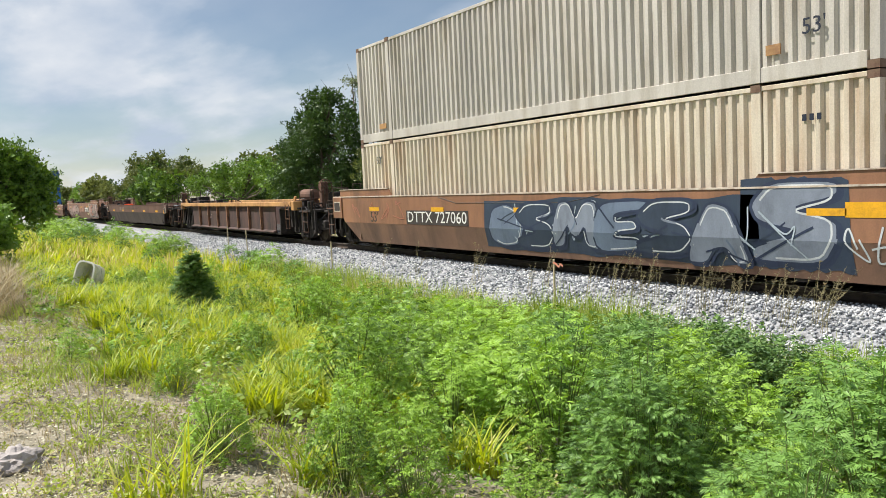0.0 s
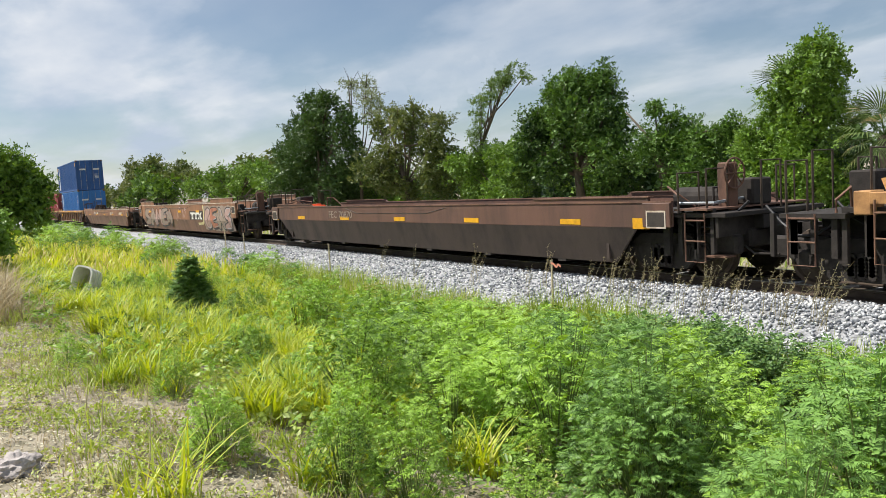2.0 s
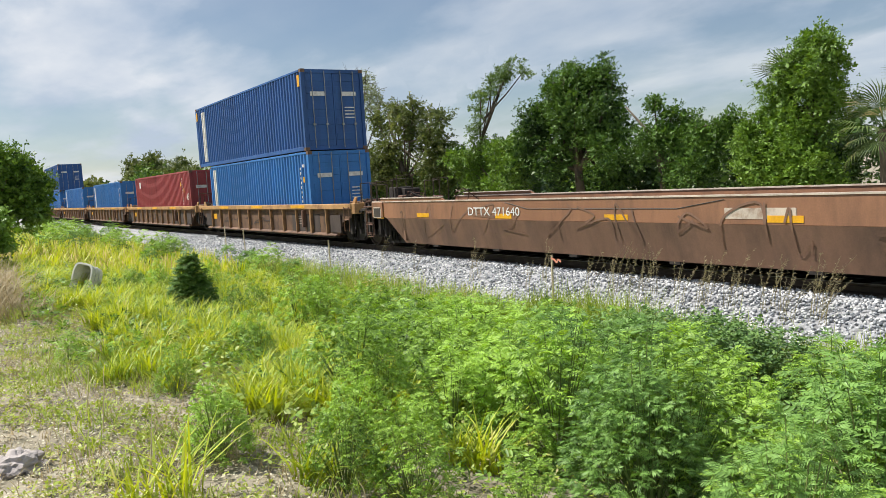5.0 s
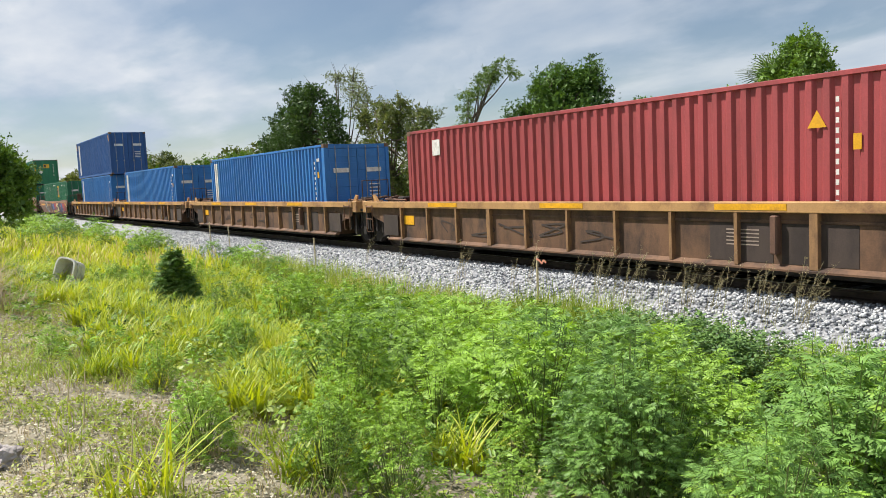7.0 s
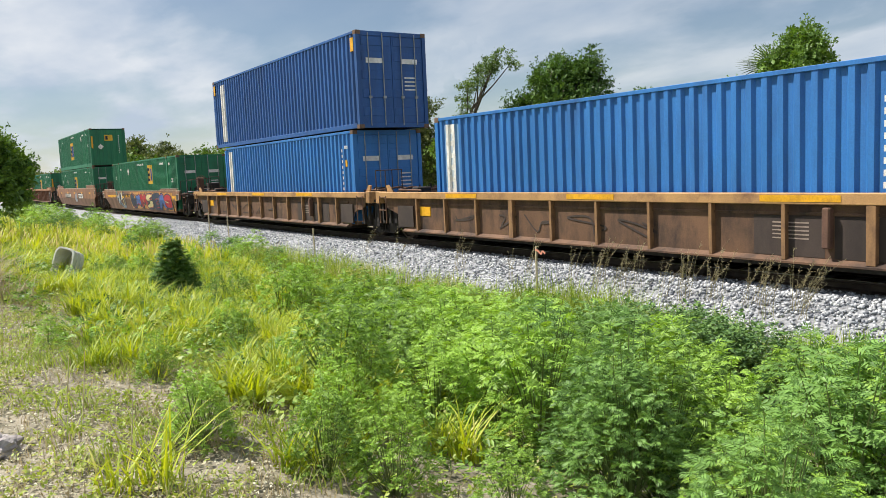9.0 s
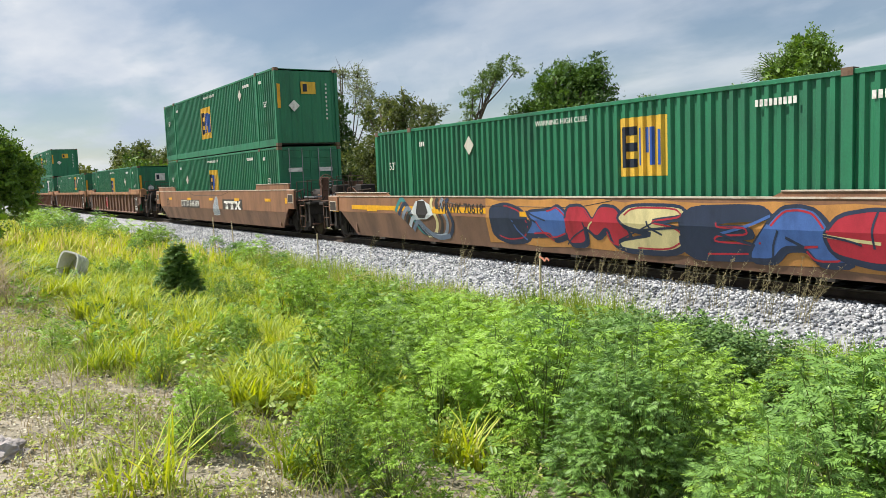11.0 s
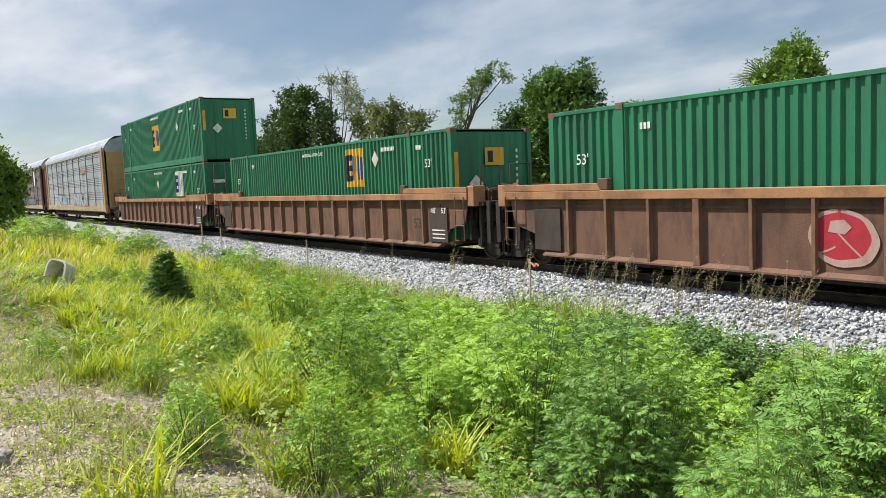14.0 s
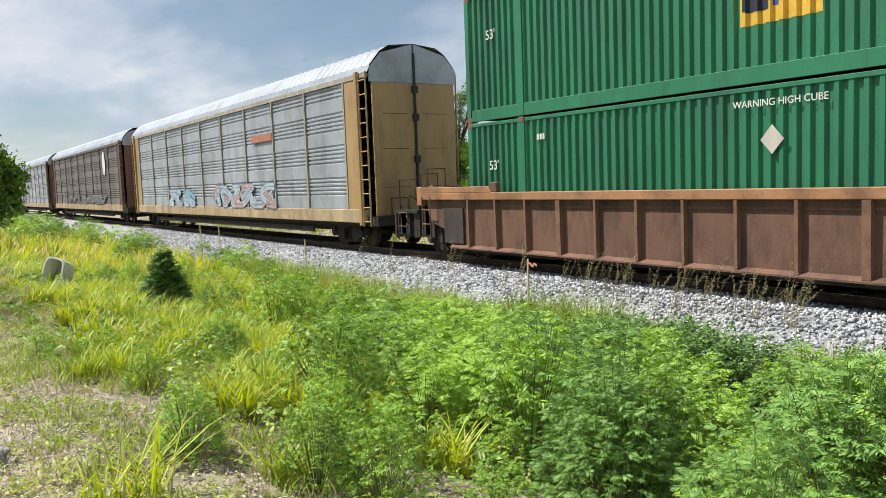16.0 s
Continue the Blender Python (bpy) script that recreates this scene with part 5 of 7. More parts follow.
        for k in range(9):
            part("stencil_bar", boxes((5.28, 5.34, -1.227, -1.222, 0.9 + k * 0.17, 0.99 + k * 0.17)), "white_paint", c)
        part("warning_mark", boxes((5.52, 5.64, -1.227, -1.222, 1.8, 2.0)), "yellow", c)
    for x in (-127.9, -197.55):
        c = container(x, hi, 13.72, "blue_top", "deep blue corrugated forty-five-foot container stacked on another", W=2.44, doors=True)
        paint_patch(c, "white_panel", -5.9, -5.45, 0.25, 2.65, "white_paint", 0.004, "worn white vertical panel")
        for x0 in (-6.75, 6.5):
            part("warning_mark", boxes((x0, x0 + 0.2, -1.228, -1.2205, 2.3, 2.7)), "yellow", c, "yellow height warning")
    r1 = container(-143.8, lo, 13.72, "red", "single oxide-red corrugated container in a well car", W=2.44)
    part("warning_mark", plate([(4.8, 2.1), (5.1, 2.1), (4.95, 2.36)], -1.227, -1.222), "yellow", r1, "yellow triangle")
    writing("size_mark", "45", 0.5, "white_paint", r1, 6.25, -1.227, 1.5)
    part("data_plate", boxes((-5.6, -5.25, -1.227, -1.222, 2.2, 2.6)), "white_paint", r1)
    part("warning_mark", boxes((5.5, 5.62, -1.227, -1.222, 1.75, 1.98)), "yellow", r1)
    for k in range(12):
        part("stencil_bar", boxes((5.24, 5.29, -1.227, -1.222, 0.8 + k * 0.15, 0.88 + k * 0.15)), "white_paint", r1)

    greens = (
        (-219.05, lo, "single green corrugated container in a graffiti-covered well car", True),
        (-242.8, lo, "green corrugated container, lower of a stack", True),
        (-242.8, hi, "green corrugated container stacked on another", False),
        (-266.35, lo, "single green corrugated container in a rusty well car", False),
        (-286.1, lo, "single green corrugated container in a rusty well car", False),
        (-305.8, lo, "green corrugated container, lower of a stack", True),
        (-305.8, hi, "green corrugated container stacked on another", False),
    )
    for i, (x, z, label, doors) in enumerate(greens):
        c = container(x, z, 16.15, "green", label, doors=doors, posts=True, W=2.56, rail=0.2 if z == lo else 0.28, pitch=GREEN_PITCH)
        ex = (2.2, -0.1, -0.7, -0.1, 2.9, 3.77, 0.0)[i]
        ez = (2.0, 1.62, 1.5, 1.7, 2.1, 2.0, 1.58)[i]
        emblem(c, ex, ez, (1.15, 1.3, 1.5, 1.25, 1.2, 1.3, 1.4)[i], "white_paint" if i == 5 else "emb_yellow")
        px = (-3.3, -4.35, 4.2, 4.2, 4.25, -0.1, 4.2)[i]
        placard(c, px, (2.3, 1.85, 2.25, 1.95, 2.3, 2.05, 1.85)[i])
        writing("height_warning", "WARNING HIGH CUBE", 0.155, "white_paint", c, 0.0, -1.285, 2.62, "white stencilled warning")
        writing("size_mark", "53'", 0.3, "white_paint", c, 7.02, -1.285, 2.06 if i == 4 else 1.62)
        writing("size_mark", "53'", 0.3, "white_paint", c, -7.1, -1.285, 1.9)
        code_bars(c, 4.6, 2.55, 9, 0.11)
        code_bars(c, 6.45, 2.5, 3, 0.12)
        code_bars(c, -5.6, 2.45, 3, 0.12)
        if not doors:
            end_placard(c, 16.15, -0.55, 1.5)
            part("end_mark", boxes((8.078, 8.086, -0.25, 0.35, 1.95, 2.4)), "emb_yellow" if i != 3 else "white_paint", c, "square company mark")
            part("end_mark_bar", boxes((8.087, 8.09, -0.17, 0.0, 2.03, 2.32)), "emb_dark", c)
            part("warning_mark", boxes((8.078, 8.083, -1.2, -1.08, 1.4, 2.3)), "yellow", c)
            for k in range(9):
                part("stencil_bar", boxes((8.078, 8.083, 0.75, 0.81, 1.0 + k * 0.16, 1.08 + k * 0.16)), "white_paint", c)


def autorack(far, near, side, frame_paint, label, seed, door_top="roof_metal", post_paint=None):
    L = near - far
    h = L / 2
    car = thing("autorack_car", label, "railcar", "autorack cars")
    MOVERS.append((car, (far + near) / 2, 0.0))
    w, z0, z1 = 1.52, 1.02, 5.03
    r = random.Random(seed)
    n = 9
    bay = (L - 3.4) / n
    for s in (-1, 1):
        for k in range(n):
            x0 = -h + 1.7 + k * bay + 0.07
            bm = bmesh.new()
            zz, rows, c = z0 + 0.18, [], 0
            while zz < z1 - 0.1:
                flat = 0.40 if c % 5 == 0 else 0.05
                rows += [(zz, 0.0), (zz + flat, 0.0), (zz + flat + 0.02, 0.04), (zz + flat + 0.055, 0.04)]
                zz += flat + 0.075
                c += 1
            rows = [(min(q, z1 - 0.1), d) for q, d in rows]
            cols = [[bm.verts.new((x, s * (w - 0.05 - d), q)) for q, d in rows] for x in (x0, x0 + bay - 0.14)]
            for i in range(len(rows) - 1):
                if rows[i + 1][0] - rows[i][0] > 1e-4:
                    bm.faces.new((cols[0][i], cols[1][i], cols[1][i + 1], cols[0][i + 1]))
            part("rack_panel", bm, side, car)
        for k in range(n + 1):
            x = -h + 1.7 + k * bay
            part("rack_post", cached("post_" + (post_paint or frame_paint), lambda: boxes((-0.045, 0.045, -0.06, 0.06, z0 - 0.1, z1)), post_paint or frame_paint), None, car).location = (x, s * (w - 0.06), 0)
        a, b = sorted((s * w, s * (w - 0.16)))
        part("side_sill", boxes((-h + 0.6, h - 0.6, a, b, z0 - 0.22, z0 + 0.17)), "tan_sill" if post_paint else frame_paint, car, bevel=0.015)
        part("top_rail", boxes((-h + 0.3, h - 0.3, a, b, z1 - 0.1, z1 + 0.04)), post_paint or frame_paint, car)
        for e in (-1, 1):
            x0, x1 = sorted((e * (h - 1.7 + 0.07), e * (h - 0.9)))
            a2, b2 = sorted((s * (w - 0.02), s * (w - 0.08)))
            part("end_panel", boxes((x0, x1, a2, b2, z0 - 0.2, z1 - 0.1)), frame_paint, car)
            x0, x1 = sorted((e * (h - 0.9), e * (h - 0.72)))
            part("end_post", boxes((x0, x1, s * w - 0.06, s * w + 0.06, z0 - 0.3, z1 + 0.1)), frame_paint, car, bevel=0.02)
            bm = bmesh.new()
            xa, xb = e * (h - 0.66), e * (h - 0.24)
            y = s * (w + 0.02)
            for x in (xa, xb):
                tube(bm, [(x, y, 0.7), (x, y, z1 + 0.05)], 0.028, 6)
            for i in range(11):
                tube(bm, [(xa, y, 0.85 + i * 0.4), (xb, y, 0.85 + i * 0.4)], 0.02, 6)
            part("ladder", bm, frame_paint, car)
    # arched ribbed roof
    prof = [(-w, z1 + 0.02), (-w + 0.1, z1 + 0.25), (-w + 0.42, z1 + 0.62), (-0.8, z1 + 0.8), (0, z1 + 0.88), (0.8, z1 + 0.8), (w - 0.42, z1 + 0.62), (w - 0.1, z1 + 0.25), (w, z1 + 0.02)]
    bm = bmesh.new()
    m = int(L / 0.22)
    prev = None
    for i in range(m + 1):
        x = -h + 0.15 + (L - 0.3) * i / m
        d = 0.03 if i % 2 else 0.0
        row = [bm.verts.new((x, y, z - d)) for y, z in prof]
        if prev:
            for j in range(len(prof) - 1):
                bm.faces.new((prev[j], row[j], row[j + 1], prev[j + 1]))
        prev = row
    part("roof", bm, "roof_metal", car, "pale ribbed metal roof")
    for e in (-1, 1):
        x = e * (h - 0.16)
        for s in (-1, 1):
            pts = [(s * 0.03, 1.0), (s * (w - 0.12), 1.0), (s * (w - 0.12), z1 - 0.25), (s * 0.03, z1 - 0.25)]
            d = part("end_door", prism(bmesh.new(), [(x - 0.03, y, z) for y, z in pts], (0.06, 0, 0)), frame_paint, car, bevel=0.01)
            top = [(s * 0.03, z1 - 0.245), (s * (w - 0.06), z1 - 0.245), (s * (w - 0.06), z1 + 0.15), (s * (w - 0.45), z1 + 0.58), (s * 0.03, z1 + 0.86)]
            part("door_top", prism(bmesh.new(), [(x - 0.03, y, z) for y, z in top], (0.06, 0, 0)), door_top, d)
            for z in (1.8, 2.9, 3.9):
                part("door_seam", boxes((x + e * 0.031 - 0.003, x + e * 0.031 + 0.003, min(s * 0.25, s * 1.1), max(s * 0.25, s * 1.1), z, z + 0.02)), "rust", d)
        part("lock_bar", tube(bmesh.new(), [(x + e * 0.06, 0, 0.9), (x + e * 0.06, 0, z1 + 0.6)], 0.035, 8), "black", car)
        for z in (1.6, 2.6, 3.8, 4.6):
            part("hinge", boxes((x + e * 0.06 - 0.05, x + e * 0.06 + 0.05, -0.09, 0.09, z - 0.1, z + 0.1)), "black", car)
        truck(car, e * (h - 2.6))
        coupler(car, e * (h - 0.1), e)
        part("end_sill", boxes((x - 0.15, x + 0.15, -1.45, 1.45, 0.72, 0.98)), "under", car)
        handrail(car, e * (h + 0.02), e, -1.0, 0.95, 1.5)
    part("deck", boxes((-h + 0.4, h - 0.4, -1.44, 1.44, 0.72, 0.98)), "under", car)
    part("centre_sill", boxes((-h + 3.8, h - 3.8, -0.5, 0.5, 0.42, 0.719)), "under", car)
    part("skirt_rail", boxes((-h + 4.6, h - 4.6, -1.36, -1.28, 0.42, 0.6)), "under", car)
    return car


def build_autoracks():
    a1 = autorack(-346.75, -318.1, "galv", "tan", "grey autorack car with tan ends and graffiti", 1, post_paint="galv_post")
    flat = lambda z: -1.52
    graffiti(a1, -7.0, -2.4, 1.12, 2.05, 4, ("spray_pale", "spray_cyan", "spray_pale"), "spray_haze", None, 81, flat, 0.03)
    graffiti(a1, 0.0, 7.2, 1.12, 2.15, 6, ("spray_pale", "spray_rose", "spray_pale"), "spray_haze", None, 82, flat, 0.04)
    part("red_mark", boxes((5.0, 7.0, -1.535, -1.52, 3.6, 3.86)), "spray_coral", a1, "red stripe mark")
    for s in (-1, 1):
        for k in range(8):
            part("stencil_bar", boxes((13.872, 13.876, s * 0.7 - 0.4 + k * 0.1, s * 0.7 - 0.33 + k * 0.1, 4.82, 4.88)), "dark_plate", a1)
    a2 = autorack(-377.8, -349.0, "galv_dark", "rack_brown", "dirty grey autorack car with maroon frame", 2, post_paint="galv_dark")
    graffiti(a2, -6.0, 9.0, 1.15, 1.9, 8, ("galv_dark", "spray_grey"), "spray_black", None, 83, flat, 0.03)
    pts = [(8.6 + 0.42 * math.cos(2 * math.pi * k / 16), 3.9 + 0.8 * math.sin(2 * math.pi * k / 16)) for k in range(16)]
    part("oval_mark", plate(pts, -1.535, -1.52), "white_paint", a2, "white oval mark")
    autorack(-408.8, -380.0, "galv", "rack_brown", "grey autorack car with maroon frame", 3, post_paint="galv_post")


build_train()
build_autoracks()


# ---- plants: templates ----
def fern(pairs=4, slim=0.15, reach=0.5, midrib=True):
    """A divided leaf one unit long along y: pointed lobes in pairs on a drooping midrib."""
    v, f = [], []

    def lobe(p, d, length):
        q = Vector((-d.y, d.x, 0)) * length * slim
        m = p + d * length * 0.42
        e = p + d * length
        b = len(v)
        for c, up in ((p, 0.0), (m + q, 0.05), (e, -0.03), (m - q, 0.05)):
            v.append((c.x, c.y, -0.34 * c.y * c.y - 0.42 * abs(c.x) ** 1.5 + up * length))
        f.extend(((b, b + 3, b + 2), (b, b + 2, b + 1)))

    for i in range(pairs):
        y = 0.1 + 0.72 * i / pairs
        n = reach * math.sin(math.pi * (0.2 + 0.72 * i / pairs)) + 0.05
        for side in (-1, 1):
            lobe(Vector((0, y, 0)), Vector((side * 0.8, 0.6, 0)), n)
    lobe(Vector((0, 0.74, 0)), Vector((0, 1, 0)), 0.3)
    if midrib:
        lobe(Vector((0, 0, 0)), Vector((0, 1, 0)), 0.8)
        for c in range(len(v) - 4, len(v)):
            v[c] = (v[c][0] * 0.15, v[c][1], v[c][2] - 0.01)
    return np.array(v, float), np.array(f)


def oval():
    """A simple folded leaf one unit long along y."""
    v = [(0, 0, 0), (0.26, 0.35, 0.07), (0.2, 0.72, 0.04), (0, 1, -0.12), (-0.2, 0.72, 0.04), (-0.26, 0.35, 0.07), (0, 0.5, -0.03)]
    f = [(6, 0, 1), (6, 1, 2), (6, 2, 3), (6, 3, 4), (6, 4, 5), (6, 5, 0)]
    return np.array(v, float), np.array(f)


def sprig(n=5, seed=0):
    """A twig end with n rhombic leaves, about one unit wide."""
    r = random.Random(seed)
    v, f = [], []
    for k in range(n):
        a, e = 2.4 * k + r.uniform(-0.4, 0.4), r.uniform(-0.3, 0.7)
        d = Vector((math.cos(a) * math.cos(e), math.sin(a) * math.cos(e), math.sin(e)))
        s = d.cross(Vector((r.uniform(-0.4, 0.4), r.uniform(-0.4, 0.4), 1))).normalized() * 0.17
        o = Vector((0, 0, 0.12 * k / n))
        b = len(v)
        v += [tuple(o), tuple(o + d * 0.33 + s), tuple(o + d * 0.62 - Vector((0, 0, 0.05))), tuple(o + d * 0.33 - s)]
        f += [(b, b + 1, b + 2), (b, b + 2, b + 3)]
    return np.array(v, float), np.array(f)


FERN, FROND, OVAL, SPRIGS = fern(4, 0.15, 0.5), fern(3, 0.2, 0.52, False), oval(), [sprig(4, k) for k in range(3)]


def weed_meshes(seed, tips=44, fronds=7, height=0.95, spread=0.5, leaf=0.17, template=FERN, dome=0.78, power=2.4, skirt=0.7, lift=0.3):
    """Meshes of a bushy weed with its foot at the origin: stems, and leaves in rosettes at the ends of its shoots, as arrays."""
    rng = np.random.default_rng(seed)
    bm = bmesh.new()
    P, D = [], []
    low = int(tips * skirt)
    for k in range(tips + low):
        a = 2.39996 * k + rng.uniform(-0.4, 0.4)
        if k < tips:
            u = math.sqrt((k + rng.random()) / tips)
            r, h = spread * u, height * (1 - dome * u ** power) * rng.uniform(0.74, 1.12)
        else:
            q = rng.uniform(0.12, 0.95)
            u = (max(1 - q, 0.02) / dome) ** (1 / power) if 1 - q < dome else 1.0
            r, h = spread * u * rng.uniform(0.72, 1.05), height * q
        p = np.array([math.cos(a) * r, math.sin(a) * r, h])
        if k % 4 == 0:
            tube(bm, [(p[0] * 0.1, p[1] * 0.1, 0), tuple(p * [0.55, 0.55, 0.6]), tuple(p)], [0.006, 0.0045, 0.002], 3, False)
        n = fronds if k < tips else max(fronds - 1, 3)
        az = a + 2 * math.pi * (np.arange(n) + rng.uniform(-0.25, 0.25, n)) / n
        d = np.stack([np.cos(az), np.sin(az), lift + 0.28 * rng.normal(size=n)], 1)
        d[:, 0] += 0.75 * u * math.cos(a)
        d[:, 1] += 0.75 * u * math.sin(a)
        d[0, 2] += 0.8 * (1 - u)
        P.append(p + np.stack([np.zeros(n), np.zeros(n), -rng.random(n) * 0.1 * height], 1))
        D.append(d)
    P, D = np.concatenate(P), np.concatenate(D)
    up = np.array([0, 0, 1.0]) + 0.4 * rng.normal(size=P.shape)
    R = frames_of(D, up, rng)
    V, F = scatter(*template, R, P, leaf * rng.uniform(0.6, 1.2, len(P)))
    me = bpy.data.meshes.new("stalk")
    bm.to_mesh(me)
    bm.free()
    me.materials.append(M["stem"])
    return me, V, F


def make_weed(seed, label, category, group, material, **kw):
    t = thing("weed_plant", label, category, group)
    st, V, F = weed_meshes(seed, **kw)
    tagged(part("stalk", st, None, t), kind="stuff")
    tagged(part("foliage", big_mesh("foliage", V, F, material), None, t), kind="stuff")
    return t


SWAY = []


def plant_weeds():
    rng = random.Random(5)
    green, deep = "bushy green weed with feathery divided leaves", "darker green feathery weed with dense leaves"
    group = "weeds in the ditch"
    base = [make_weed(k, green, "weed", group, "weed", tips=130, fronds=5, leaf=0.076, skirt=0.35) for k in range(4)]
    dark = [make_weed(20 + k, deep, "weed", group, "weed_dark", tips=130, fronds=5, spread=0.46, leaf=0.074, skirt=0.35) for k in range(2)]
    mid = [make_weed(80 + k, green, "weed", group, "weed", tips=88, fronds=5, leaf=0.092, skirt=0.35, template=FROND) for k in range(3)]
    mid_dark = [make_weed(90 + k, deep, "weed", group, "weed_dark", tips=88, fronds=5, leaf=0.09, skirt=0.35, template=FROND) for k in range(2)]
    far = [make_weed(40 + k, green, "weed", group, "weed", tips=45, fronds=4, leaf=0.14, skirt=0.4, template=FROND) for k in range(4)]
    far_dark = [make_weed(50 + k, deep, "weed", group, "weed_dark", tips=45, fronds=4, spread=0.46, leaf=0.135, skirt=0.4, template=FROND) for k in range(2)]
    used = set()

    def put(src, x, y, s, sz=1.0, free=False):
        # plant height capped by a plane through the eye, to fit the camera's view
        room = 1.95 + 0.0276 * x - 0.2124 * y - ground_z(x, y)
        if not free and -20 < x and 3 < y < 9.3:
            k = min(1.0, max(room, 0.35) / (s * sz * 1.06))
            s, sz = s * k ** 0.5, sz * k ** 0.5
        m = pose(x, y, ground_z(x, y) - 0.03, rng.uniform(-5, 5), rng.uniform(-5, 5), rng.uniform(0, 360))
        if src not in used:
            used.add(src)
            ob = src
            ob.matrix_basis = m
        else:
            ob = copy_thing(src, m)
        ob.scale = (s, s, s * sz)
        return ob

    gx = 0.66
    n = 0
    for i in range(-34, -1):
        for j in range(2, 16):
            x, y = i * gx + rng.uniform(-0.3, 0.3), j * 0.6 + 0.5 + rng.uniform(-0.28, 0.28)
            q = y / -x
            dist = math.hypot(x, y)
            if 6.8 < y and -8.1 < x < -5.2 or 7.4 < y and -5.3 < x:
                continue
            if not (1.9 < y < 8.75 and 0.44 + 0.2 * noise.noise((x * 0.8, y * 0.8, 40)) - (0.08 if dist < 6 else 0) < q < 2.6 and 3.4 < dist < 19.5):
                continue
            if noise.noise((x * 0.7, y * 0.7, 11)) > 0.3 and q < 0.75 or rng.random() < 0.07:
                continue
            tall = 1.0 + 1.1 * noise.noise((x * 0.85, y * 0.85, 2)) + rng.uniform(-0.12, 0.12)
            tall *= min(1.0, max(0.55, 0.55 + (q - 0.4) * 1.8))
            if y > 7.8:
                tall *= 1.12
            if (dist < 6.2 and q < 0.8 or q < 0.64) and rng.random() < 0.42:
                continue
            if dist < 6.2 and q < 0.8:
                tall *= 0.45
            elif dist < 4.6:
                tall *= 0.85
            near, middle = dist < 5.4, dist < 9.5
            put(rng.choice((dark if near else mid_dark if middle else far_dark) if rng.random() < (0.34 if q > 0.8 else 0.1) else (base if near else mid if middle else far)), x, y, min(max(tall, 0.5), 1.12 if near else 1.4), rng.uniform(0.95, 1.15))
            n += 1
    # single bushes in the grass, and the taller mounds at the edge of the thicket
    for x, y, s, k in ((-4.98, 1.33, 0.46, 0), (-5.12, 1.42, 0.4, 0), (-6.81, 1.5, 0.38, 1), (-8.87, 0.95, 0.3, 1), (-14.8, 4.5, 0.55, 1), (-9.12, 3.0, 0.5, 1), (-10.2, 3.2, 0.45, 0), (-18.5, 3.4, 0.6, 0), (-20.5, 4.4, 0.7, 1), (-16.2, 5.4, 0.6, 1), (-21.0, 5.8, 0.8, 0), (-4.3, 1.9, 0.5, 0), (-4.7, 2.15, 0.5, 1), (-5.3, 2.5, 0.55, 0), (-4.0, 2.2, 0.55, 0), (-5.9, 3.0, 0.6, 1)):
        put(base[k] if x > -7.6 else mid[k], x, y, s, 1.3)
    for x, y, s, h in ((-13.3, 5.2, 1.0, 1.25), (-13.0, 5.5, 0.9, 1.15), (-13.95, 6.1, 1.0, 1.15), (-11.75, 5.9, 1.1, 1.0), (-11.3, 5.7, 1.0, 1.0), (-7.6, 4.1, 0.95, 1.05), (-7.2, 4.35, 1.0, 1.0), (-8.0, 4.5, 0.95, 1.05), (-6.8, 4.0, 0.9, 0.95), (-10.2, 5.0, 0.8, 1.0), (-9.3, 4.6, 0.75, 1.0)):
        put(rng.choice(mid), x, y, s, h, True)
    for x, y, s in ((-45.0, 6.0, 1.5), (-43.0, 5.2, 1.3), (-49.8, 8.2, 1.6), (-33.2, 7.4, 1.35), (-25.8, 8.6, 1.0), (-24.6, 8.3, 0.9), (-21.4, 8.3, 0.9), (-19.5, 8.3, 0.9), (-47.5, 4.6, 1.6), (-52.0, 5.0, 1.7), (-30.0, 6.2, 0.9), (-38.0, 6.6, 1.1), (-55.0, 7.0, 1.8), (-36.0, 3.6, 1.3), (-40.0, 3.2, 1.6)):
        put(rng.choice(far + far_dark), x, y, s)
    for k in range(30):
        x = -24.0 - 2.2 * k + rng.uniform(-1, 1)
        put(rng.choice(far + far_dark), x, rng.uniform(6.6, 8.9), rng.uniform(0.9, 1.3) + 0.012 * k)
    cone = make_weed(70, "tall dark conical weed standing alone in the grass", "weed", "", "weed_deep", tips=190, fronds=5, height=1.3, spread=0.5, leaf=0.15, template=FROND, dome=0.9, power=1.3, skirt=0.9)
    cone.matrix_basis = pose(-16.4, 4.15, ground_z(-16.4, 4.15) - 0.03)
    for k, src in enumerate(q for kind in (base, dark, mid, mid_dark, far, far_dark) for q in kind if q not in used):
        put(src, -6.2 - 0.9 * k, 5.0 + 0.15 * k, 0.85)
    # broad-leaved patch by the ballast
    broad = make_weed(60, "low bush with broad glossy dark green leaves", "bush", "broad-leaved bushes", "broad_leaf", tips=170, fronds=6, height=0.9, spread=0.75, leaf=0.066, template=OVAL, dome=0.5)
    first = True
    for x, y, s in ((-6.4, 7.8, 1.0), (-6.9, 7.4, 1.0), (-6.1, 7.5, 1.0), (-7.5, 7.8, 0.95), (-6.6, 8.1, 1.0), (-5.8, 7.9, 1.0), (-5.8, 7.2, 0.9), (-5.4, 7.6, 0.9), (-7.8, 7.3, 0.9), (-6.3, 7.0, 0.85), (-7.1, 8.4, 0.8), (-8.0, 8.2, 0.8)):
        m = pose(x, y, ground_z(x, y), 0, 0, rng.uniform(0, 360))
        ob = broad if first else copy_thing(broad, m)
        ob.matrix_basis = m
        ob.scale = (s * 1.05, s * 1.05, s)
        first = False


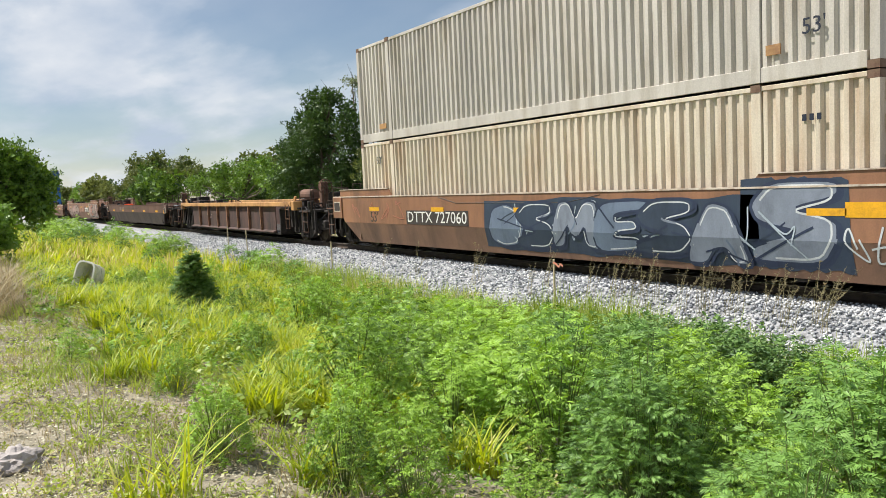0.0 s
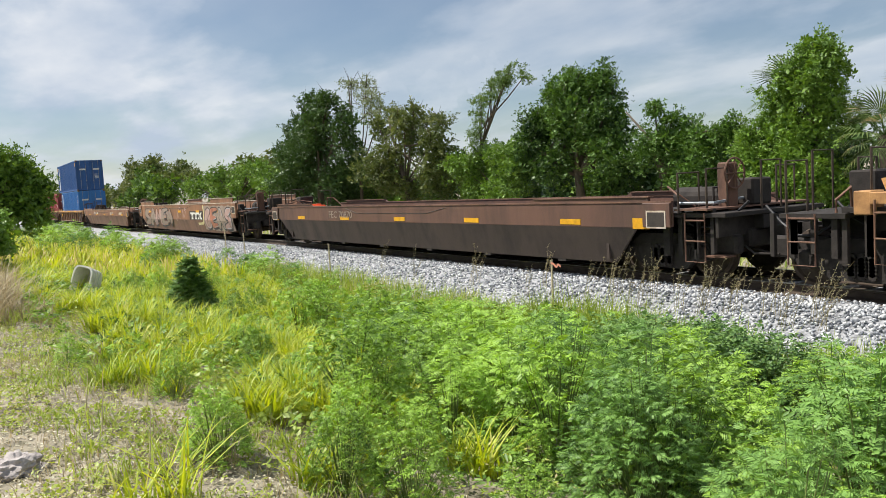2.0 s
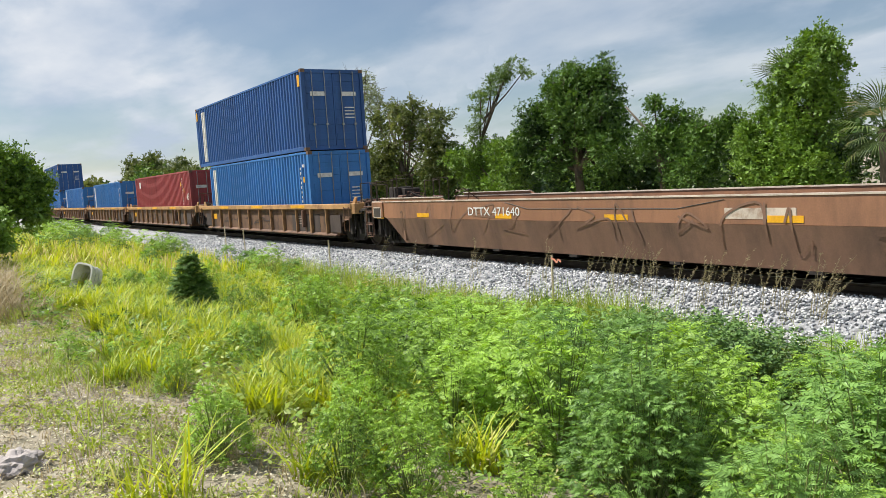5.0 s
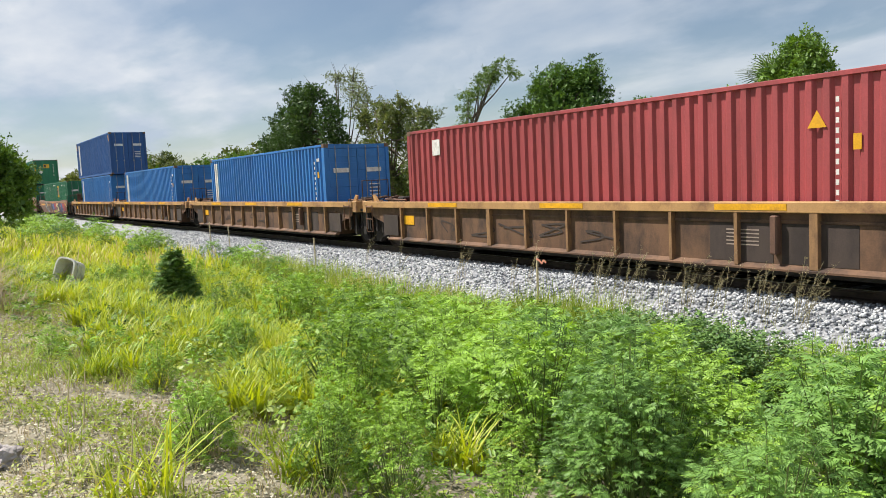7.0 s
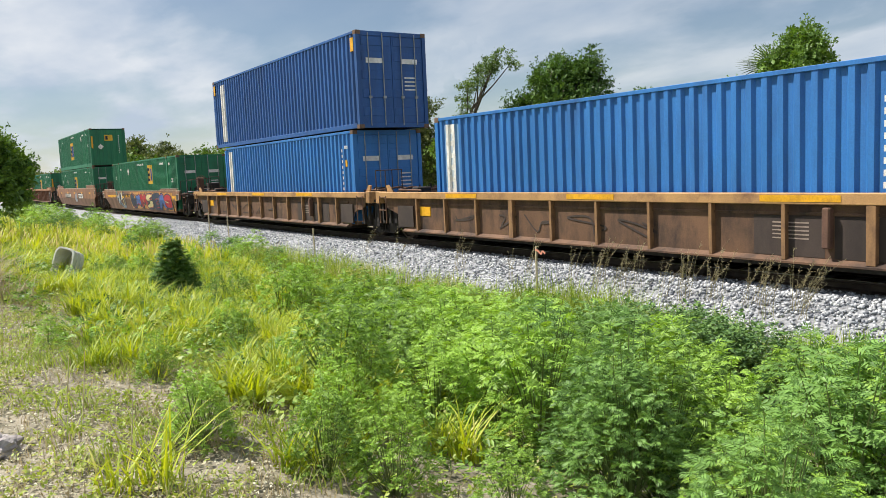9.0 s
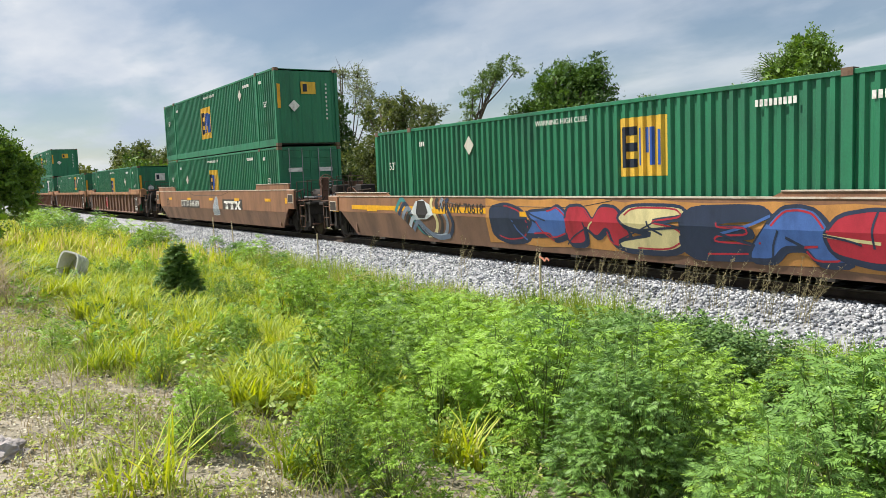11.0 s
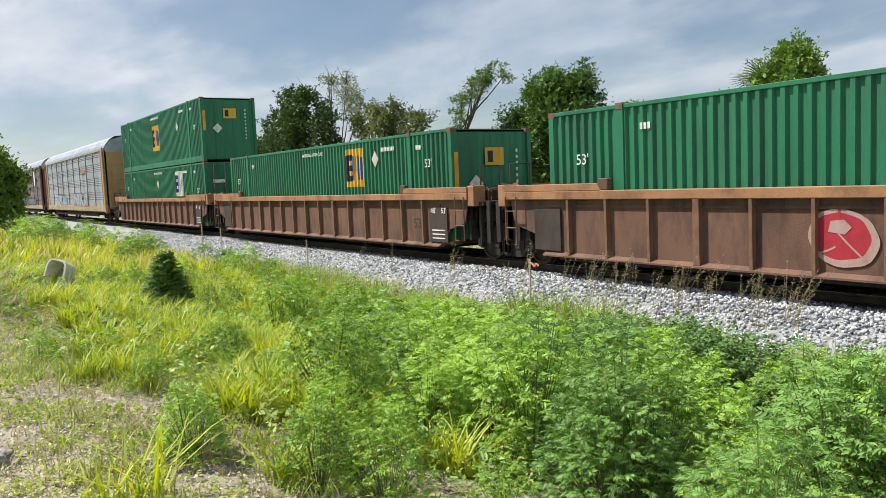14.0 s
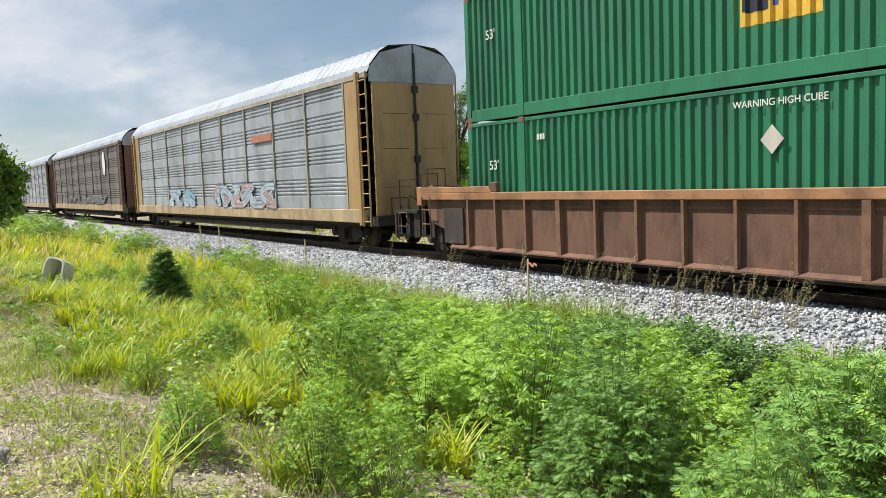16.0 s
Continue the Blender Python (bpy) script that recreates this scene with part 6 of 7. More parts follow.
def blades(rng, X, Y, n_each, length, width, lean, z_of=ground_z, spread=0.12):
    """Arched grass blades in tufts at X, Y, as arrays of triangles."""
    N = len(X) * n_each
    bx = np.repeat(X, n_each) + rng.normal(size=N) * spread
    by = np.repeat(Y, n_each) + rng.normal(size=N) * spread
    bz = np.repeat(np.array([z_of(a, b) for a, b in zip(X, Y)]), n_each) - 0.02
    az = rng.random(N) * 2 * math.pi
    L = np.repeat(length * rng.uniform(0.6, 1.15, len(X)), n_each) * rng.uniform(0.55, 1.1, N)
    ln = lean * rng.uniform(0.3, 1.5, N)
    d = np.stack([np.cos(az), np.sin(az)], 1)
    s = np.stack([-np.sin(az), np.cos(az)], 1)
    V = np.zeros((N, 7, 3))
    for i, (q, w) in enumerate(((0, 1.0), (0.4, 0.9), (0.75, 0.6))):
        out, up = L * ln * q ** 1.8, L * (q - 0.28 * ln * q * q)
        for e, sg in ((0, -1), (1, 1)):
            V[:, 2 * i + e, 0] = bx + d[:, 0] * out + sg * s[:, 0] * width * w / 2
            V[:, 2 * i + e, 1] = by + d[:, 1] * out + sg * s[:, 1] * width * w / 2
            V[:, 2 * i + e, 2] = bz + up
    V[:, 6, 0], V[:, 6, 1], V[:, 6, 2] = bx + d[:, 0] * L * ln, by + d[:, 1] * L * ln, bz + L * (1 - 0.28 * ln)
    T = np.array([(0, 1, 3), (0, 3, 2), (2, 3, 5), (2, 5, 4), (4, 5, 6)])
    F = T[None] + (np.arange(N) * 7)[:, None, None]
    return V.reshape(-1, 3), F.reshape(-1, 3)


def grow_grass():
    rng = np.random.default_rng(8)

    def region(n, x0, x1, y0, y1, keep):
        x, y = rng.uniform(x0, x1, n), rng.uniform(y0, y1, n)
        k = np.array([keep(a, b) for a, b in zip(x, y)])
        return x[k], y[k]

    def in_meadow(x, y):
        q, r = y / -x, math.hypot(x, y)
        sand = y < 1.3 + 0.4 * noise.noise((x * 0.6, y * 0.6, 3)) + max(0, (-9 - x) * -0.12) and x > -13.5
        return 0.05 < q < 0.72 and r > 4.3 and not sand and noise.noise((x * 1.1, y * 1.4, 20)) > 0.02

    X, Y = region(1300, -26, -3.5, 0.9, 8.7, in_meadow)
    V, F = blades(rng, X, Y, 60, 0.52, 0.017, 0.8, spread=0.055)
    tagged(part("meadow_grass", big_mesh("meadow_grass", V, F, "grass"), None), "yellow-green clumps of long meadow grass", "grass", kind="stuff")
    X, Y = region(16000, -27, -4.0, 0.8, 9.0, lambda x, y: 0.07 < y / -x < 0.9 and (y > 2.0 or x < -8) and noise.noise((x * 0.8, y * 0.9, 61)) > -0.12)
    Z = np.array([ground_z(a, b) for a, b in zip(X, Y)]) + rng.random(len(X)) * 0.3
    R = frames_of(np.stack([rng.normal(size=len(X)), rng.normal(size=len(X)), rng.uniform(0.1, 1.2, len(X))], 1), np.array([0, 0, 1.0]) + 0.5 * rng.normal(size=(len(X), 3)), rng)
    V, F = scatter(*FROND, R, np.stack([X, Y, Z], 1), rng.uniform(0.07, 0.16, len(X)))
    tagged(part("fluffy_weeds", big_mesh("fluffy_weeds", V, F, "weed"), None), "low soft feathery green weeds between grass clumps", "weeds", kind="stuff")
    X, Y = region(2000, -75, -24, 1.5, 8.9, lambda x, y: y / -x > 0.02)
    V, F = blades(rng, X, Y, 8, 0.75, 0.045, 0.5, spread=0.3)
    tagged(part("far_meadow_grass", big_mesh("far_meadow_grass", V, F, "grass"), None), "bright grass strip along the railway", "grass", kind="stuff")
    X, Y = region(620, -26, 0.5, 8.2, 9.5, lambda x, y: True)
    V, F = blades(rng, X, Y, 18, 0.82, 0.013, 0.42, spread=0.16)
    tagged(part("edge_grass", big_mesh("edge_grass", V, F, "herb"), None), "pale grass along the foot of the ballast", "grass", kind="stuff")
    X, Y = region(70, -11.0, -8.4, 8.5, 9.5, lambda x, y: True)
    V, F = blades(rng, X, Y, 22, 1.0, 0.012, 0.4, spread=0.12)
    tagged(part("tall_edge_grass", big_mesh("tall_edge_grass", V, F, "herb"), None), "tall pale grass tuft beside the ballast", "grass", kind="stuff")
    X, Y = region(1500, -70, 3, 15.6, 23, lambda x, y: True)
    V, F = blades(rng, X, Y, 10, 0.55, 0.03, 0.55, spread=0.25)
    tagged(part("verge_grass", big_mesh("verge_grass", V, F, "herb"), None), "green grass verge beyond the track", "grass", kind="stuff")
    X, Y = region(260, -14, -4, 0.5, 2.2, lambda x, y: noise.noise((x, y, 50)) > -0.1)
    V, F = blades(rng, X, Y, 16, 0.22, 0.009, 0.7, spread=0.08)
    tagged(part("short_grass", big_mesh("short_grass", V, F, "herb"), None), "short green grass on sandy soil", "grass", kind="stuff")
    X, Y = region(95, -19.0, -12.6, -1.2, 1.0, lambda x, y: True)
    V, F = blades(rng, X, Y, 44, 0.85, 0.013, 1.0, spread=0.2)
    tagged(part("dry_grass", big_mesh("dry_grass", V, F, "dry"), None), "tall tan dead grass", "grass", kind="stuff")
    X, Y = region(700, -15, -3.6, 0.0, 2.6, lambda x, y: True)
    V, F = blades(rng, X, Y, 16, 0.15, 0.006, 0.9, spread=0.15)
    tagged(part("short_dry_grass", big_mesh("short_dry_grass", V, F, "dry"), None), "short withered grass on sandy soil", "grass", kind="stuff")
    for k, (x, y, n, L) in enumerate(((-4.35, 0.9, 40, 0.52), (-7.75, 1.25, 90, 0.5), (-9.87, 2.0, 80, 0.5), (-7.5, 1.1, 60, 0.38), (-9.48, 2.45, 90, 0.52), (-7.56, 2.5, 80, 0.5), (-5.98, 2.05, 70, 0.45), (-6.39, 2.55, 60, 0.5), (-6.2, 2.75, 60, 0.48), (-8.5, 1.5, 70, 0.45), (-10.6, 3.3, 60, 0.42), (-4.3, 0.7, 26, 0.35), (-12.0, 2.0, 80, 0.6), (-13.2, 2.6, 80, 0.6))):
        V, F = blades(rng, np.array([x]), np.array([y]), n, L, 0.015, 0.75, spread=0.07)
        tagged(part("grass_clump", big_mesh("grass_clump", V, F, "grass"), None), "single clump of broad yellow-green grass blades", "grass clump", "large grass clumps")
    # low herbs between everything, and litter on the sand
    X, Y = region(15000, -26, -1.2, 0.2, 9.1, lambda x, y: math.hypot(x, y) > 3.2 and y / -x > 0.0 and (y > 1.9 or noise.noise((x * 1.2, y * 1.2, 30)) > -0.15 or x < -12))
    Z = np.array([ground_z(a, b) for a, b in zip(X, Y)]) + rng.uniform(0.0, 0.2, len(X)) * np.minimum(1, np.maximum(0.25, Y - 0.9))
    R = frames_of(np.stack([rng.normal(size=len(X)), rng.normal(size=len(X)), rng.uniform(0, 0.8, len(X))], 1), np.array([0, 0, 1.0]) + 0.4 * rng.normal(size=(len(X), 3)), rng)
    V, F = scatter(*SPRIGS[1], R, np.stack([X, Y, Z], 1), np.where((Y < 1.7) | (np.hypot(X, Y) < 5.8), rng.uniform(0.035, 0.08, len(X)), rng.uniform(0.07, 0.15, len(X))))
    tagged(part("low_herbs", big_mesh("low_herbs", V, F, "herb"), None), "low mixed green herbs covering the soil", "ground cover", kind="stuff")
    X, Y = region(14000, -14, -3.5, -0.3, 2.6, lambda x, y: noise.noise((x * 1.6, y * 1.6, 71)) > -0.1)
    Z = np.array([ground_z(a, b) for a, b in zip(X, Y)]) + rng.uniform(0.005, 0.06, len(X))
    R = frames_of(np.stack([rng.normal(size=len(X)), rng.normal(size=len(X)), rng.uniform(0, 0.9, len(X))], 1), np.array([0, 0, 1.0]) + 0.4 * rng.normal(size=(len(X), 3)), rng)
    V, F = scatter(*SPRIGS[2], R, np.stack([X, Y, Z], 1), rng.uniform(0.025, 0.06, len(X)))
    tagged(part("sand_herbs", big_mesh("sand_herbs", V, F, "herb"), None), "tiny creeping herbs on the sandy ground", "ground cover", kind="stuff")
    X, Y = region(30000, -15, -3.5, -0.2, 3.0, lambda x, y: rng.random() < (1.0 if y < 2 else 0.3))
    Z = np.array([ground_z(a, b) for a, b in zip(X, Y)]) + rng.uniform(0.004, 0.03, len(X))
    R = frames_of(np.stack([rng.normal(size=len(X)), rng.normal(size=len(X)), 0.2 * rng.normal(size=len(X))], 1), np.array([0, 0, 1.0]) + 0.35 * rng.normal(size=(len(X), 3)), rng)
    flake = np.array([(0, 0, 0), (0.34, 0.5, 0.08), (0, 1, -0.05), (-0.34, 0.5, 0.08)]), np.array([(0, 1, 2), (0, 2, 3)])
    V, F = scatter(*flake, R, np.stack([X, Y, Z], 1), rng.uniform(0.012, 0.034, len(X)))
    tagged(part("leaf_litter", big_mesh("leaf_litter", V, F, "litter"), None), "pale dry leaf litter on sandy ground", "litter", kind="stuff")


def tall_stalks():
    """Thin seeding grasses that lean over the ballast."""
    rng = np.random.default_rng(12)
    for k in range(26):
        x = (-10.4, -9.5, -8.6, -7.8, -7.0, -6.3)[k % 6] + 0.25 * rng.normal() if k < 20 else rng.uniform(-22, -11)
        y = rng.uniform(9.9, 10.35)
        t = thing("seeding_grass", "tall thin olive grass stalks with open seed heads beside the ballast", "grass", "seeding grasses by the track")
        bm = bmesh.new()
        P, D = [], []
        for s in range(int(rng.integers(4, 8))):
            L = rng.uniform(0.55, 1.1)
            ax, ay = rng.uniform(-0.05, 0.5), rng.uniform(-0.2, 0.2)
            pts = [Vector((ax * L * q ** 1.6 + 0.04 * s - 0.1, ay * L * q ** 1.6, L * q * (1 - 0.12 * q))) for q in (0, 0.35, 0.7, 1.0)]
            tube(bm, pts, [0.004, 0.0035, 0.0025, 0.0015], 3, False)
            for q in rng.uniform(0.5, 1.0, 22):
                P.append((ax * L * q ** 1.6 + 0.04 * s - 0.1, ay * L * q ** 1.6, L * q * (1 - 0.12 * q)))
                D.append((rng.normal() + 0.5, rng.normal() * 0.7, 0.8))
        part("stalks", bm, "seedhead", t)
        P, D = np.array(P), np.array(D)
        R = frames_of(D, np.array([0, 0, 1.0]) + 0.6 * rng.normal(size=P.shape), rng)
        V, F = scatter(OVAL[0] * [0.22, 1, 1], OVAL[1], R, P, rng.uniform(0.018, 0.06, len(P)))
        tagged(part("seed_heads", big_mesh("seed_heads", V, F, "seedhead"), None, t), kind="stuff")
        t.location = (x, y, ballast_z(y) - 0.02)
        SWAY.append((t, (x, y, ballast_z(y) - 0.02), rng.uniform(0, 6.28), 5.0))


# ---- trees ----
def tree(name, label, clumps, y, material, foot, trunk=0.12, dens=300, leaf=0.24, bare=0, seed=0, group="trees along the railway", trunk_pts=None, fluff=0.7, full=True):
    """A tree from crown clumps (x, z, radius) about the depth y: tapered trunk and limbs, and leaves in uneven tufts."""
    rng = np.random.default_rng(seed)
    t = thing(name, label, "tree", group, at=(foot[0], y, foot[1]))
    o = Vector((foot[0], y, foot[1]))
    bm = bmesh.new()
    top = max(clumps, key=lambda c: c[1])
    mids = trunk_pts or [(0, 0), ((top[0] - foot[0]) * 0.25, (top[1] - foot[1]) * 0.35), ((top[0] - foot[0]) * 0.7, (top[1] - foot[1]) * 0.7), (top[0] - foot[0], top[1] - foot[1])]
    pts = [Vector((a, rng.uniform(-0.1, 0.1), b)) for a, b in mids]
    tube(bm, pts, [trunk * (1 - 0.75 * i / (len(pts) - 1)) for i in range(len(pts))], 8)
    part("trunk", bm, "bark", t, smooth=True)
    Ps, Ds, Ss = [], [], []
    between = []
    for i, a in enumerate(clumps):
        near = sorted((b for b in clumps[:i] if b is not a), key=lambda b: math.hypot(a[0] - b[0], a[1] - b[1]))[:1]
        between += [((a[0] + b[0]) / 2, (a[1] + b[1]) / 2, 0.42 * (a[2] + b[2])) for b in near if math.hypot(a[0] - b[0], a[1] - b[1]) < 2.6 * (a[2] + b[2])]
    for k, (cx, cz, R) in enumerate(list(clumps) + (between if full else [])):
        c = np.array([cx - foot[0], rng.uniform(-0.6, 0.6) * R, cz - foot[1]])
        a = pts[min(len(pts) - 1, 1 + int(rng.integers(0, 2)))]
        mid = (a + Vector(c)) / 2 + Vector((0, 0, -0.15 * R))
        part("limb", tube(bmesh.new(), [a, mid, Vector(c), Vector(c) + Vector((0.2 * R, 0, 0.5 * R))], [trunk * 0.45, trunk * 0.3, trunk * 0.18, 0.012], 6), "bark", t, smooth=True)
        for b in range(bare):
            q = rng.normal(size=3) * [0.6, 0.5, 0.5] + [0, 0, 0.8]
            q = q / np.linalg.norm(q) * R * rng.uniform(0.9, 1.5)
            part("twig", tube(bmesh.new(), [Vector(c), Vector(c + q * 0.6 + rng.normal(size=3) * 0.06), Vector(c + q)], [0.03, 0.015, 0.004], 4), "bark", t)
        n = max(int(0.98 * dens * R * R), 20)
        tufts = max(int(26 * R * R), 14)
        d = rng.normal(size=(tufts, 3))
        d /= np.linalg.norm(d, axis=1, keepdims=True)
        d *= R * rng.uniform(0.2, 1.02, (tufts, 1)) * np.array([1.0, 0.9, 0.95])
        pick = rng.integers(0, tufts, n)
        p = c + d[pick] + rng.normal(size=(n, 3)) * (0.165 * R ** 0.5) * np.array([1, 1, 0.75])
        Ps.append(p)
        Ds.append(p - c + rng.normal(size=(n, 3)) * 0.5 * R + [0, 0, 0.2 * R])
        Ss.append(np.ones(n))
        if full:
            m = int(n * 0.2)
            d = rng.normal(size=(m, 3))
            d *= (0.72 * R * rng.random((m, 1)) ** 0.4) / np.linalg.norm(d, axis=1, keepdims=True)
            Ps.append(c + d)
            Ds.append(d + rng.normal(size=(m, 3)) * 0.5 * R)
            Ss.append(np.full(m, 2.1))
    P, D, S = np.concatenate(Ps), np.concatenate(Ds), np.concatenate(Ss)
    keep = P[:, 2] > 0.05
    P, D, S = P[keep], D[keep], S[keep]
    V, F, n0 = [], [], 0
    for k in range(3):
        q = slice(k, None, 3)
        R = frames_of(D[q], np.array([0, 0, 1.0]) + fluff * rng.normal(size=P[q].shape), rng)
        v, f = scatter(*SPRIGS[k], R, P[q], leaf * S[q] * rng.uniform(0.5, 1.1, len(P[q])))
        V.append(v)
        F.append(f + n0)
        n0 += len(v)
    tagged(part("crown", big_mesh("crown", np.concatenate(V), np.concatenate(F), material), None, t), kind="stuff")
    return t


def palm(x, y, z0, height, seed, label):
    rng = random.Random(seed)
    t = thing("palm_tree", label, "palm", "cabbage palms", at=(x, y, z0))
    part("trunk", tube(bmesh.new(), [(0, 0, 0), (0.05, 0, height * 0.5), (0, 0, height)], [0.2, 0.17, 0.16], 10), "bark", t)
    mesh = None
    for k in range(26):
        a = 2.39996 * k
        e = radians(75 - 4.6 * k)
        stem = 0.75
        d = Vector((math.cos(a) * math.cos(e), math.sin(a) * math.cos(e), math.sin(e)))
        fr = bmesh.new()
        tube(fr, [(0, 0, 0), (0, stem, 0)], 0.014, 4)
        for i in range(18):
            b = radians(-80 + 160 * i / 17)
            ln = 0.85 * (0.75 + 0.25 * math.cos(b))
            p0 = Vector((0, stem, 0))
            dd = Vector((math.sin(b), math.cos(b), 0))
            p1 = p0 + dd * ln * 0.6 + Vector((0, 0, -0.04))
            p2 = p0 + dd * ln + Vector((0, 0, -0.26))
            w = Vector((math.cos(b), -math.sin(b), 0)) * 0.022
            v = [fr.verts.new(q) for q in (p0, p1 - w, p1 + w, p2)]
            fr.faces.new((v[0], v[2], v[1]))
            fr.faces.new((v[1], v[2], v[3]))
        if mesh is None:
            f = part("frond", fr, "palm", t)
            mesh = f.data
        else:
            fr.free()
            f = part("frond", mesh, None, t)
        f.matrix_basis = Matrix.Translation((0, 0, height)) @ Matrix.LocRotScale(None, d.to_track_quat("Y", "Z"), Vector((1, 1, 1)) * rng.uniform(0.85, 1.15))
    return t


def plant_trees():
    ty, fz = 24.0, -0.35
    tree("tree", "tree wrapped in bright green vines", [(-15.2, 5.55, 0.70), (-14.6, 5.2, 0.75), (-15.6, 5.0, 0.85), (-16.1, 4.3, 0.9), (-14.9, 4.4, 0.95), (-14.6, 3.3, 0.95), (-16.7, 3.4, 1.0), (-15.7, 2.9, 1.2), (-17.5, 2.4, 1.05), (-16.6, 1.8, 1.25), (-15.2, 1.7, 1.2), (-17.7, 1.5, 0.85), (-14.3, 0.7, 0.9), (-16.4, 0.6, 1.0)], ty, "vine", (-15.6, fz), 0.2, 760, 0.165, seed=1)
    tree("tree", "broad vine-covered tree with a dense dark crown", [(-24.9, 6.0, 0.85), (-27.3, 6.2, 0.8), (-25.8, 5.4, 1.2), (-28.1, 5.2, 1.0), (-24.4, 4.5, 1.0), (-26.3, 3.7, 1.5), (-29.0, 3.7, 1.2), (-23.9, 2.8, 1.4), (-27.5, 2.3, 1.5), (-25.2, 1.2, 1.2), (-27.0, 4.6, 1.35), (-28.7, 4.5, 1.1), (-25.0, 3.5, 1.3), (-26.6, 5.7, 1.05), (-25.9, 4.5, 1.3), (-29.3, 2.6, 1.2)], ty, "shade_vine", (-26.2, fz), 0.24, 430, 0.19, seed=2)
    tree("tree", "bare leaning trunk with vine-hung limbs", [(-21.7, 4.3, 0.55), (-20.7, 3.4, 0.85), (-22.1, 2.8, 1.1), (-19.4, 2.8, 0.85), (-18.6, 3.4, 0.65), (-19.9, 1.7, 1.1), (-21.3, 1.6, 0.9), (-20.8, 2.6, 0.65)], ty, "shade_vine", (-21.5, fz), 0.13, 660, 0.17, seed=3, trunk_pts=[(0, 0), (-0.2, 2.3), (-0.9, 3.7), (-2.0, 4.8)])
    tree("tree", "slender open tree with thin pale foliage", [(-31.2, 7.3, 0.55), (-32.1, 7.0, 0.55), (-30.3, 6.9, 0.5), (-33.4, 6.0, 0.6), (-32.4, 6.2, 0.6), (-34.1, 4.3, 0.62), (-34.2, 5.4, 0.45), (-33.6, 4.9, 0.5), (-34.0, 3.3, 0.8), (-31.6, 6.6, 0.5), (-33.0, 6.7, 0.5)], ty, "pale_vine", (-34.0, fz), 0.11, 950, 0.16, seed=4, full=False, trunk_pts=[(0, 0), (0.1, 4.0), (1.0, 5.6), (2.6, 7.0)])
    tree("tree", "rounded green shrub tree", [(-35.2, 2.8, 1.05), (-32.7, 3.0, 1.25), (-30.3, 3.7, 1.05), (-30.0, 2.1, 1.35), (-34.3, 1.7, 1.2), (-32.0, 1.2, 1.2)], ty, "vine", (-32.4, fz), 0.12, 430, 0.2, seed=5)
    tree("tree", "olive-green open tree with fine twigs", [(-43.7, 6.4, 0.85), (-40.3, 5.9, 1.1), (-37.8, 5.3, 0.85), (-45.7, 5.5, 1.05), (-41.8, 4.6, 1.6), (-38.0, 3.7, 1.25), (-44.1, 3.0, 1.7), (-39.4, 2.1, 1.6), (-42.0, 1.6, 1.5)], ty, "olive", (-41.4, fz), 0.16, 230, 0.25, 3, 6)
    tree("tree", "dark dense oak with bare twigs above its crown", [(-54.9, 8.2, 1.2), (-51.2, 8.2, 1.0), (-58.3, 6.6, 1.7), (-53.2, 6.3, 2.0), (-49.6, 6.2, 1.3), (-60.8, 5.0, 1.4), (-55.7, 3.9, 2.5), (-50.7, 3.7, 1.9), (-58.2, 2.3, 2.2), (-53.0, 1.8, 2.0)], ty, "oak", (-55.0, fz), 0.3, 190, 0.3, 2, 7)
    tree("tree", "thin half-bare tree with pale twigs", [(-50.3, 9.0, 1.1), (-52.2, 9.4, 1.0), (-48.8, 8.0, 1.0), (-47.6, 7.0, 0.9), (-50.0, 7.4, 1.1)], ty + 1.5, "pale_leaf", (-51.0, fz), 0.14, 330, 0.2, 5, 8, full=False)
    tree("tree", "low spreading green tree", [(-71.3, 4.1, 1.6), (-78.3, 3.8, 1.6), (-66.8, 4.0, 1.3), (-84.5, 3.0, 1.7), (-73.4, 2.4, 1.9), (-91.4, 2.8, 1.4), (-64.0, 2.6, 1.7), (-80.0, 1.8, 1.9)], ty, "vine", (-75.0, fz), 0.2, 120, 0.36, seed=9)
    tree("tree", "large rounded tree beyond the bend of scrub", [(-133.8, 6.9, 2.7), (-149.0, 7.2, 2.6), (-119.6, 5.9, 2.2), (-127.0, 4.4, 2.4), (-141.0, 5.0, 3.0), (-142.0, 7.4, 2.4), (-112.0, 4.0, 2.3)], 30.0, "olive", (-134.0, fz), 0.35, 60, 0.6, seed=10)
    r = random.Random(77)
    for k in range(15):
        x = -12.0 - k * 5.6 + r.uniform(-1, 1)
        y = 26.0 + r.uniform(0.5, 3)
        cl = [(x + r.uniform(-2.4, 2.4), r.uniform(0.4, 2.6), r.uniform(0.9, 1.5)) for _ in range(5)]
        # mostly the dark leaf: deep shade of the undergrowth is put into its colour
        tree("shrub", "dense green undergrowth shrub behind the track", cl, y, r.choice(("oak", "oak", "vine")), (x, fz), 0.08, 85, 0.38, seed=100 + k, group="undergrowth behind the track")
    for k in range(14):
        x = -9.0 - k * 6.4 + r.uniform(-1, 1)
        cl = [(x + r.uniform(-3, 3), r.uniform(0.6, 3.0), r.uniform(1.3, 2.1)) for _ in range(5)]
        # back row all in the dark leaf, its shade likewise in the colour
        tree("shrub", "dense green undergrowth shrub behind the track", cl, 31.0 + r.uniform(0, 3), "oak", (x, fz), 0.08, 42, 0.55, seed=150 + k, group="undergrowth behind the track")
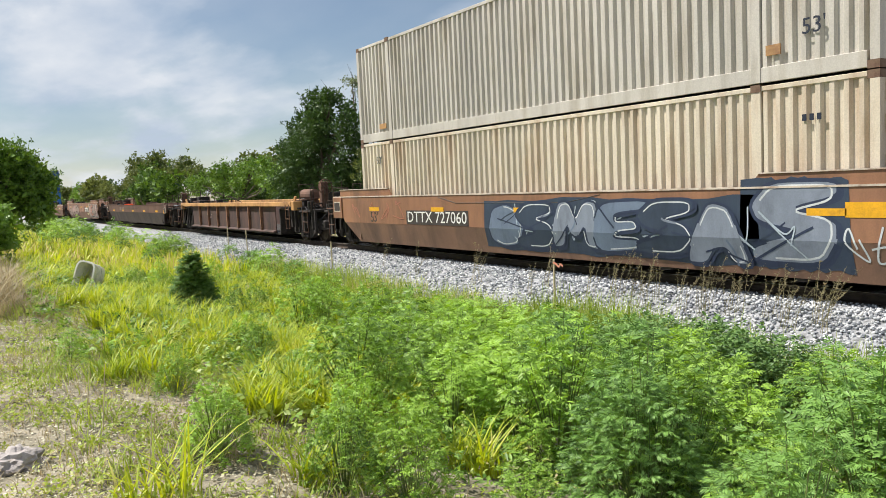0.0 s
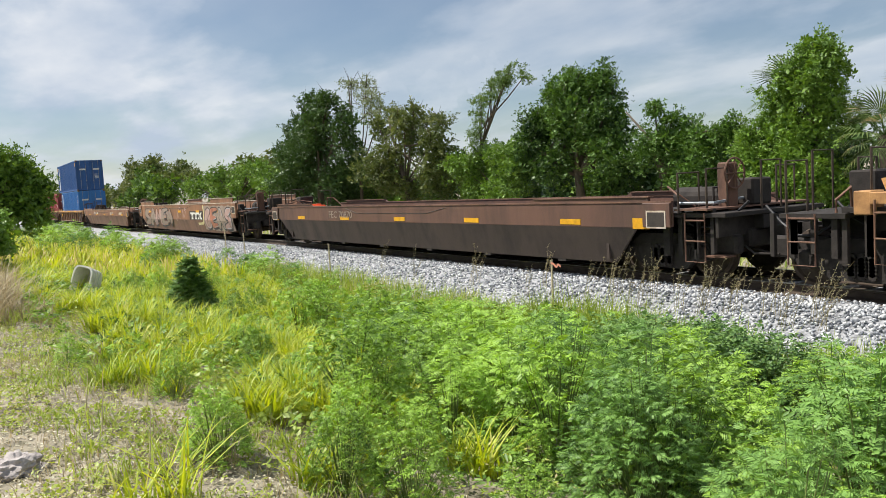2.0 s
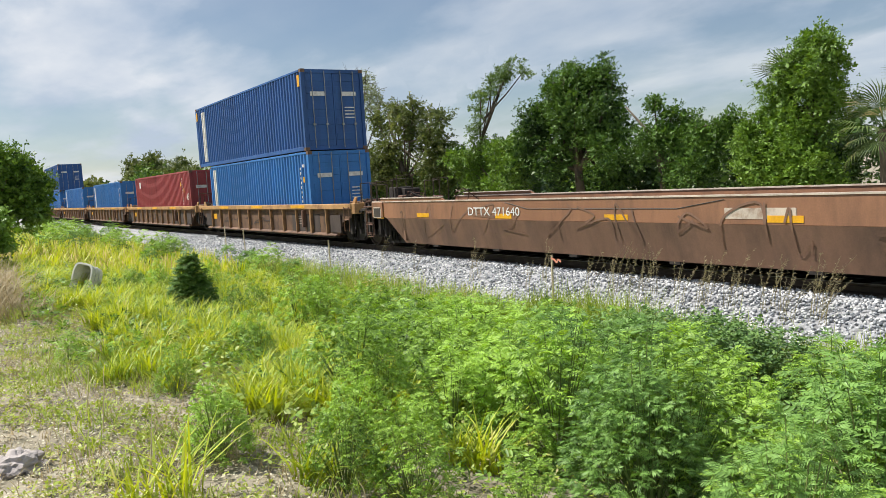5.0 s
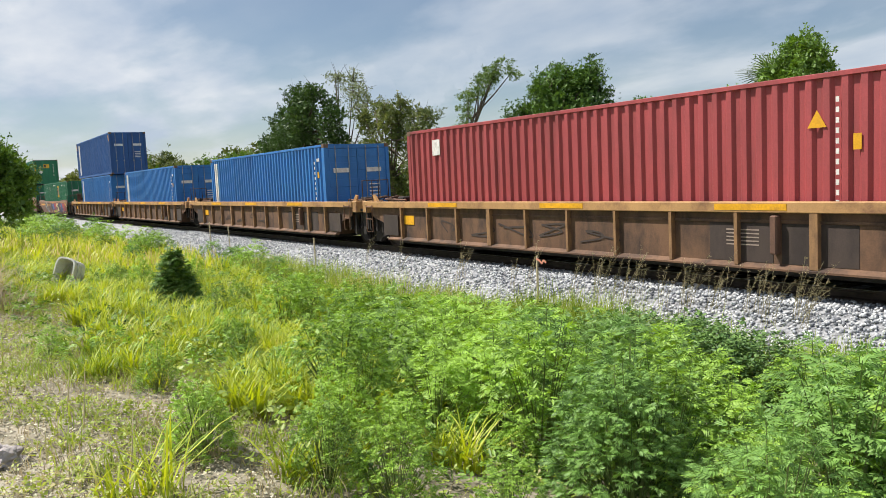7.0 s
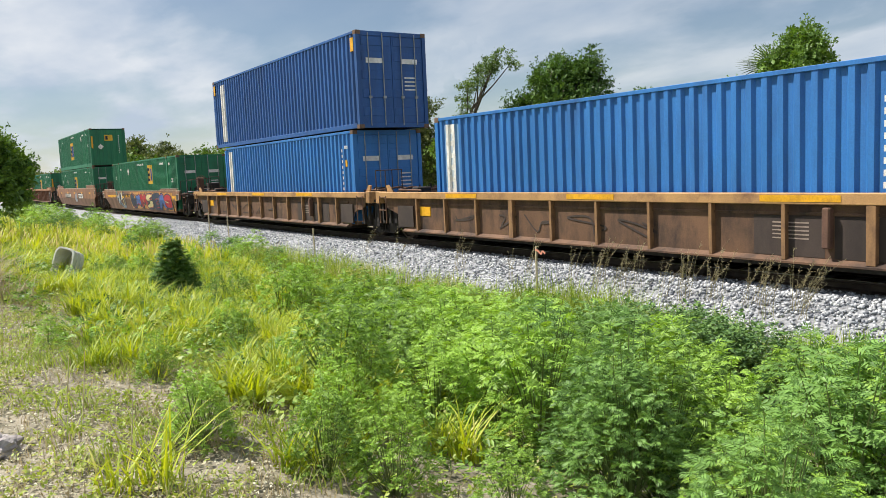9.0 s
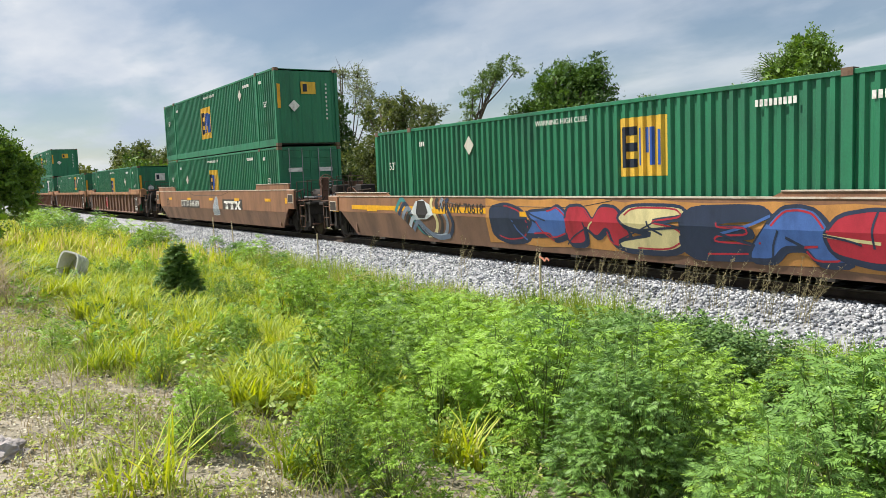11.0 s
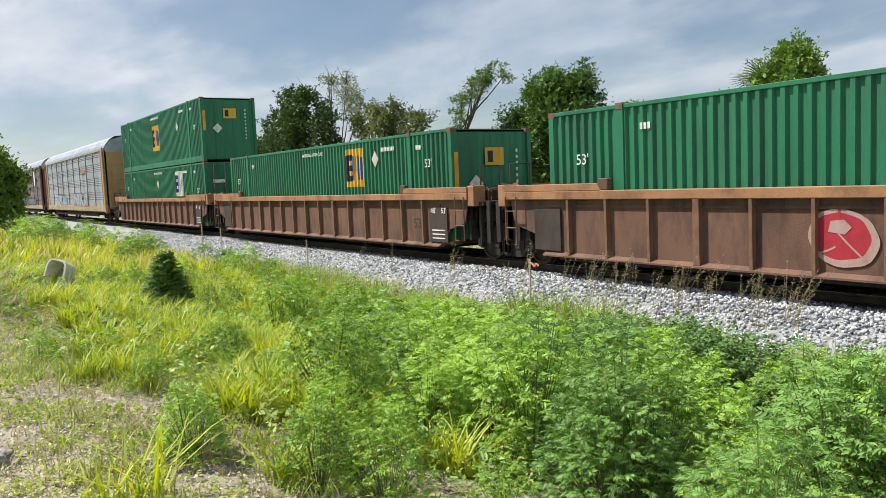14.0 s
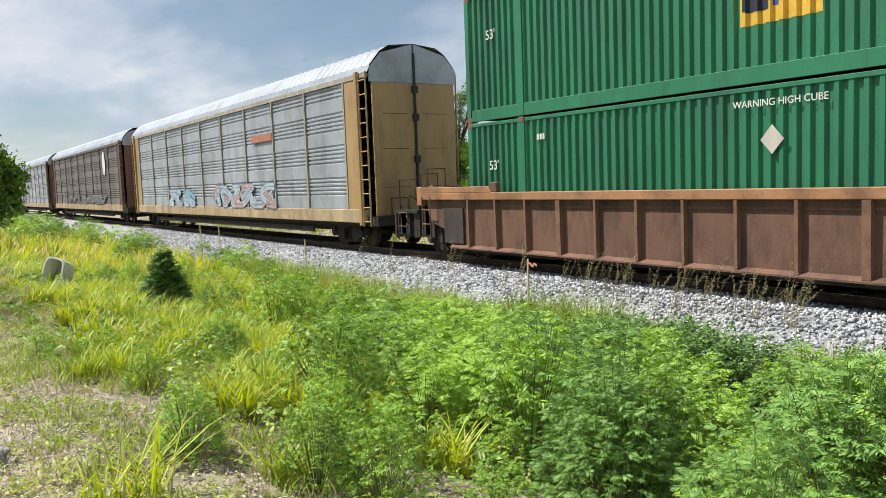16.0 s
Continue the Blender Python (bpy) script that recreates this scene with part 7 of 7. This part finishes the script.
    for k in range(9):
        x = -100.0 - k * 26 + r.uniform(-5, 5)
        cl = [(x + r.uniform(-12, 12), r.uniform(1.5, 4.6), r.uniform(2.0, 3.4)) for _ in range(7)]
        tree("tree", "distant scrubby tree beside the line", cl, 25.0 + r.uniform(0, 8), r.choice(("vine", "olive", "oak")), (x, fz), 0.25, 20, 0.95, seed=200 + k, group="distant trees")
    for k in range(7):
        x = -62.0 - k * 24
        cl = [(x + r.uniform(-8, 8), r.uniform(1.5, 3.6), r.uniform(1.6, 2.6)) for _ in range(7)]
        tree("tree", "scrub tree on the near side of the line", cl, r.uniform(-8, 1) - k * 0.6, "vine", (x, 0.0), 0.2, 40, 0.6, seed=300 + k, group="distant trees")
    # the shrub at the near left
    ob = tree("tree", "leafy green roadside tree beside the tall grass", [(2.15, 3.3, 1.0), (2.75, 2.95, 0.85), (1.2, 3.7, 1.1), (2.2, 2.4, 0.95), (3.0, 2.35, 0.65), (1.6, 1.6, 0.9), (3.25, 2.7, 0.4), (0.5, 2.7, 1.4), (2.5, 3.4, 0.5), (2.7, 1.6, 0.8), (-0.8, 3.4, 1.4), (0.6, 1.3, 1.2)], 0, "vine", (1.4, 0.2), 0.14, 420, 0.22, seed=11)
    ob.matrix_basis = pose(-32.0, 1.4, 0.2, 0, 0, 90)
    ob = tree("tree", "leafy green roadside tree beside the tall grass", [(0.2, 1.6, 0.8), (0.8, 1.2, 0.7), (-0.6, 1.7, 0.9), (-1.2, 1.2, 0.9), (0.3, 0.8, 0.8)], 0, "vine", (0.0, 0.2), 0.07, 330, 0.22, seed=12)
    ob.matrix_basis = pose(-24.5, 0.4, 0.2, 0, 0, 90)
    palm(-17.1, 25.6, fz, 4.7, 1, "cabbage palm with fan fronds behind vines")
    palm(-13.0, 24.0, fz, 3.0, 2, "short cabbage palm with drooping fan fronds")
    palm(-12.1, 25.0, fz, 3.9, 3, "cabbage palm with fan fronds")


# ---- small things ----
def stake(x, y, top, lean, ribbon):
    z0 = ballast_z(y) - 0.1
    t = thing("survey_stake", "thin wooden survey stake with a coloured ribbon beside the ballast" if ribbon else "thin pale wooden survey stake beside the ballast", "stake", "survey stakes", at=(x, y, z0))
    part("post", boxes((-0.014, 0.014, -0.018, 0.018, 0, top - z0)), "stake_wood", t, bevel=0.003)
    if ribbon:
        bm = bmesh.new()
        h = top - z0 - 0.06
        stroke(bm, smooth_path([(0.0, h), (0.08, h - 0.02), (0.16, h - 0.07), (0.2, h - 0.02), (0.28, h - 0.06)], 4), 0.04, lambda z: -0.02, 0.002)
        part("ribbon", bm, "ribbon", t, "faded pink ribbon")
    t.rotation_euler = (radians(lean), radians(lean * 0.7), 0)


def basket():
    t = thing("laundry_basket", "discarded white plastic laundry basket lying on its side", "basket", at=(-18.1, 2.4, 0.36))
    n = 28

    def loop(a, b, z, bm):
        return [bm.verts.new((math.copysign(abs(math.cos(q)) ** 0.5, math.cos(q)) * a, math.copysign(abs(math.sin(q)) ** 0.5, math.sin(q)) * b, z)) for q in (2 * math.pi * k / n for k in range(n))]

    def skin(rings, bm):
        for r0, r1 in zip(rings, rings[1:]):
            for k in range(n):
                bm.faces.new((r0[k], r0[(k + 1) % n], r1[(k + 1) % n], r1[k]))

    bm = bmesh.new()
    rings = [loop(0.36, 0.25, 0.46, bm), loop(0.30, 0.20, 0.02, bm), loop(0.29, 0.19, 0.0, bm)]
    skin(rings, bm)
    bm.faces.new(rings[-1])
    inner = [loop(0.352, 0.242, 0.46, bm), loop(0.29, 0.19, 0.03, bm)]
    skin(inner, bm)
    bm.faces.new(inner[-1])
    part("tub", bm, "plastic", t, smooth=False)
    bm = bmesh.new()
    skin([loop(0.352, 0.242, 0.45, bm), loop(0.39, 0.28, 0.45, bm), loop(0.39, 0.28, 0.49, bm), loop(0.352, 0.242, 0.49, bm), loop(0.3515, 0.2415, 0.45, bm)], bm)
    part("rim", bm, "plastic", t)
    for k in range(n):
        q = 2 * math.pi * k / n
        f = lambda a, b, z: Vector((math.copysign(abs(math.cos(q)) ** 0.5, math.cos(q)) * a, math.copysign(abs(math.sin(q)) ** 0.5, math.sin(q)) * b, z))
        part("slat", tube(bmesh.new(), [f(0.365, 0.255, 0.45), f(0.306, 0.206, 0.04)], 0.009, 4), "plastic", t)
    for z in (0.15, 0.3):
        bm = bmesh.new()
        e = 0.06 * z / 0.46
        skin([loop(0.304 + e, 0.204 + e, z, bm), loop(0.318 + e, 0.218 + e, z, bm), loop(0.318 + e, 0.218 + e, z + 0.02, bm), loop(0.304 + e, 0.204 + e, z + 0.02, bm)], bm)
        part("band", bm, "plastic", t)
    out = Vector((0.66, -0.72, 0.22))
    t.matrix_basis = Matrix.Translation((-18.3, 2.62, 0.24)) @ out.to_track_quat("Z", "Y").to_matrix().to_4x4() @ pose(0, 0, 0, 0, 0, 78) @ Matrix.Scale(0.88, 4)


def lumps():
    rng = np.random.default_rng(4)
    for x, y, s, name, lab in ((-5.5, 0.22, 0.17, "concrete_lump", "pale broken concrete lump half sunk in sand"), (-6.1, -0.1, 0.16, "concrete_lump", "small broken concrete lump in sand")):
        bm = bmesh.new()
        bmesh.ops.create_icosphere(bm, subdivisions=4, radius=s)
        for v in bm.verts:
            q = v.co.normalized()
            k = 1 + 0.5 * noise.noise(q * 1.9 + Vector((x, y, 0))) + 0.22 * noise.noise(q * 5) + 0.1 * noise.noise(q * 13)
            v.co = Vector((q.x * s * k, q.y * s * k, max(q.z * s * k * 0.62, -0.12)))
        ob = part(name, bm, "rock", None, smooth=False)
        ob.location = (x, y, ground_z(x, y) + 0.02)
        tagged(ob, lab, "rubble", "concrete lumps")
    # pale dry reed stubs and lone dead stalks
    t = thing("reed_stub", "short tan dry reed stubs in the grass", "dead plant", at=(-5.0, 1.42, ground_z(-5.0, 1.42)))
    for k in range(6):
        part("stub", tube(bmesh.new(), [(k * 0.02 - 0.05, 0.012 * (k % 3), -0.02), (k * 0.024 - 0.06, 0.012 * (k % 3), 0.12 + 0.02 * (k % 2))], [0.009, 0.006], 5), "stake_wood", t)
    for x, y, h in ((-5.9, 0.8, 0.45), (-6.3, 0.75, 0.35), (-4.9, 0.9, 0.4)):
        t = part("dead_stalk", tube(bmesh.new(), [(0, 0, -0.02), (0.03, 0.02, h * 0.5), (-0.02, 0.05, h)], [0.006, 0.004, 0.002], 5), "stake_wood", None)
        t.location = (x, y, ground_z(x, y))
        tagged(t, "single thin dead grass stalk", "dead plant", "dead stalks")


plant_weeds()
grow_grass()
tall_stalks()
plant_trees()
stake(-21.4, 9.5, 0.38, 1, False)
stake(-11.35, 9.5, 0.42, -2, True)
stake(-31.5, 9.5, 0.62, 0, False)
stake(-29.1, 9.5, 0.52, 2, False)
basket()
lumps()


# ---- movement ----
def travel(t):
    """Metres that the train has gone since the start."""
    return 18.99818 * t - 0.0171437 * t * t - 0.000242504 * t ** 3


def motions():
    for ob, x, z in MOVERS:
        walk(ob, [(t, pose(x + travel(t), TRACK_Y, z)) for t in range(0, 17)])
    for ob, at, phase, deg in SWAY:
        rows = []
        for k in range(33):
            t = k * 0.5
            rows.append((t, pose(*at, deg * 0.4 * math.sin(1.7 * t + phase), 4 + deg * math.sin(2.3 * t + 2 * phase), 0)))
        walk(ob, rows)
    steps_per_second = 30
    for ob, dx in WHEELS:
        rows = []
        for k in range(16 * steps_per_second + 1):
            t = k / steps_per_second
            rows.append((t, Matrix.LocRotScale((dx, 0, 0.457), Euler((0, (travel(t) / 0.457) % (2 * math.pi), 0)), None)))
        walk(ob, rows)


motions()
